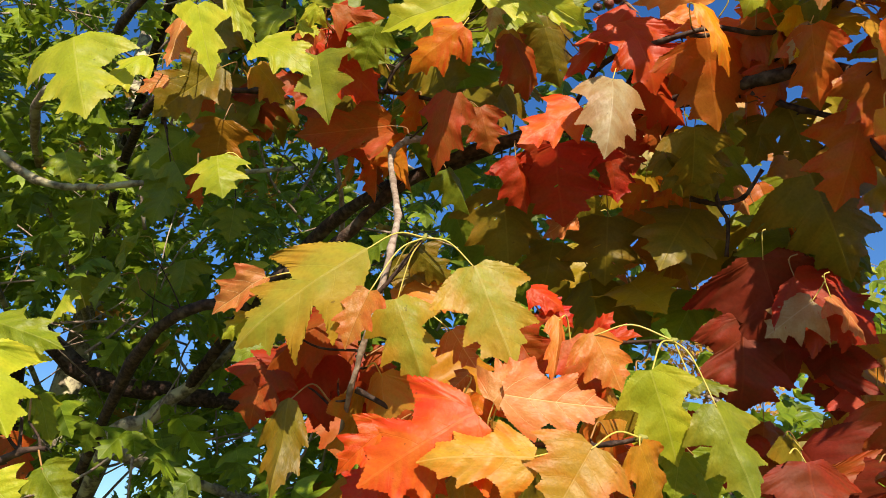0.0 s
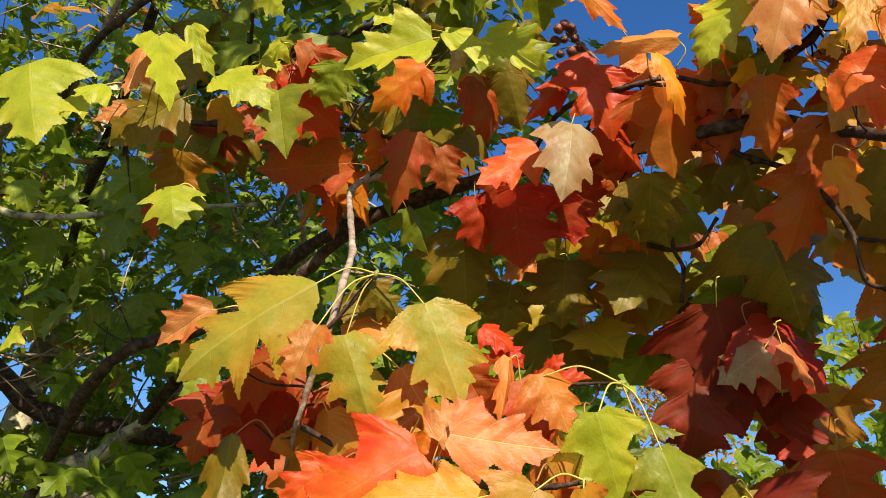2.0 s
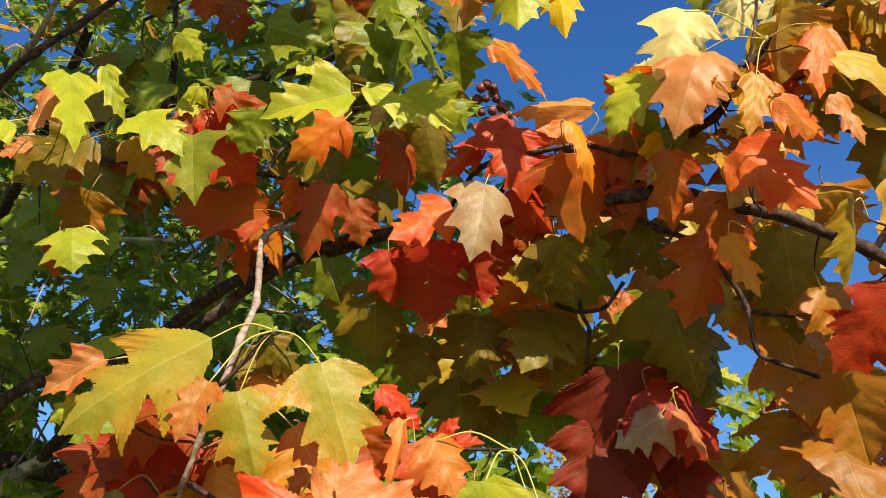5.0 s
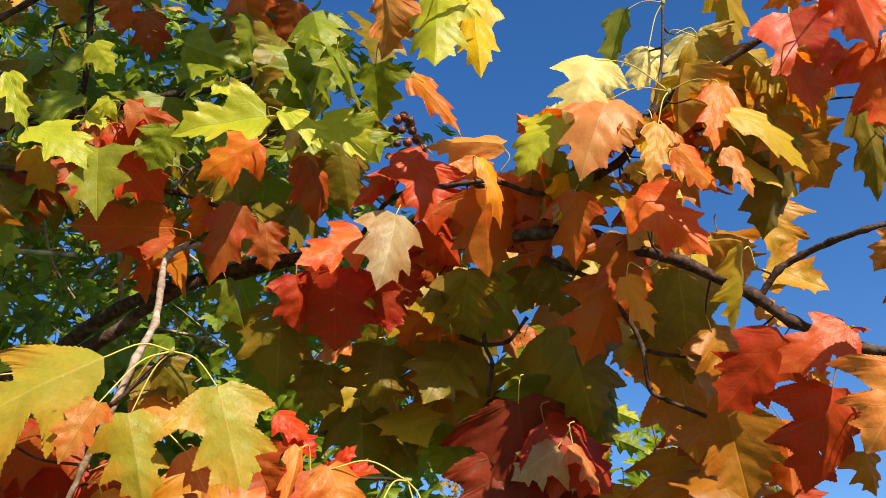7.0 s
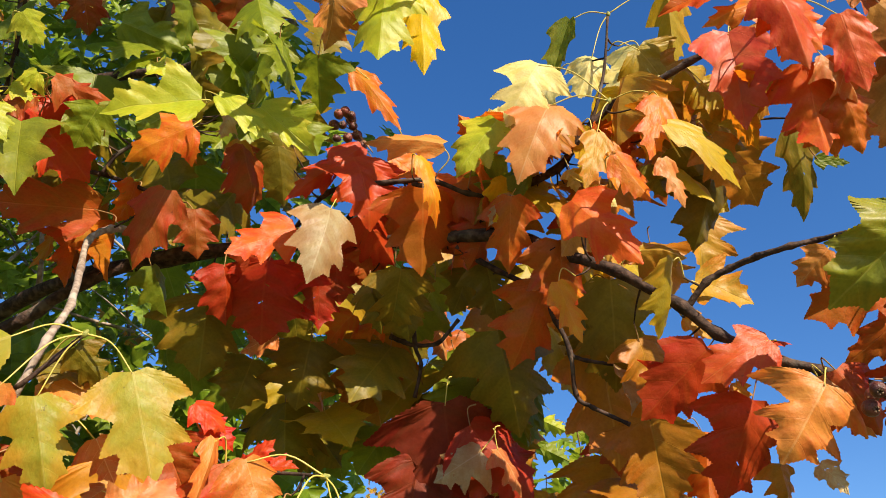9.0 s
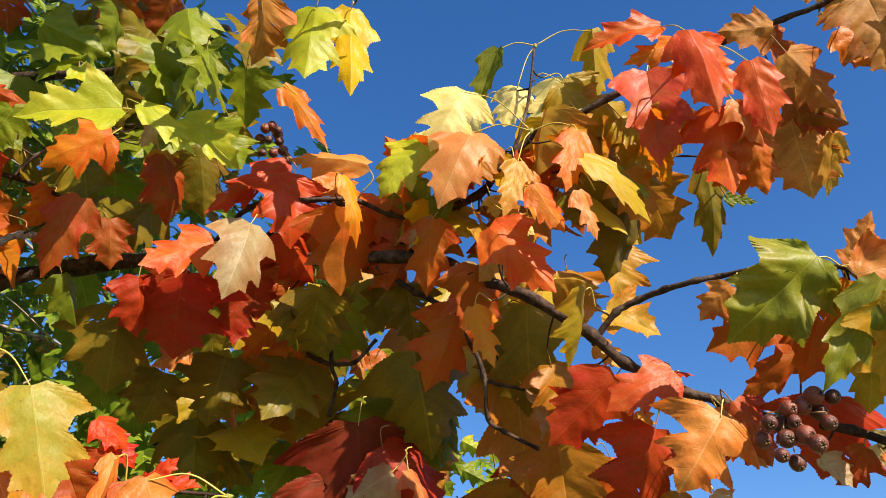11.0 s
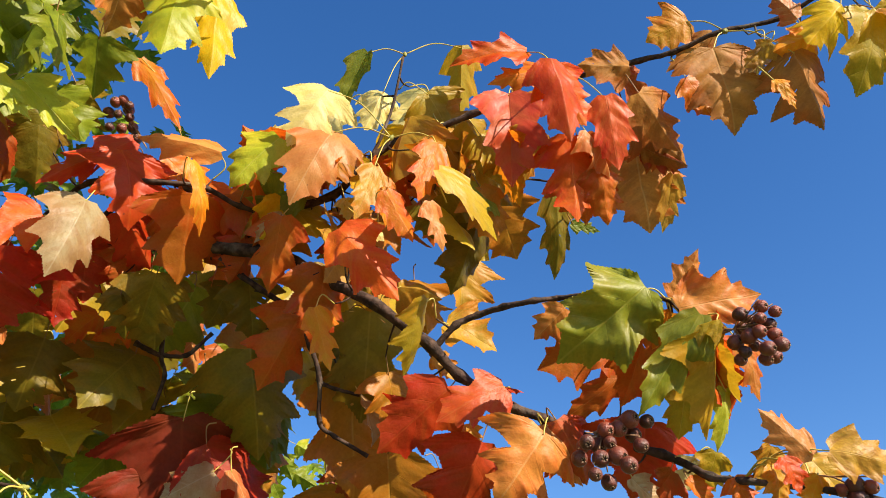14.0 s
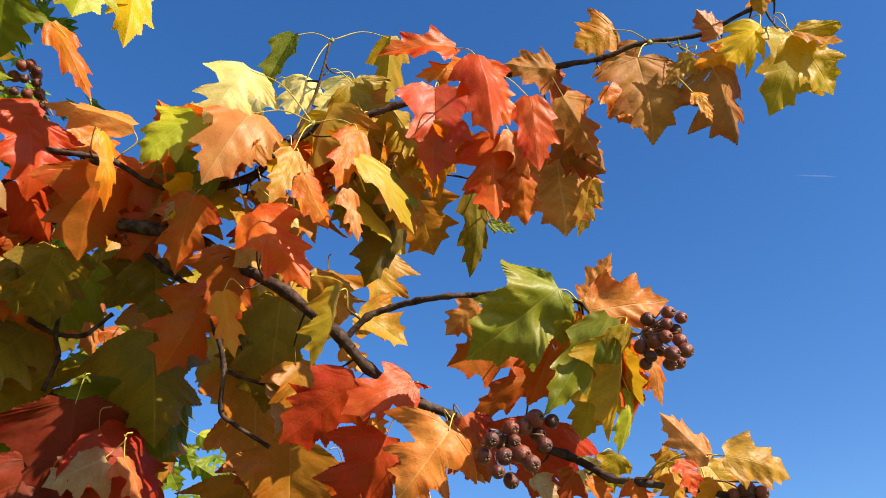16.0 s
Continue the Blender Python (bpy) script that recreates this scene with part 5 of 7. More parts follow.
leaf(main_limb, (0.651, 0.908, 2.253), (0.648, 0.867, 2.151), (0.247, -0.902, 0.353), 0.90, 'yellowolive')
leaf(main_limb, (0.520, 0.831, 2.156), (0.544, 0.818, 2.071), (-0.102, -0.987, 0.121), 1.09, 'yellowolive')
leaf(main_limb, (0.374, 0.993, 2.001), (0.422, 0.989, 1.933), (0.291, -0.917, 0.271), 1.05, 'olive')
leaf(main_limb, (0.406, 1.058, 1.981), (0.411, 1.063, 1.875), (-0.086, -0.995, -0.052), 1.02, 'olive')
leaf(main_limb, (0.539, 0.898, 2.213), (0.544, 0.879, 2.127), (0.097, -0.971, 0.218), 0.97, 'ochre')
leaf(main_limb, (0.509, 0.964, 2.013), (0.462, 0.942, 1.943), (0.254, -0.959, 0.125), 1.03, 'green')
leaf(main_limb, (0.528, 0.991, 2.238), (0.564, 0.997, 2.166), (-0.462, -0.835, -0.300), 0.89, 'yellowolive')
leaf(main_limb, (0.494, 0.963, 2.030), (0.499, 0.951, 1.928), (-0.024, -0.993, 0.113), 0.91, 'green')
leaf(main_limb, (0.507, 0.997, 2.113), (0.484, 1.017, 2.043), (0.654, -0.648, -0.391), 0.99, 'olive')
leaf(main_limb, (0.376, 1.007, 2.041), (0.321, 1.010, 1.955), (-0.454, -0.852, 0.261), 0.98, 'yellowolive')
leaf(main_limb, (0.549, 0.896, 2.054), (0.572, 0.895, 1.980), (0.325, -0.940, 0.104), 0.94, 'yellowolive')
leaf(main_limb, (0.485, 1.136, 2.019), (0.465, 1.164, 1.942), (-0.444, -0.871, -0.210), 0.90, 'yellowolive')
leaf(main_limb, (0.480, 0.966, 2.047), (0.481, 0.940, 1.955), (-0.139, -0.954, 0.267), 1.00, 'yellowolive')
leaf(main_limb, (0.265, 1.050, 2.177), (0.227, 1.034, 2.087), (-0.295, -0.910, 0.292), 0.98, 'yellowolive')
leaf(main_limb, (0.360, 0.914, 2.134), (0.338, 0.956, 2.046), (0.273, -0.840, -0.470), 1.01, 'green')
leaf(main_limb, (0.534, 1.046, 2.003), (0.542, 1.072, 1.927), (0.123, -0.941, -0.317), 1.06, 'ochre')
leaf(main_limb, (0.521, 1.069, 1.952), (0.504, 1.093, 1.880), (-0.699, -0.713, -0.063), 1.01, 'crimson')
leaf(main_limb, (0.519, 1.078, 2.033), (0.489, 1.099, 1.959), (-0.225, -0.958, -0.175), 1.07, 'rust')
leaf(main_limb, (0.421, 0.914, 1.999), (0.493, 0.927, 1.921), (0.592, -0.677, 0.437), 0.92, 'olive')
leaf(main_limb, (0.411, 1.013, 2.003), (0.384, 1.033, 1.935), (0.169, -0.926, -0.339), 1.10, 'rust')
leaf(upper_branch, (0.546, 0.832, 2.221), (0.557, 0.825, 2.138), (-0.175, -0.983, 0.061), 0.97, 'olive')
leaf(upper_branch, (0.597, 0.853, 2.210), (0.629, 0.871, 2.121), (0.637, -0.767, 0.081), 1.07, 'gold')
leaf(upper_branch, (0.665, 0.752, 2.203), (0.679, 0.781, 2.114), (0.151, -0.946, -0.286), 0.90, 'gold')
leaf(upper_branch, (0.588, 0.750, 2.135), (0.595, 0.727, 2.053), (-0.441, -0.875, 0.199), 0.89, 'ochre')
leaf(upper_branch, (0.539, 0.788, 2.261), (0.557, 0.772, 2.177), (0.588, -0.764, 0.267), 1.03, 'yellowolive')
leaf(grey_twig, (0.061, 1.011, 1.757), (0.051, 0.983, 1.686), (0.437, -0.854, 0.284), 0.87, 'rust')
leaf(grey_twig, (-0.103, 1.008, 1.716), (-0.127, 0.981, 1.643), (-0.571, -0.691, 0.443), 1.07, 'ochre')
leaf(grey_twig, (-0.108, 1.006, 1.829), (-0.103, 1.023, 1.755), (-0.518, -0.825, -0.226), 0.93, 'rust')
leaf(grey_twig, (0.062, 1.017, 1.784), (0.027, 0.988, 1.685), (-0.092, -0.945, 0.315), 0.95, 'ochre')
leaf(grey_twig, (0.016, 0.871, 1.829), (0.044, 0.852, 1.748), (0.400, -0.850, 0.342), 1.04, 'ochre')
leaf(grey_twig, (-0.024, 1.017, 1.720), (-0.030, 1.029, 1.646), (-0.256, -0.957, -0.136), 0.99, 'green')
leaf(grey_twig, (-0.119, 0.959, 1.817), (-0.106, 0.955, 1.720), (0.519, -0.848, 0.104), 1.01, 'rust')
leaf(grey_twig, (0.115, 1.033, 1.754), (0.086, 1.066, 1.670), (0.004, -0.928, -0.374), 0.95, 'olive')
leaf(inner_limb, (0.408, 0.967, 1.724), (0.411, 0.987, 1.619), (-0.040, -0.981, -0.192), 0.87, 'rust')
leaf(inner_limb, (0.467, 0.954, 1.826), (0.473, 0.927, 1.756), (0.607, -0.718, 0.340), 1.07, 'crimson')
leaf(inner_limb, (0.470, 1.023, 1.781), (0.490, 1.029, 1.681), (-0.209, -0.973, -0.099), 1.09, 'rust')
leaf(inner_limb, (0.455, 1.029, 1.764), (0.450, 1.052, 1.661), (-0.712, -0.692, -0.119), 1.09, 'ochre')
leaf(inner_limb, (0.379, 1.100, 1.800), (0.314, 1.096, 1.714), (-0.447, -0.816, 0.368), 1.03, 'crimson')
leaf(inner_limb, (0.407, 1.071, 1.798), (0.407, 1.086, 1.700), (0.466, -0.876, -0.128), 1.05, 'rust')
leaf(inner_limb, (0.523, 1.093, 1.745), (0.539, 1.127, 1.656), (-0.811, -0.478, -0.336), 0.99, 'crimson')
leaf(inner_limb, (0.559, 1.030, 1.898), (0.555, 1.068, 1.804), (0.074, -0.926, -0.369), 1.09, 'ochre')
leaf(inner_limb, (0.316, 1.131, 2.007), (0.337, 1.087, 1.930), (0.062, -0.857, 0.511), 0.88, 'yellowolive')
leaf(inner_limb, (0.198, 1.152, 2.086), (0.201, 1.196, 1.996), (-0.292, -0.857, -0.424), 0.93, 'green')
leaf(inner_limb, (0.220, 1.162, 1.998), (0.198, 1.162, 1.924), (-0.117, -0.992, 0.037), 1.06, 'yellowolive')
leaf(inner_limb, (0.349, 1.082, 1.982), (0.305, 1.072, 1.907), (0.013, -0.992, 0.126), 1.00, 'green')
leaf(inner_limb, (0.201, 1.072, 1.995), (0.205, 1.046, 1.903), (-0.368, -0.898, 0.240), 1.09, 'olive')
leaf(inner_limb, (0.252, 1.057, 1.982), (0.279, 0.993, 1.913), (-0.369, -0.748, 0.552), 0.93, 'yellowolive')
leaf(inner_limb, (0.201, 1.109, 2.066), (0.211, 1.113, 1.989), (0.104, -0.994, -0.028), 1.10, 'yellowolive')
leaf(inner_limb, (0.231, 1.194, 2.028), (0.303, 1.168, 1.949), (-0.187, -0.971, 0.151), 1.10, 'olive')
leaf(upper_branch, (0.396, 0.736, 2.178), (0.421, 0.692, 2.102), (-0.279, -0.872, 0.403), 0.89, 'yellowolive')
leaf(upper_branch, (0.428, 0.665, 2.233), (0.411, 0.648, 2.153), (-0.441, -0.852, 0.282), 0.85, 'ochre')
leaf(upper_branch, (0.513, 0.686, 2.166), (0.451, 0.671, 2.092), (-0.291, -0.863, 0.414), 1.07, 'ochre')
leaf(upper_branch, (0.466, 0.711, 2.132), (0.435, 0.684, 2.045), (0.383, -0.913, 0.142), 0.98, 'goldbeige')
leaf(upper_branch, (0.548, 0.660, 2.249), (0.590, 0.647, 2.177), (-0.521, -0.842, -0.138), 0.90, 'ochre')
leaf(upper_branch, (0.546, 0.651, 2.212), (0.579, 0.622, 2.148), (-0.613, -0.788, 0.048), 0.97, 'gold')
leaf(upper_branch, (0.434, 0.676, 2.241), (0.401, 0.642, 2.154), (-0.395, -0.797, 0.457), 0.91, 'ochre')
leaf(upper_branch, (0.407, 0.749, 2.164), (0.393, 0.758, 2.090), (-0.452, -0.892, -0.021), 0.96, 'ochre')
leaf(main_limb, (0.281, 0.841, 2.195), (0.290, 0.833, 2.120), (-0.524, -0.852, 0.019), 0.99, 'orange')
leaf(main_limb, (0.399, 0.786, 2.238), (0.374, 0.794, 2.134), (0.584, -0.787, -0.200), 0.91, 'orange')
leaf(main_limb, (0.354, 0.802, 2.214), (0.322, 0.837, 2.117), (-0.508, -0.851, -0.135), 0.91, 'rustorange')
leaf(main_limb, (0.343, 0.833, 2.201), (0.313, 0.802, 2.109), (-0.241, -0.895, 0.375), 1.05, 'rust')
leaf(main_limb, (0.361, 0.832, 2.192), (0.368, 0.875, 2.097), (0.713, -0.659, -0.242), 0.92, 'orange')
leaf(main_limb, (0.400, 0.834, 2.230), (0.355, 0.849, 2.142), (0.202, -0.942, -0.268), 1.01, 'rustorange')
leaf(left_twig, (0.130, 0.884, 2.332), (0.180, 0.877, 2.264), (-0.357, -0.920, -0.163), 0.96, 'green')
leaf(left_twig, (-0.112, 0.868, 2.311), (-0.103, 0.871, 2.218), (0.276, -0.961, -0.006), 0.99, 'green')
leaf(left_twig, (0.030, 0.912, 2.197), (0.006, 0.913, 2.107), (-0.477, -0.870, 0.125), 0.94, 'olive')
leaf(left_twig, (0.020, 1.038, 2.339), (0.037, 1.036, 2.232), (0.045, -0.999, 0.026), 1.09, 'green')
leaf(left_twig, (-0.009, 1.034, 2.386), (-0.036, 1.040, 2.311), (-0.464, -0.879, 0.106), 1.01, 'olive')
leaf(left_twig, (-0.013, 0.925, 2.350), (-0.003, 0.925, 2.272), (-0.615, -0.785, -0.074), 0.98, 'green')
leaf(left_twig, (0.084, 0.959, 2.240), (0.047, 0.959, 2.153), (-0.041, -0.999, 0.027), 0.91, 'olive')
leaf(left_twig, (-0.020, 0.826, 2.478), (-0.038, 0.836, 2.376), (-0.376, -0.926, -0.028), 0.92, 'olive')
leaf(left_twig, (-0.115, 0.874, 2.218), (-0.118, 0.890, 2.131), (0.512, -0.842, -0.170), 1.08, 'olive')
leaf(left_twig, (-0.147, 0.962, 2.337), (-0.111, 0.993, 2.257), (0.332, -0.920, -0.209), 1.04, 'olive')
leaf(left_twig, (-0.201, 0.822, 2.364), (-0.234, 0.834, 2.295), (-0.737, -0.631, 0.241), 0.91, 'green')
leaf(left_twig, (0.108, 0.979, 2.393), (0.064, 0.970, 2.307), (-0.626, -0.672, 0.396), 0.89, 'olive')
leaf(left_twig, (-0.020, 0.944, 2.290), (0.013, 0.934, 2.186), (-0.509, -0.857, -0.080), 1.04, 'olive')
leaf(left_twig, (-0.172, 0.968, 2.301), (-0.177, 0.935, 2.219), (0.420, -0.850, 0.319), 0.88, 'green')
leaf(left_twig, (0.037, 0.901, 2.330), (0.063, 0.893, 2.252), (0.451, -0.861, 0.237), 1.00, 'olive')
leaf(left_twig, (-0.056, 1.047, 2.339), (-0.025, 1.006, 2.253), (-0.425, -0.865, 0.267), 0.86, 'olive')
leaf(left_twig, (-0.147, 1.034, 2.357), (-0.183, 1.036, 2.277), (-0.631, -0.727, 0.272), 0.86, 'olive')
leaf(left_twig, (-0.002, 0.849, 2.348), (0.021, 0.852, 2.252), (-0.890, -0.399, -0.222), 0.86, 'olive')
leaf(left_twig, (-0.298, 0.945, 2.423), (-0.330, 0.975, 2.360), (-0.622, -0.781, -0.058), 0.90, 'green')
leaf(left_twig, (0.084, 0.872, 2.304), (0.048, 0.853, 2.219), (0.011, -0.977, 0.211), 0.92, 'green')
leaf(left_twig, (0.088, 0.962, 2.371), (0.114, 0.924, 2.291), (0.115, -0.887, 0.448), 1.06, 'green')
leaf(left_twig, (0.138, 0.920, 2.348), (0.129, 0.894, 2.262), (-0.431, -0.847, 0.311), 0.97, 'olive')
leaf(left_twig, (-0.294, 0.958, 2.412), (-0.310, 0.976, 2.309), (-0.389, -0.916, -0.100), 0.87, 'olive')
leaf(left_twig, (0.043, 0.842, 2.490), (-0.008, 0.861, 2.399), (-0.108, -0.984, -0.139), 0.89, 'olive')
leaf(left_twig, (-0.236, 0.958, 2.229), (-0.266, 0.909, 2.136), (0.483, -0.828, 0.285), 1.05, 'olive')
leaf(left_twig, (0.089, 0.789, 2.368), (0.081, 0.794, 2.275), (-0.929, -0.364, 0.060), 0.92, 'green')
leaf(left_twig, (0.085, 0.864, 2.451), (0.084, 0.864, 2.353), (0.342, -0.940, -0.003), 0.86, 'green')
leaf(left_twig, (0.018, 0.982, 2.430), (0.030, 0.995, 2.330), (-0.286, -0.946, -0.151), 1.02, 'green')
leaf(left_twig, (0.149, 0.885, 2.362), (0.167, 0.890, 2.289), (-0.490, -0.854, -0.174), 1.04, 'olive')
leaf(left_twig, (0.042, 0.882, 2.285), (0.007, 0.861, 2.217), (-0.298, -0.858, 0.419), 0.95, 'green')
leaf(left_twig, (0.069, 0.874, 2.502), (0.037, 0.866, 2.413), (0.029, -0.996, 0.081), 0.86, 'olive')
leaf(left_twig, (0.029, 0.839, 2.439), (0.004, 0.843, 2.338), (0.371, -0.920, -0.128), 0.93, 'olive')
leaf(left_twig, (0.107, 0.933, 2.524), (0.080, 0.963, 2.461), (-0.393, -0.884, -0.255), 0.90, 'green')
leaf(left_twig, (0.167, 0.899, 2.550), (0.164, 0.884, 2.446), (0.227, -0.965, 0.132), 0.89, 'olive')
leaf(left_twig, (0.073, 0.824, 2.375), (0.035, 0.838, 2.296), (0.308, -0.903, -0.300), 1.03, 'green')
leaf(left_twig, (0.066, 0.770, 2.412), (0.083, 0.755, 2.336), (-0.325, -0.939, 0.112), 0.86, 'green')
leaf(left_twig, (-0.154, 1.077, 2.315), (-0.159, 1.052, 2.212), (0.008, -0.972, 0.235), 0.94, 'green')
leaf(left_twig, (-0.247, 0.917, 2.211), (-0.234, 0.944, 2.136), (0.234, -0.930, -0.283), 0.89, 'rust')
leaf(left_twig, (-0.273, 0.934, 2.192), (-0.275, 0.969, 2.095), (-0.307, -0.897, -0.318), 0.93, 'green')
leaf(left_twig, (-0.347, 1.039, 2.320), (-0.354, 1.043, 2.226), (-0.584, -0.812, 0.016), 0.89, 'olive')
leaf(left_twig, (-0.142, 0.955, 2.242), (-0.183, 1.007, 2.167), (-0.484, -0.820, -0.305), 0.99, 'rust')
leaf(left_twig, (-0.279, 0.862, 2.276), (-0.294, 0.858, 2.200), (-0.066, -0.995, 0.075), 0.86, 'olive')
leaf(inner_limb, (0.392, 0.935, 1.736), (0.435, 0.900, 1.648), (-0.604, -0.797, 0.021), 1.00, 'crimsonshade')
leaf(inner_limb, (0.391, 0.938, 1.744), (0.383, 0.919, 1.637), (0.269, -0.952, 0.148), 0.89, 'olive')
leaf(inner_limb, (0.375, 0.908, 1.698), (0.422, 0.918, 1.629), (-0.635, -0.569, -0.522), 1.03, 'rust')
leaf(inner_limb, (0.369, 0.872, 1.709), (0.372, 0.864, 1.615), (0.120, -0.988, 0.098), 1.00, 'crimsonshade')
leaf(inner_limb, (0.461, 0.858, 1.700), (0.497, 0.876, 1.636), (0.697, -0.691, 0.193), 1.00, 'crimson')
leaf(inner_limb, (0.478, 0.900, 1.780), (0.498, 0.927, 1.707), (-0.542, -0.727, -0.421), 1.00, 'rust')
leaf(main_limb, (0.598, 0.872, 1.872), (0.598, 0.827, 1.774), (-0.051, -0.907, 0.419), 1.02, 'ochre')
leaf(main_limb, (0.707, 0.910, 1.867), (0.722, 0.887, 1.793), (-0.403, -0.895, 0.193), 0.93, 'rust')
leaf(main_limb, (0.593, 0.896, 1.875), (0.647, 0.890, 1.806), (0.168, -0.964, 0.208), 0.86, 'rust')
leaf(main_limb, (0.582, 0.886, 1.898), (0.556, 0.883, 1.796), (-0.195, -0.977, 0.084), 1.06, 'ochre')
leaf(main_limb, (0.577, 0.845, 1.951), (0.578, 0.858, 1.868), (-0.241, -0.958, -0.156), 1.02, 'rust')
leaf(main_limb, (0.705, 0.866, 1.945), (0.700, 0.870, 1.850), (-0.288, -0.957, -0.030), 1.03, 'rustorange')
leaf(lichen_branch, (-0.604, 1.274, 2.085), (-0.609, 1.298, 2.030), (-0.033, -0.918, -0.394), 1.09, 'sage')
leaf(lichen_branch, (-0.371, 1.293, 2.222), (-0.375, 1.300, 2.159), (0.104, -0.988, -0.115), 0.98, 'green')
leaf(lichen_branch, (-0.475, 1.226, 2.072), (-0.513, 1.231, 2.029), (-0.239, -0.965, 0.105), 0.95, 'green')
leaf(lichen_branch, (-0.411, 1.215, 2.303), (-0.423, 1.237, 2.248), (-0.598, -0.781, -0.182), 0.96, 'green')
leaf(lichen_branch, (-0.406, 1.118, 2.257), (-0.457, 1.115, 2.199), (0.296, -0.929, -0.222), 1.09, 'green')
leaf(lichen_branch, (-0.476, 1.121, 2.021), (-0.498, 1.112, 1.963), (-0.559, -0.766, 0.317), 0.95, 'green')
leaf(lichen_branch, (-0.424, 1.122, 2.169), (-0.449, 1.136, 2.108), (-0.305, -0.948, -0.089), 0.92, 'green')
leaf(lichen_branch, (-0.488, 1.248, 2.268), (-0.511, 1.273, 2.201), (-0.058, -0.942, -0.331), 1.07, 'green')
leaf(lichen_branch, (-0.604, 1.234, 2.042), (-0.611, 1.221, 1.983), (-0.725, -0.645, 0.240), 0.87, 'lime')
leaf(lichen_branch, (-0.564, 1.062, 2.193), (-0.542, 1.066, 2.141), (0.254, -0.966, 0.045), 0.94, 'green')
leaf(lichen_branch, (-0.416, 1.104, 2.204), (-0.386, 1.106, 2.150), (0.424, -0.882, 0.205), 0.98, 'green')
leaf(lichen_branch, (-0.316, 1.213, 2.081), (-0.300, 1.207, 2.009), (-0.128, -0.990, 0.058), 0.87, 'lime')
leaf(lichen_branch, (-0.556, 1.158, 2.166), (-0.559, 1.178, 2.107), (0.785, -0.571, -0.240), 1.07, 'green')
leaf(lichen_branch, (-0.404, 1.279, 2.335), (-0.373, 1.297, 2.265), (0.424, -0.904, -0.053), 0.88, 'lime')
leaf(lichen_branch, (-0.522, 1.241, 2.304), (-0.492, 1.233, 2.243), (-0.203, -0.978, 0.040), 1.01, 'green')
leaf(lichen_branch, (-0.454, 1.331, 2.141), (-0.454, 1.325, 2.071), (-0.021, -0.997, 0.078), 1.06, 'green')
leaf(lichen_branch, (-0.472, 1.163, 2.106), (-0.483, 1.148, 2.036), (-0.718, -0.649, 0.251), 0.88, 'sage')
leaf(lichen_branch, (-0.421, 1.208, 2.295), (-0.425, 1.218, 2.230), (0.276, -0.949, -0.152), 0.97, 'green')
leaf(lichen_branch, (-0.448, 1.139, 2.314), (-0.455, 1.101, 2.268), (-0.277, -0.728, 0.627), 0.90, 'green')
leaf(upper_branch, (0.528, 0.713, 2.169), (0.522, 0.746, 2.111), (0.725, -0.565, -0.394), 0.94, 'gold', fold=-0.06)
leaf(upper_branch, (0.403, 0.650, 2.195), (0.383, 0.682, 2.132), (-0.961, -0.206, 0.185), 0.95, 'goldorange', fold=0.19)
leaf(upper_branch, (0.510, 0.679, 2.219), (0.535, 0.695, 2.157), (0.314, -0.943, -0.110), 0.81, 'goldbeige', fold=-0.47)
leaf(upper_branch, (0.545, 0.622, 2.156), (0.569, 0.592, 2.085), (0.125, -0.900, 0.417), 0.82, 'yellow', fold=0.38)
leaf(upper_branch, (0.417, 0.658, 2.206), (0.416, 0.664, 2.150), (0.644, -0.759, -0.092), 0.92, 'gold', fold=0.47)
leaf(upper_branch, (0.455, 0.633, 2.182), (0.450, 0.664, 2.124), (0.719, -0.585, -0.375), 0.93, 'yellowolive', fold=0.35)
leaf(upper_branch, (0.405, 0.684, 2.257), (0.363, 0.695, 2.205), (-0.686, -0.583, 0.436), 0.93, 'goldbeige', fold=0.21)
leaf(upper_branch, (0.401, 0.712, 2.189), (0.408, 0.739, 2.125), (0.704, -0.679, -0.211), 0.82, 'yellowolive', fold=-0.20)
leaf(upper_branch, (0.383, 0.707, 2.150), (0.396, 0.732, 2.067), (0.560, -0.814, -0.155), 0.82, 'yellow', fold=0.51)
leaf(upper_branch, (0.572, 0.542, 2.212), (0.607, 0.552, 2.133), (-0.858, 0.395, -0.327), 0.80, 'goldorange', fold=0.11)
leaf(upper_branch, (0.478, 0.589, 2.236), (0.479, 0.623, 2.156), (-0.982, -0.166, -0.085), 0.93, 'gold', fold=0.58)
leaf(upper_branch, (0.471, 0.646, 2.255), (0.492, 0.660, 2.181), (-0.962, -0.005, -0.273), 0.90, 'yellow', fold=0.44)
leaf(upper_branch, (0.556, 0.601, 2.249), (0.574, 0.610, 2.171), (-0.939, 0.292, -0.180), 0.83, 'gold', fold=-0.22)
leaf(upper_branch, (0.552, 0.606, 2.257), (0.572, 0.636, 2.206), (0.649, -0.740, -0.175), 1.00, 'goldorange', fold=0.39)
leaf(fork_branch, (0.727, 0.437, 1.975), (0.758, 0.430, 1.897), (-0.777, 0.519, -0.355), 0.93, 'orange', fold=-0.36)
leaf(fork_branch, (0.712, 0.416, 1.963), (0.721, 0.432, 1.891), (-0.920, 0.390, -0.026), 1.04, 'rustorange', fold=-0.40)
leaf(fork_branch, (0.702, 0.434, 1.933), (0.733, 0.433, 1.861), (-0.149, -0.987, -0.055), 0.85, 'rustorange', fold=-0.49)
leaf(fork_branch, (0.714, 0.435, 1.943), (0.729, 0.422, 1.870), (-0.704, 0.659, -0.265), 0.88, 'yellowolive', fold=0.36)
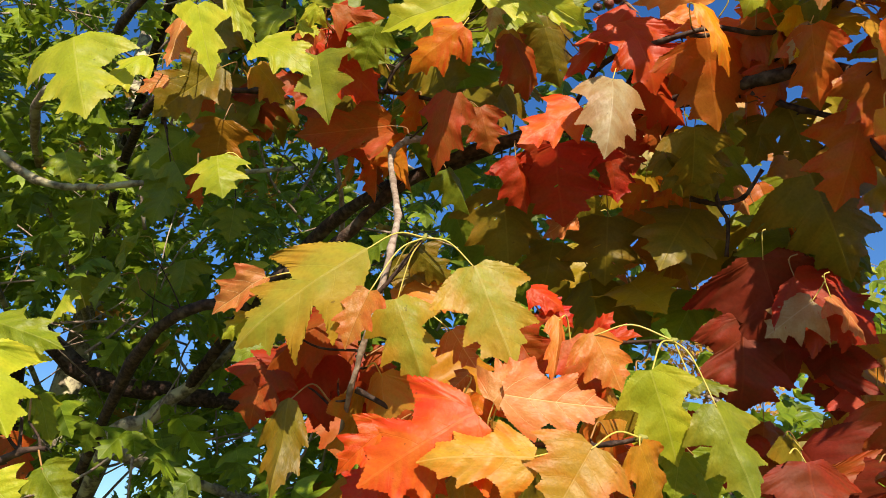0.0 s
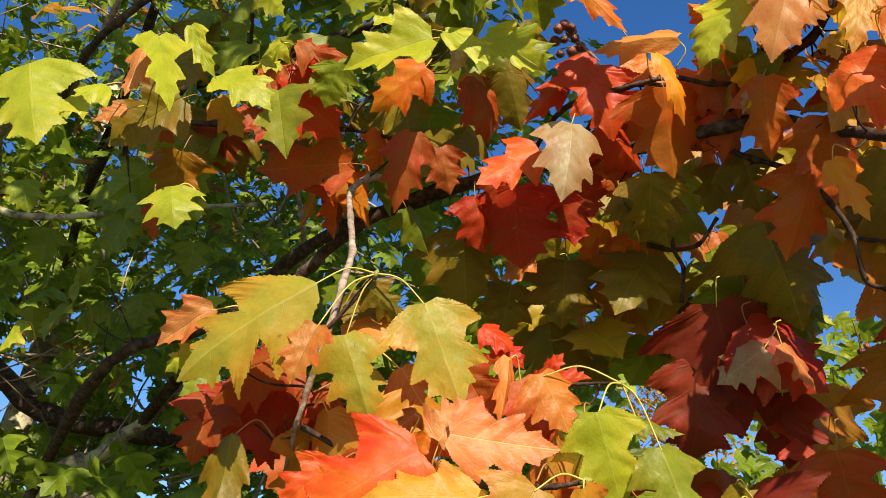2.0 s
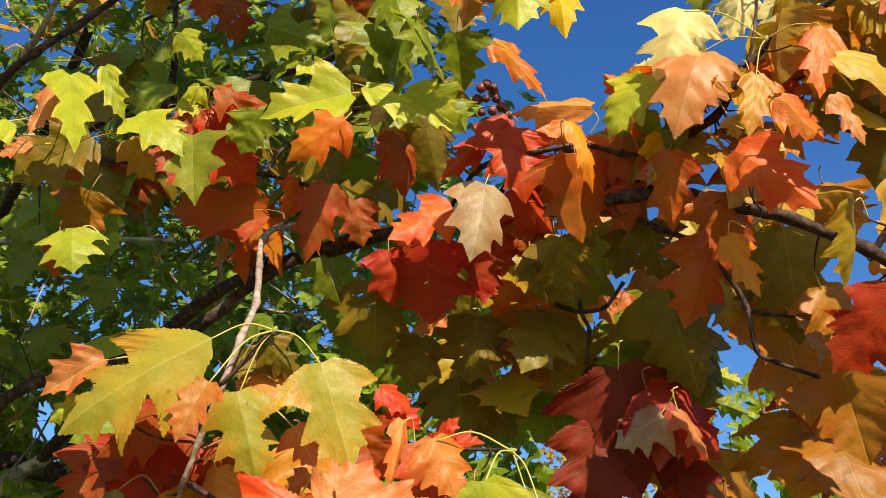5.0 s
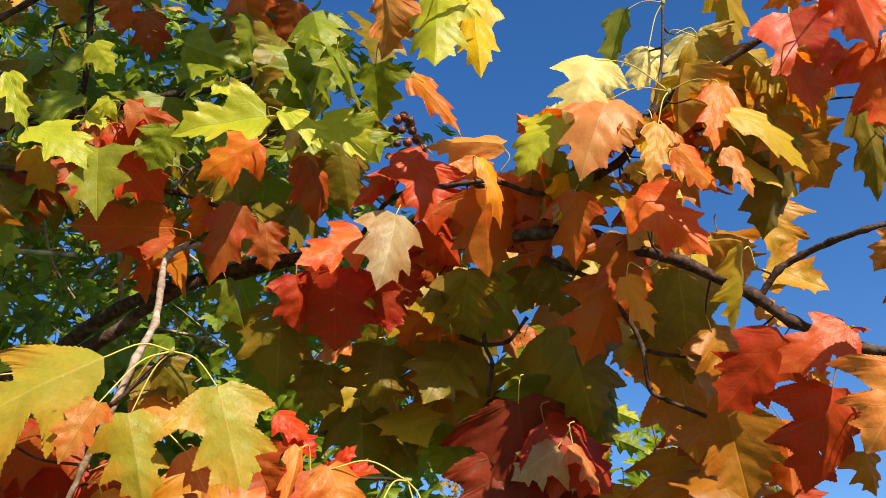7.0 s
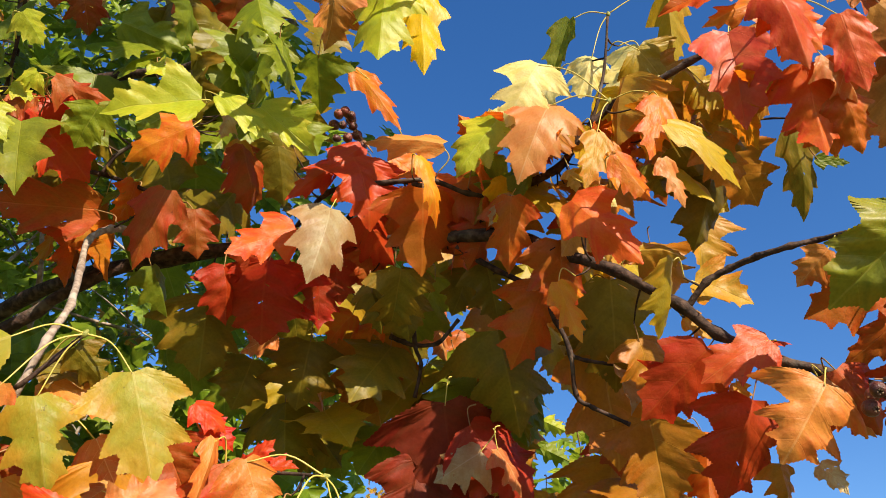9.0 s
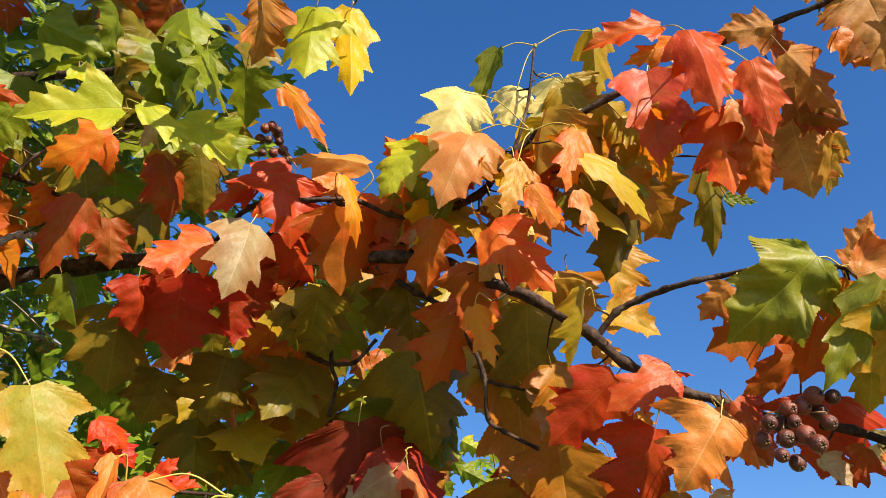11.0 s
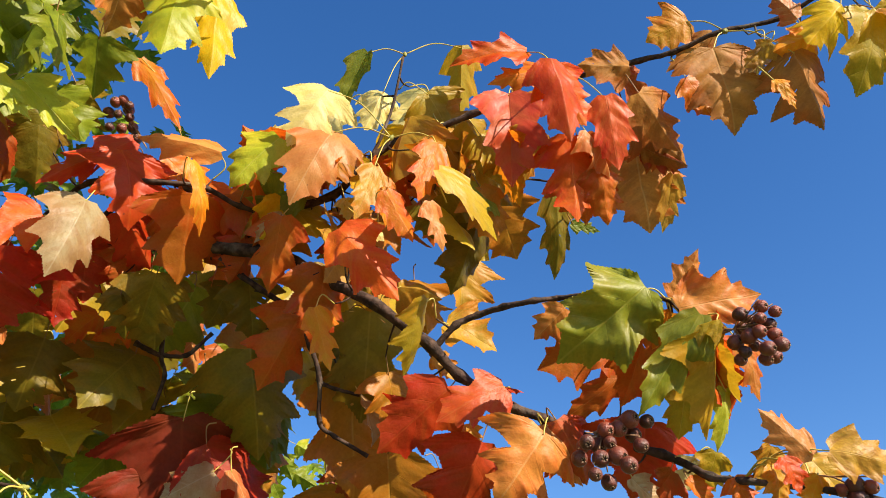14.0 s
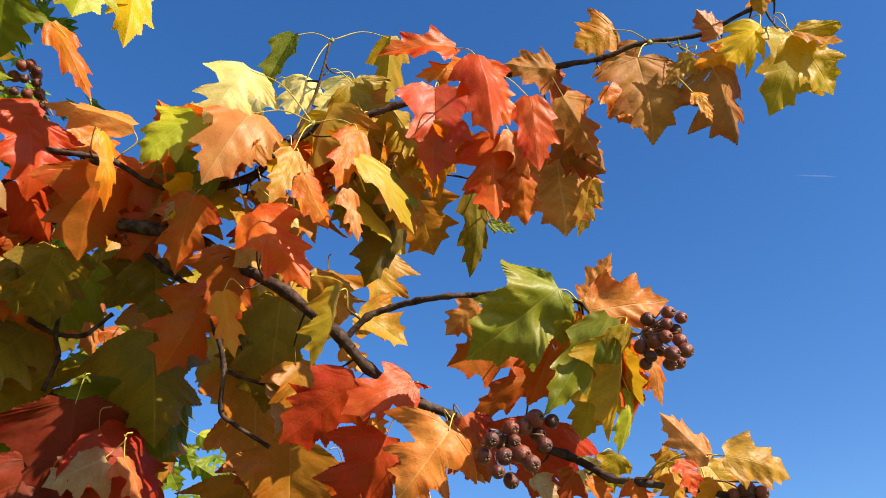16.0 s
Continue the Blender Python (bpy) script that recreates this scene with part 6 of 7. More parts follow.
leaf(fork_branch, (0.717, 0.439, 1.927), (0.731, 0.462, 1.864), (0.338, -0.907, -0.253), 0.94, 'orange', fold=0.30)
leaf(fork_branch, (0.737, 0.427, 1.973), (0.744, 0.432, 1.910), (0.375, -0.926, -0.036), 1.00, 'rustorange', fold=0.56)
leaf(upper_branch, (0.351, 0.723, 2.182), (0.369, 0.758, 2.103), (0.790, -0.607, -0.085), 0.96, 'rustorange', fold=-0.24)
leaf(upper_branch, (0.507, 0.646, 2.223), (0.514, 0.669, 2.170), (0.409, -0.859, -0.308), 1.00, 'orange', fold=0.48)
leaf(upper_branch, (0.354, 0.725, 2.256), (0.382, 0.750, 2.210), (-0.833, -0.064, -0.550), 1.03, 'orange', fold=0.16)
leaf(upper_branch, (0.525, 0.606, 2.238), (0.518, 0.634, 2.164), (0.682, -0.657, -0.320), 0.80, 'rustorange', fold=0.14)
leaf(upper_branch, (0.477, 0.685, 2.156), (0.483, 0.698, 2.102), (-0.943, 0.334, -0.019), 1.00, 'orange', fold=0.24)
leaf(upper_branch, (0.422, 0.691, 2.230), (0.425, 0.706, 2.177), (0.593, -0.785, -0.179), 0.87, 'rustorange', fold=-0.17)
leaf(upper_branch, (0.476, 0.645, 2.215), (0.511, 0.671, 2.151), (0.275, -0.936, -0.219), 0.88, 'rustorange', fold=-0.41)
leaf(upper_branch, (0.553, 0.652, 2.208), (0.583, 0.695, 2.153), (0.544, -0.778, -0.314), 0.86, 'orange', fold=0.48)
leaf(lower_twig, (0.147, 0.736, 1.746), (0.114, 0.749, 1.668), (0.827, -0.380, -0.414), 0.92, 'tansalmon', fold=-0.41)
leaf(lower_twig, (-0.048, 0.723, 1.754), (-0.044, 0.741, 1.675), (-0.776, -0.605, -0.178), 0.94, 'tansalmon', fold=0.02)
leaf(lower_twig, (-0.074, 0.774, 1.751), (-0.092, 0.796, 1.679), (0.936, -0.193, -0.294), 0.86, 'gold', fold=-0.35)
leaf(lower_twig, (0.134, 0.752, 1.696), (0.129, 0.768, 1.621), (0.768, -0.615, -0.176), 0.95, 'orange', fold=-0.08)
leaf(lower_twig, (0.026, 0.755, 1.730), (0.057, 0.767, 1.676), (0.843, -0.354, 0.404), 0.95, 'tansalmon', fold=0.53)
leaf(lower_twig, (0.137, 0.760, 1.725), (0.121, 0.766, 1.668), (-0.949, -0.206, 0.240), 0.86, 'tansalmon', fold=0.40)
leaf(lower_twig, (0.144, 0.717, 1.702), (0.146, 0.729, 1.642), (0.879, -0.472, -0.065), 1.04, 'rust', fold=-0.48)
leaf(lower_twig, (0.024, 0.755, 1.674), (0.038, 0.770, 1.605), (-0.740, -0.612, -0.280), 1.00, 'gold', fold=0.59)
leaf(lower_twig, (-0.016, 0.698, 1.714), (-0.016, 0.709, 1.632), (-0.786, -0.613, -0.083), 0.89, 'rust', fold=-0.16)
leaf(left_twig, (0.100, 0.721, 2.294), (0.117, 0.705, 2.211), (0.739, -0.614, 0.278), 0.92, 'green', fold=0.37)
leaf(left_twig, (-0.048, 0.828, 2.331), (-0.077, 0.818, 2.268), (-0.634, -0.664, 0.396), 1.02, 'green', fold=0.48)
leaf(left_twig, (-0.013, 0.756, 2.361), (-0.009, 0.774, 2.301), (0.890, -0.449, -0.072), 0.93, 'green', fold=0.16)
leaf(left_twig, (-0.176, 0.892, 2.225), (-0.138, 0.903, 2.157), (0.851, -0.296, 0.435), 0.85, 'olive', fold=0.00)
leaf(left_twig, (-0.188, 0.786, 2.219), (-0.210, 0.798, 2.164), (-0.406, -0.913, -0.030), 0.98, 'green', fold=-0.32)
leaf(left_twig, (-0.059, 0.816, 2.332), (-0.086, 0.801, 2.279), (-0.234, -0.900, 0.368), 0.80, 'green', fold=0.09)
leaf(left_twig, (0.091, 0.850, 2.306), (0.067, 0.847, 2.223), (-0.776, -0.581, 0.246), 0.97, 'green', fold=-0.45)
leaf(left_twig, (0.050, 0.814, 2.345), (0.079, 0.826, 2.298), (0.639, -0.739, 0.213), 0.89, 'green', fold=0.24)
leaf(left_twig, (-0.207, 0.835, 2.284), (-0.219, 0.852, 2.206), (0.984, -0.065, -0.168), 0.92, 'green', fold=0.41)
leaf(left_twig, (-0.084, 0.901, 2.239), (-0.046, 0.935, 2.182), (0.828, -0.505, 0.245), 0.82, 'olive', fold=-0.23)
leaf(left_twig, (-0.050, 0.939, 2.138), (-0.046, 0.950, 2.061), (0.965, -0.262, 0.015), 0.89, 'orange', fold=0.52)
leaf(left_twig, (-0.036, 0.901, 2.183), (-0.050, 0.926, 2.132), (0.852, -0.345, -0.394), 0.99, 'orange', fold=0.11)
leaf(left_twig, (-0.115, 0.998, 2.155), (-0.093, 1.029, 2.107), (-0.690, -0.429, -0.583), 0.95, 'rust', fold=0.52)
leaf(left_twig, (-0.068, 0.928, 2.169), (-0.072, 0.959, 2.087), (0.915, -0.357, -0.185), 0.88, 'tansalmon', fold=0.32)
leaf(left_twig, (-0.034, 0.918, 2.198), (-0.066, 0.919, 2.146), (-0.687, -0.614, 0.389), 0.83, 'green', fold=-0.46)
leaf(left_twig, (-0.125, 0.989, 2.148), (-0.143, 1.007, 2.096), (0.946, 0.004, -0.324), 0.85, 'tansalmon', fold=0.13)
leaf(left_twig, (-0.087, 0.935, 2.126), (-0.090, 0.968, 2.057), (0.984, -0.137, -0.113), 1.04, 'rust', fold=0.39)
leaf(left_twig, (-0.052, 0.968, 2.178), (-0.016, 0.973, 2.097), (-0.905, -0.113, -0.410), 1.01, 'green', fold=0.51)
leaf(main_limb, (0.483, 0.978, 2.019), (0.451, 1.013, 1.956), (0.622, -0.502, -0.601), 0.97, 'goldorange', fold=0.24)
leaf(main_limb, (0.533, 0.943, 2.179), (0.540, 0.955, 2.098), (0.530, -0.845, -0.079), 0.91, 'goldorange', fold=-0.09)
leaf(main_limb, (0.437, 1.042, 1.995), (0.433, 1.057, 1.930), (0.811, -0.560, -0.171), 1.01, 'gold', fold=0.42)
leaf(main_limb, (0.574, 1.001, 2.144), (0.608, 1.038, 2.075), (0.612, -0.783, -0.116), 1.01, 'salmon', fold=0.36)
leaf(main_limb, (0.371, 0.966, 2.125), (0.402, 1.003, 2.053), (0.606, -0.783, -0.140), 0.87, 'salmon', fold=0.17)
leaf(main_limb, (0.357, 1.097, 2.088), (0.343, 1.105, 2.035), (0.835, -0.463, -0.297), 0.98, 'salmon', fold=-0.25)
leaf(main_limb, (0.461, 0.996, 2.112), (0.455, 1.002, 2.030), (0.765, -0.637, -0.094), 0.96, 'green', fold=0.52)
leaf(main_limb, (0.316, 1.053, 2.185), (0.337, 1.087, 2.125), (0.636, -0.745, -0.201), 1.03, 'green', fold=0.26)
leaf(main_limb, (0.287, 1.094, 2.009), (0.300, 1.089, 1.953), (0.620, -0.756, 0.208), 1.01, 'gold', fold=0.21)
leaf(main_limb, (0.292, 1.075, 2.172), (0.327, 1.076, 2.117), (-0.838, 0.097, -0.538), 0.99, 'goldorange', fold=0.51)
leaf(main_limb, (0.238, 1.048, 2.061), (0.250, 1.071, 1.981), (0.838, -0.545, -0.031), 1.03, 'salmon', fold=0.41)
leaf(main_limb, (0.294, 1.029, 2.232), (0.281, 1.043, 2.153), (0.717, -0.656, -0.235), 1.00, 'pale', fold=0.06)
leaf(fork_branch, (0.610, 0.507, 1.977), (0.595, 0.540, 1.952), (-0.526, -0.659, -0.538), 0.80, 'tanorange')
leaf(upper_branch, (0.753, 0.288, 2.250), (0.738, 0.320, 2.230), (-0.658, -0.592, -0.465), 0.60, 'goldbeige')
leaf(upper_branch, (0.714, 0.452, 2.201), (0.759, 0.431, 2.179), (-0.500, -0.823, -0.270), 0.60, 'tan')
leaf(upper_branch, (0.763, 0.455, 2.186), (0.776, 0.496, 2.130), (-0.206, -0.763, -0.613), 0.40, 'goldbeige')
leaf(upper_branch, (0.370, 0.719, 2.195), (0.357, 0.767, 2.156), (-0.496, -0.620, -0.608), 0.70, 'green')
leaf(dark_limb, (0.812, 1.620, 2.232), (0.845, 1.632, 2.187), (-0.305, -0.835, -0.457), 0.80, 'green')
leaf(dark_limb, (0.844, 1.624, 2.266), (0.892, 1.605, 2.240), (-0.443, -0.875, -0.194), 0.80, 'lime')
leaf(dark_limb, (0.909, 1.629, 2.268), (0.950, 1.625, 2.234), (-0.342, -0.890, -0.303), 0.80, 'green')
leaf(dark_limb, (0.894, 1.732, 2.244), (0.949, 1.712, 2.213), (-0.436, -0.877, -0.199), 0.80, 'green')
leaf(dark_limb, (0.966, 1.733, 2.243), (1.014, 1.719, 2.213), (-0.408, -0.886, -0.221), 0.80, 'lime')
leaf(dark_limb, (0.886, 1.850, 2.266), (0.924, 1.859, 2.220), (-0.304, -0.854, -0.423), 0.80, 'green')
leaf(dark_limb, (1.021, 1.753, 2.310), (1.062, 1.756, 2.267), (-0.313, -0.874, -0.371), 0.80, 'green')
leaf(upper_branch, (0.436, 0.681, 2.312), (0.431, 0.731, 2.264), (-0.578, -0.594, -0.559), 0.70, 'pale')
leaf(inner_limb, (-0.000, 1.097, 2.213), (0.036, 1.133, 2.145), (-0.446, -0.670, -0.593), 0.90, 'green')
leaf(inner_limb, (0.195, 1.100, 2.172), (0.221, 1.141, 2.102), (-0.274, -0.783, -0.558), 0.90, 'olive')
leaf(inner_limb, (0.120, 1.216, 2.096), (0.135, 1.262, 2.025), (-0.064, -0.836, -0.544), 0.90, 'green')
leaf(inner_limb, (0.178, 1.156, 2.047), (0.202, 1.196, 1.979), (-0.445, -0.693, -0.567), 0.90, 'olive')
leaf(inner_limb, (0.286, 1.181, 2.015), (0.316, 1.221, 1.945), (-0.280, -0.780, -0.560), 0.90, 'green')
leaf(inner_limb, (0.253, 1.217, 2.033), (0.272, 1.261, 1.961), (-0.073, -0.840, -0.537), 0.90, 'olive')
leaf(inner_limb, (0.013, 1.146, 2.138), (0.041, 1.184, 2.069), (-0.447, -0.685, -0.576), 0.90, 'green')
leaf(inner_limb, (0.403, 0.994, 2.227), (0.421, 1.037, 2.157), (-0.261, -0.789, -0.556), 0.90, 'olive')
leaf(inner_limb, (0.059, 1.213, 2.128), (0.083, 1.256, 2.056), (-0.083, -0.843, -0.531), 0.90, 'green')
leaf(inner_limb, (0.331, 1.059, 2.114), (0.363, 1.096, 2.046), (-0.447, -0.677, -0.584), 0.90, 'olive')

# ---- foliage inside the crown ----
def in_gap(p, near, far, radius):
    near, far = Vector(near), Vector(far)
    along = (p - near).dot(far - near) / (far - near).length_squared
    return (p - near.lerp(far, along)).length < radius * (1 + 2.2 * max(0.0, along))


def crown(count, centres, seed, material, name, nearest, size, least=0.9, above=False, clear=0.0, gaps=()):
    """Many small lobed leaves filling rounded volumes, as one mesh; none nearer to the open side than the given distance; gaps: widening openings where the sky shows."""
    rng = random.Random(seed)
    shapes = [blade(rng, rng.uniform(0.85, 1.05), rng.uniform(0, 0.08), rng.uniform(-0.45, 0.0), 0.16, 0.9, 0, (0.0, 1.0)) for _ in range(7)]
    shapes = [(np.array(v), f, np.array(u)) for v, f, u in shapes]
    total = sum(c[3] * c[4] * c[5] for c in centres)
    vertices, faces, uvs = [], [], []
    start = 0
    for cx, cy, cz, rx, ry, rz in centres:
        wanted = int(count * rx * ry * rz / total)
        made = 0
        while made < wanted:
            twig = Vector((rng.gauss(0, 1), rng.gauss(0, 1), rng.gauss(0, 1))).normalized() * rng.random() ** 0.42
            spot = Vector((cx + twig.x * rx, cy + twig.y * ry, cz + twig.z * rz))
            if noise.noise(spot * 2.3) < -0.08:
                continue
            for _ in range(rng.randint(3, 6)):
                made += 1
                p = spot + Vector((rng.gauss(0, 0.05), rng.gauss(0, 0.05), rng.gauss(0, 0.05)))
                if (p - Vector((0.05, 0.0, 1.55))).length < nearest or p.y < least:
                    continue
                if clear and p.y < 1.9 and p.z - 1.55 > 1.15 * math.hypot(p.x - 0.07, p.y) and rng.random() < clear:
                    continue
                if above and p.z - 1.55 < 1.5 * math.hypot(p.x - 0.07, p.y):
                    continue
                way = Vector((rng.gauss(0, 0.5), rng.gauss(-0.25, 0.5), rng.gauss(-0.55, 0.45))).normalized()
                face = Vector((rng.gauss(0, 0.5), rng.gauss(-0.5, 0.5), rng.gauss(0.6, 0.4)))
                across = way.cross(face).normalized()
                m = np.array(Matrix((across, way, across.cross(way))).transposed())
                v, f, u = shapes[rng.randrange(7)]
                s = size * rng.uniform(0.6, 1.15)
                if any(in_gap(p, *gap) for gap in gaps):
                    continue
                vertices.append((v * s) @ m.T + np.array(p) - TREE_AT)
                uvs.append(u)
                faces += [tuple(start + i for i in face_) for face_ in f]
                start += len(v)
    mesh = mesh_of(name, np.concatenate(vertices), faces, [material], None, np.concatenate(uvs))
    return part(name, mesh, tree, "", "stuff")


def fine_twigs(count, seed):
    """Thin bare twigs inside the crown, joined."""
    rng = random.Random(seed)
    vertices, faces = [], []
    for _ in range(count):
        start = np.array([rng.uniform(-2.0, 0.5), rng.uniform(1.5, 2.8), rng.uniform(1.3, 3.8)])
        way = np.array([rng.gauss(0.2, 0.8), rng.gauss(-0.4, 0.5), rng.gauss(0.25, 0.6)])
        way /= np.linalg.norm(way)
        size = rng.uniform(0.25, 0.7)
        line = [start]
        for k in range(4):
            way = way + np.array([rng.gauss(0, 0.25), rng.gauss(0, 0.25), rng.gauss(0.03, 0.25)])
            way /= np.linalg.norm(way)
            line.append(line[-1] + way * size / 4)
        if max(((p - np.array([-1.2, 2.6, 2.4])) ** 2 / np.array([1.7, 1.6, 1.6]) ** 2).sum() for p in line) > 1:
            continue
        if min(np.linalg.norm(p - np.array([0.05, 0, 1.55])) for p in line) < 1.3:
            continue
        line = np.array(smooth_line(line, 3)) - TREE_AT
        more, extra = tube(line, np.linspace(rng.uniform(0.002, 0.005), 0.0012, len(line)), 5, len(vertices))
        vertices += list(more)
        faces += extra
    return part("twig_tangle", mesh_of("twig_tangle", vertices, faces, [GREY_BARK]), tree, "thin grey twigs inside the crown", "stuff")


fine_twigs(420, 17)
inner_foliage = crown(21000, [(-1.2, 2.6, 2.5, 2.0, 1.7, 2.0), (0.55, 2.2, 1.65, 1.15, 0.95, 0.85), (0.1, 1.9, 1.5, 0.9, 0.7, 0.8)], 3, FOLIAGE_GREEN, "foliage", 1.4, 0.072, clear=0.95,
                      gaps=[((-0.66, 1.38, 1.98), (-2.16, 4.38, 2.93), 0.062), ((-0.62, 1.34, 2.07), (-2.04, 4.23, 3.23), 0.045), ((-0.45, 1.38, 1.99), (-1.48, 4.35, 2.98), 0.035), ((-0.58, 1.47, 1.80), (-1.90, 4.66, 2.38), 0.04)])
tagged(inner_foliage, "dense green lobed leaves in the shade of the crown")
turned_foliage = crown(420, [(-1.0, 2.2, 2.9, 1.7, 1.2, 1.4)], 8, FOLIAGE_TURNED, "turned_foliage", 1.45, 0.085)
tagged(turned_foliage, "yellow and orange leaves scattered in the crown")

# added out of view overhead; its clumps are placed to shade the leaves below
shading_foliage = crown(6000, [(-0.43, 0.35, 2.97, 0.48, 0.25, 0.16), (-0.28, 0.1, 2.8, 0.32, 0.15, 0.13), (-0.1, 0.95, 3.5, 0.6, 0.5, 0.42), (0.45, 1.0, 3.75, 0.7, 0.6, 0.5), (0.3, 0.5, 3.28, 0.62, 0.2, 0.4), (-0.32, 0.42, 2.63, 0.45, 0.13, 0.17), (0.05, 0.32, 2.78, 0.24, 0.13, 0.11), (0.05, 0.32, 2.78, 0.2, 0.12, 0.1), (-0.02, 0.34, 2.8, 0.24, 0.13, 0.11), (0.08, 0.3, 2.76, 0.2, 0.12, 0.1)], 21, FOLIAGE_GREEN, "foliage", 1.2, 0.09, -0.05, True)
tagged(shading_foliage, "unseen green leaves overhead, added to shade the boughs below")


# ---- berries ----
def berry_mesh():
    """A round fruit with a dark pit at its lower end, ringed by five dry sepals."""
    bm = bmesh.new()
    bmesh.ops.create_uvsphere(bm, u_segments=16, v_segments=12, radius=1)
    for v in bm.verts:
        z = v.co.z
        v.co.x *= 1 - 0.10 * z
        v.co.y *= 1 - 0.10 * z
        v.co.z *= 1.12
        if z < -0.93:
            v.co.z = -1.0
        if z < -0.99:
            v.co.z = -0.72
    for f in bm.faces:
        f.smooth = True
        if f.calc_center_median().z < -0.85 and min(v.co.z for v in f.verts) > -0.99 - 0.02 and max(math.hypot(v.co.x, v.co.y) for v in f.verts) < 0.35:
            f.material_index = 2
    for k in range(5):
        a = k * 2 * math.pi / 5
        ring = [bm.verts.new((math.cos(a + w) * q, math.sin(a + w) * q, z)) for w, q, z in
                ((-0.42, 0.40, -0.98), (0.42, 0.40, -0.98), (0.16, 0.13, -1.06), (-0.16, 0.13, -1.06), (0.0, 0.36, -1.16))]
        for corners in ((0, 1, 4), (1, 2, 4), (2, 3, 4), (3, 0, 4)):
            bm.faces.new([ring[c] for c in corners]).material_index = 1
    mesh = bpy.data.meshes.new("berry")
    for m in (BERRY, BERRY_END, BERRY_PIT):
        mesh.materials.append(m)
    bm.to_mesh(mesh)
    bm.free()
    return mesh


BERRY_MESH = berry_mesh()


def berry_cluster(stem, spots, size, label):
    """Berries at the spots, each on its own stalk from the stem; the stalks are the cluster's mesh."""
    rng = random.Random(len(spots))
    stem = np.array(stem)
    middle = stem * 0.45 + np.mean(np.array(spots), axis=0) * 0.55
    vertices, faces = [], []
    for spot in spots:
        line = np.array(smooth_line([stem, middle + np.array([0, 0, 0.006]), np.array(spot) + np.array([0, 0, size * 0.6])], 4)) - TREE_AT
        more, extra = tube(line, [0.0007] * len(line), 5, len(vertices))
        vertices += list(more)
        faces += extra
    cluster = part("fruit_stalk", mesh_of("fruit_stalk", vertices, faces, [BERRY_STALK]), tree, label)
    for spot in spots:
        berry = part("berry", BERRY_MESH, cluster)
        away = Vector(np.array(spot) - stem) + Vector((rng.gauss(0, 0.02), rng.gauss(-0.075, 0.03), rng.gauss(-0.03, 0.02)))
        turn = (-away).to_track_quat("Z", "Y").to_matrix().to_4x4()
        s = size / 2 * rng.uniform(0.76, 1.12)
        berry.matrix_local = Matrix.Translation(Vector(np.array(spot) - TREE_AT)) @ turn @ Matrix.Diagonal((s, s, s, 1))


berry_cluster((0.689, 0.407, 1.923), [(0.694, 0.351, 1.927), (0.702, 0.344, 1.921), (0.689, 0.352, 1.914), (0.686, 0.368, 1.925), (0.688, 0.355, 1.902), (0.700, 0.349, 1.900), (0.701, 0.346, 1.889), (0.688, 0.366, 1.902), (0.692, 0.354, 1.886), (0.689, 0.374, 1.891), (0.705, 0.366, 1.885), (0.704, 0.366, 1.919), (0.690, 0.382, 1.904), (0.704, 0.371, 1.925), (0.703, 0.353, 1.913), (0.698, 0.377, 1.918), (0.712, 0.362, 1.888), (0.708, 0.375, 1.903), (0.696, 0.385, 1.890)], 0.0132, 'cluster of russet-brown ripe berries beside orange leaves')
berry_cluster((0.644, 0.525, 1.860), [(0.602, 0.492, 1.830), (0.622, 0.487, 1.844), (0.633, 0.482, 1.846), (0.638, 0.472, 1.852), (0.623, 0.485, 1.832), (0.656, 0.468, 1.853), (0.642, 0.467, 1.827), (0.623, 0.478, 1.817), (0.613, 0.489, 1.816), (0.605, 0.490, 1.801), (0.624, 0.468, 1.806), (0.631, 0.500, 1.802), (0.606, 0.508, 1.821), (0.613, 0.509, 1.834), (0.627, 0.503, 1.836), (0.650, 0.481, 1.843)], 0.0150, 'cluster of plump brown speckled berries against a red leaf')
berry_cluster((0.250, 0.857, 2.274), [(0.208, 0.861, 2.339), (0.200, 0.865, 2.335), (0.216, 0.855, 2.329), (0.207, 0.866, 2.318), (0.221, 0.864, 2.318), (0.203, 0.879, 2.304), (0.216, 0.868, 2.299), (0.229, 0.870, 2.309), (0.236, 0.870, 2.293), (0.198, 0.883, 2.330), (0.219, 0.873, 2.338)], 0.0145, 'cluster of dark brown berries among shaded leaves')
berry_cluster((0.785, 0.407, 1.809), [(0.785, 0.378, 1.787), (0.790, 0.368, 1.789), (0.796, 0.358, 1.786), (0.792, 0.370, 1.779)], 0.015, 'few brown berries hanging below a dry leaf')
berry_cluster((0.731, 1.255, 2.096), [(0.773, 1.304, 2.070), (0.766, 1.311, 2.062), (0.771, 1.329, 2.040), (0.774, 1.319, 2.030)], 0.013, 'small reddish berries deep in the crown')


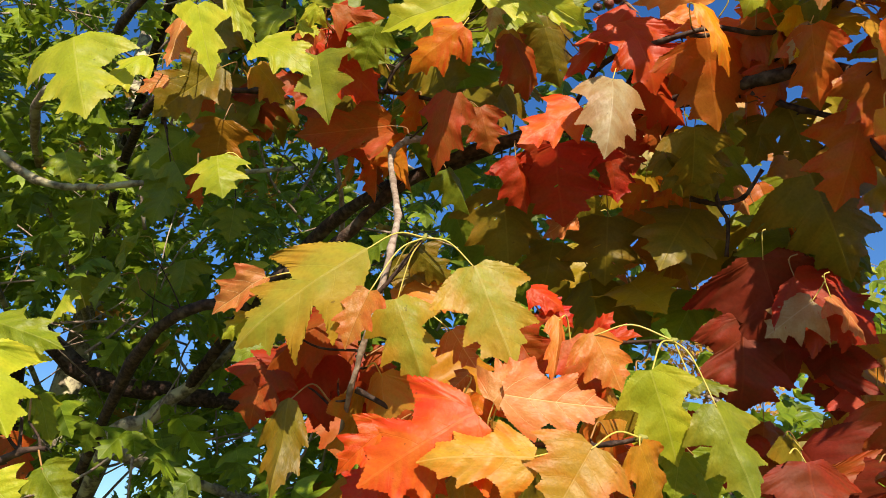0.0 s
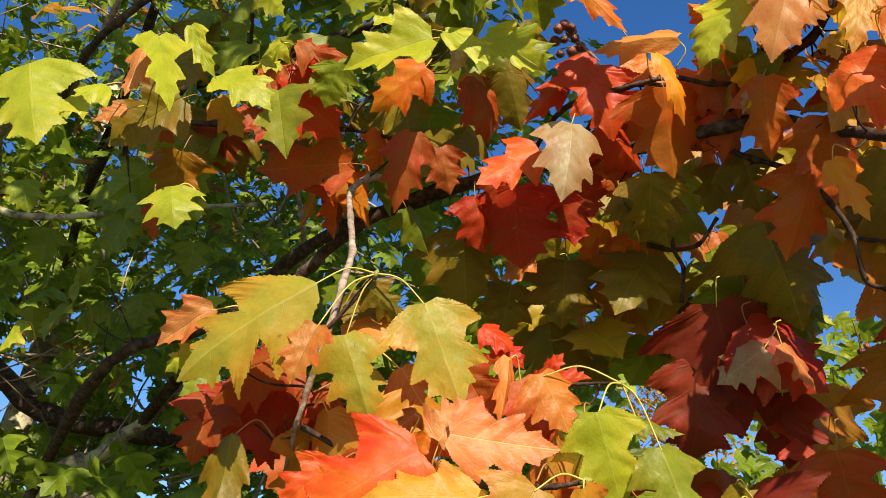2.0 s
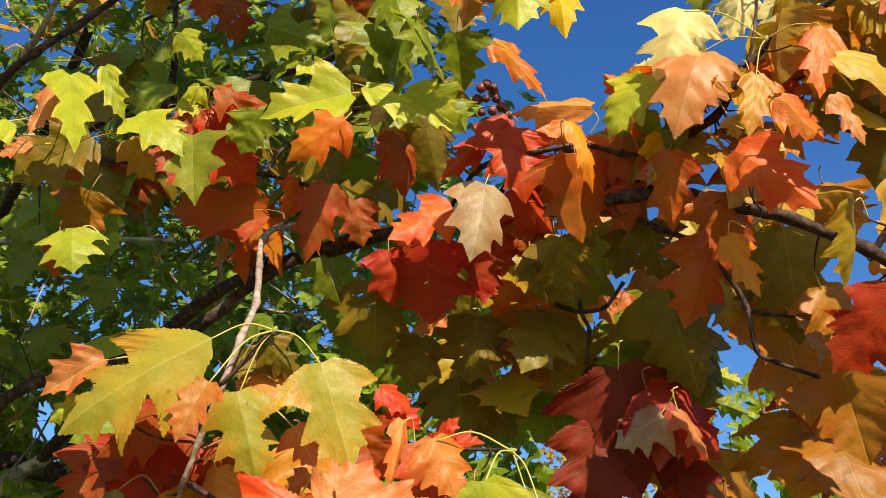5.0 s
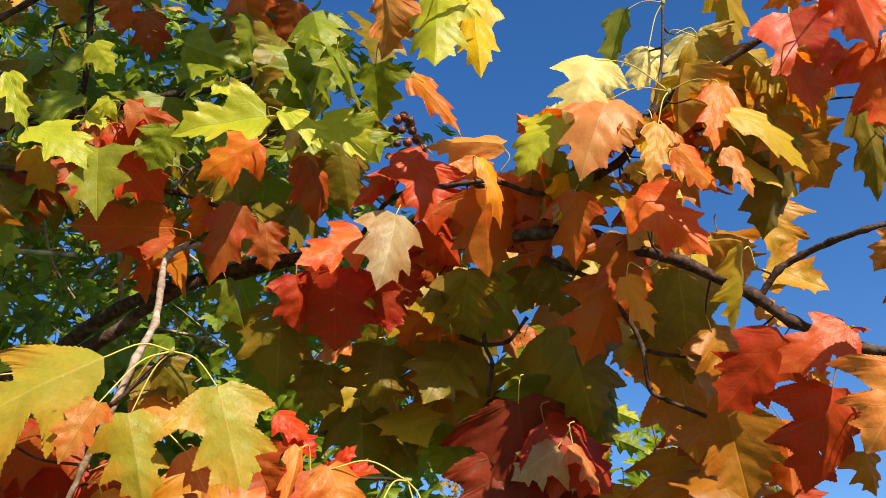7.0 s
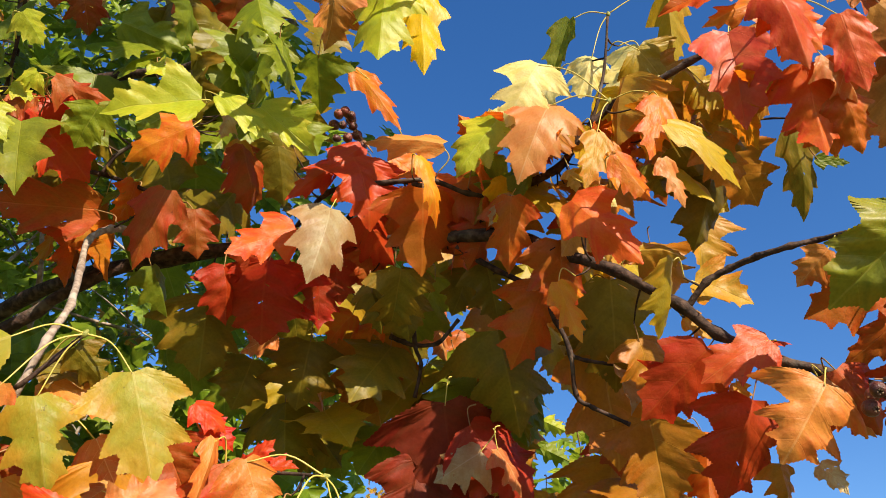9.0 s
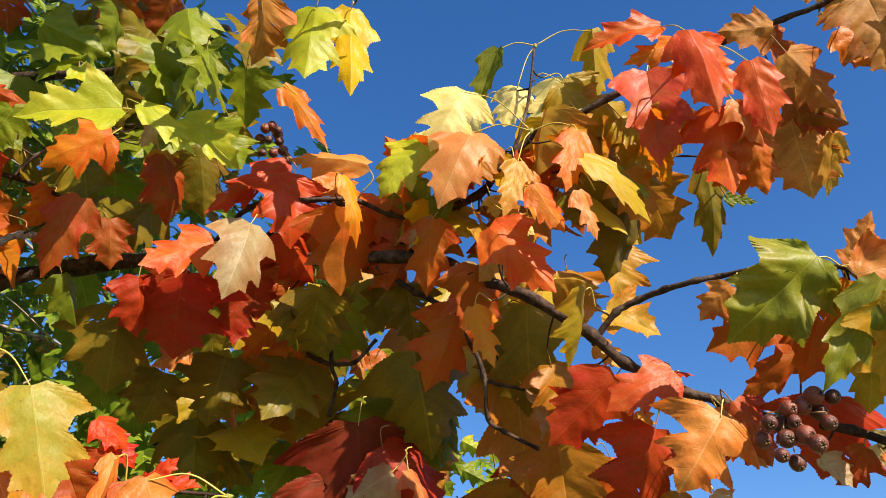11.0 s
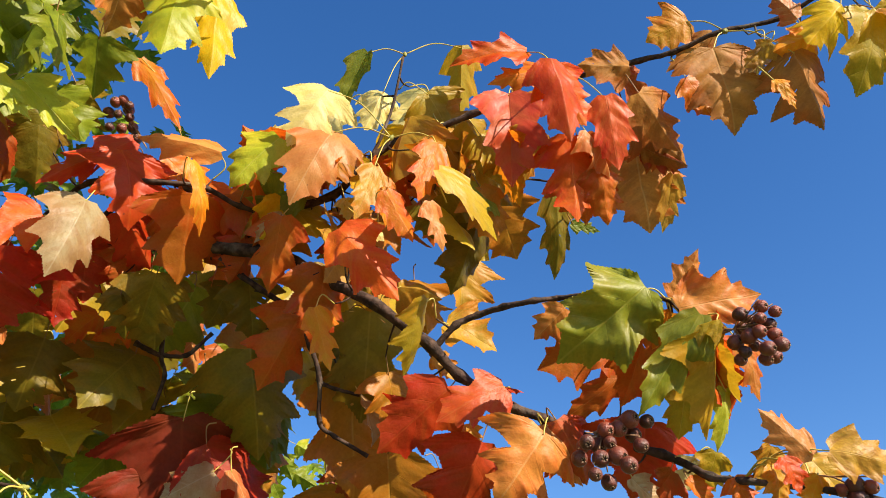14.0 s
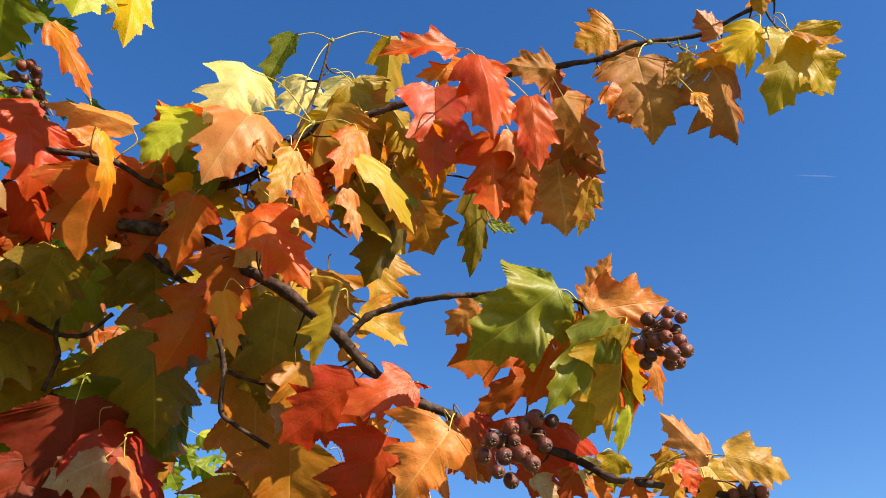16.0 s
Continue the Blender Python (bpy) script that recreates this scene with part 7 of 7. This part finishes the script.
def bud(at, way, size):
    """A pointed winter bud with overlapping scales."""
    bm = bmesh.new()
    bmesh.ops.create_uvsphere(bm, u_segments=10, v_segments=8, radius=1)
    for v in bm.verts:
        z = v.co.z
        v.co.x *= 0.62 * (1 - 0.35 * max(0, z)) * (1 + 0.10 * math.sin(z * 9))
        v.co.y *= 0.62 * (1 - 0.35 * max(0, z)) * (1 + 0.10 * math.sin(z * 9 + 2))
    mesh = bpy.data.meshes.new("bud")
    bm.to_mesh(mesh)
    bm.free()
    mesh.polygons.foreach_set("use_smooth", [True] * len(mesh.polygons))
    mesh.materials.append(BUD)
    ob = part("bud", mesh, tree, "plump green winter bud")
    ob.matrix_local = Matrix.Translation(Vector(at) - Vector(TREE_AT)) @ Vector(way).to_track_quat("Z", "Y").to_matrix().to_4x4() @ Matrix.Scale(size, 4)


for at, way, size in ((NODE_A, (0.4, -0.2, 0.9), 0.0042), (NODE_B2, (1, -0.2, 0.3), 0.0045), (NODE_B, (1, -0.3, 0.1), 0.0052), (NODE_P2, (0, 0, 1), 0.0045),
                      (NODE_P, (0.3, -0.2, 0.9), 0.0048), (NODE_U1, (0.2, -0.1, 1), 0.0045), (NODE_U2, (0.8, 0, 0.6), 0.0055)):
    bud(at, way, size)


# ---- far things ----
def distant_tree():
    """A tall tree behind, seen in the gaps between the leaves."""
    rng = random.Random(77)
    far = tagged(new("distant_tree"), "distant tree with thin twigs and golden leaves behind the branches", "tree")
    far.location = (3.9, 12.0, 0)
    vertices, faces = tube(smooth_line([(0, 0, -0.1), (0.1, 0, 2), (0, 0.1, 4), (0.1, 0.1, 6.4)], 4), np.linspace(0.16, 0.03, 13), 8)
    part("trunk", mesh_of("trunk", vertices, faces, [BARK]), far)
    tips = []
    for k in range(26):
        z = rng.uniform(2.0, 6.2)
        a = rng.uniform(0, 6.28)
        size = rng.uniform(0.8, 1.9) * (1.15 - z / 9)
        points = [(0.05, 0.05, z), (math.cos(a) * size * 0.5, math.sin(a) * size * 0.5, z + size * 0.35), (math.cos(a) * size, math.sin(a) * size, z + size * rng.uniform(0.4, 0.9))]
        line = smooth_line(points, 4)
        vertices, faces = tube(line, np.linspace(0.03, 0.006, len(line)), 6)
        for _ in range(9):
            q = line[rng.randrange(2, len(line))]
            end = q + np.array([rng.gauss(0, 0.3), rng.gauss(0, 0.3), rng.gauss(0.2, 0.25)])
            more, extra = tube([q, (q + end) / 2 + 0.03, end], [0.006, 0.004, 0.002], 4, len(vertices))
            vertices += list(more)
            faces += extra
            tips.append(end)
        part("branch", mesh_of("branch", vertices, faces, [GREY_BARK]), far)
    shape = blade(rng, 0.9, 0.05, -0.2, 0.1, 0.6, 0, (0.0, 1.0))
    v, f, u = np.array(shape[0]), shape[1], np.array(shape[2])
    vertices, faces, uvs, start = [], [], [], 0
    for end in tips:
        for _ in range(rng.randint(5, 14)):
            way = Vector((rng.gauss(0, 1), rng.gauss(0, 1), rng.gauss(-0.4, 0.8))).normalized()
            across = way.cross(Vector((rng.gauss(0, 1), rng.gauss(0, 1), 1))).normalized()
            m = np.array(Matrix((across, way, across.cross(way))).transposed())
            vertices.append((v * rng.uniform(0.06, 0.11)) @ m.T + end + np.array([rng.gauss(0, 0.16), rng.gauss(0, 0.16), rng.gauss(0, 0.16)]))
            uvs.append(u)
            faces += [tuple(start + i for i in q) for q in f]
            start += len(v)
    part("crown", mesh_of("crown", np.concatenate(vertices), faces, [FOLIAGE_TURNED], None, np.concatenate(uvs)), far, "sparse golden leaves", "stuff")


distant_tree()


def vapour_trail():
    """A short faint vapour trail high in the sky."""
    n = Nodes("vapour")
    clear = n.add("BsdfTransparent")
    both = n.add("MixShader")
    both.inputs[0].default_value = 0.12
    n.bsdf.inputs["Base Color"].default_value = (0.8, 0.8, 0.8, 1)
    n.put(both.inputs[1], clear.outputs[0])
    n.put(both.inputs[2], n.bsdf.outputs[0])
    n.put(n.output.inputs["Surface"], both.outputs[0])
    one, two = Vector((1920.678, 654.151, 1462.215)), Vector((1971.249, 571.461, 1429.165))
    line = [one.lerp(two, k / 8) for k in range(9)]
    vertices, faces = tube([tuple(p - one) for p in line], [0.2, 0.8, 1.4, 1.7, 1.7, 1.5, 1.1, 0.6, 0.2], 8)
    trail = tagged(new("vapour_trail", mesh_of("vapour_trail", vertices, faces, [n.mat])), "short faint white vapour trail in the blue sky", "vapour trail", kind="structure")
    trail.location = one


vapour_trail()
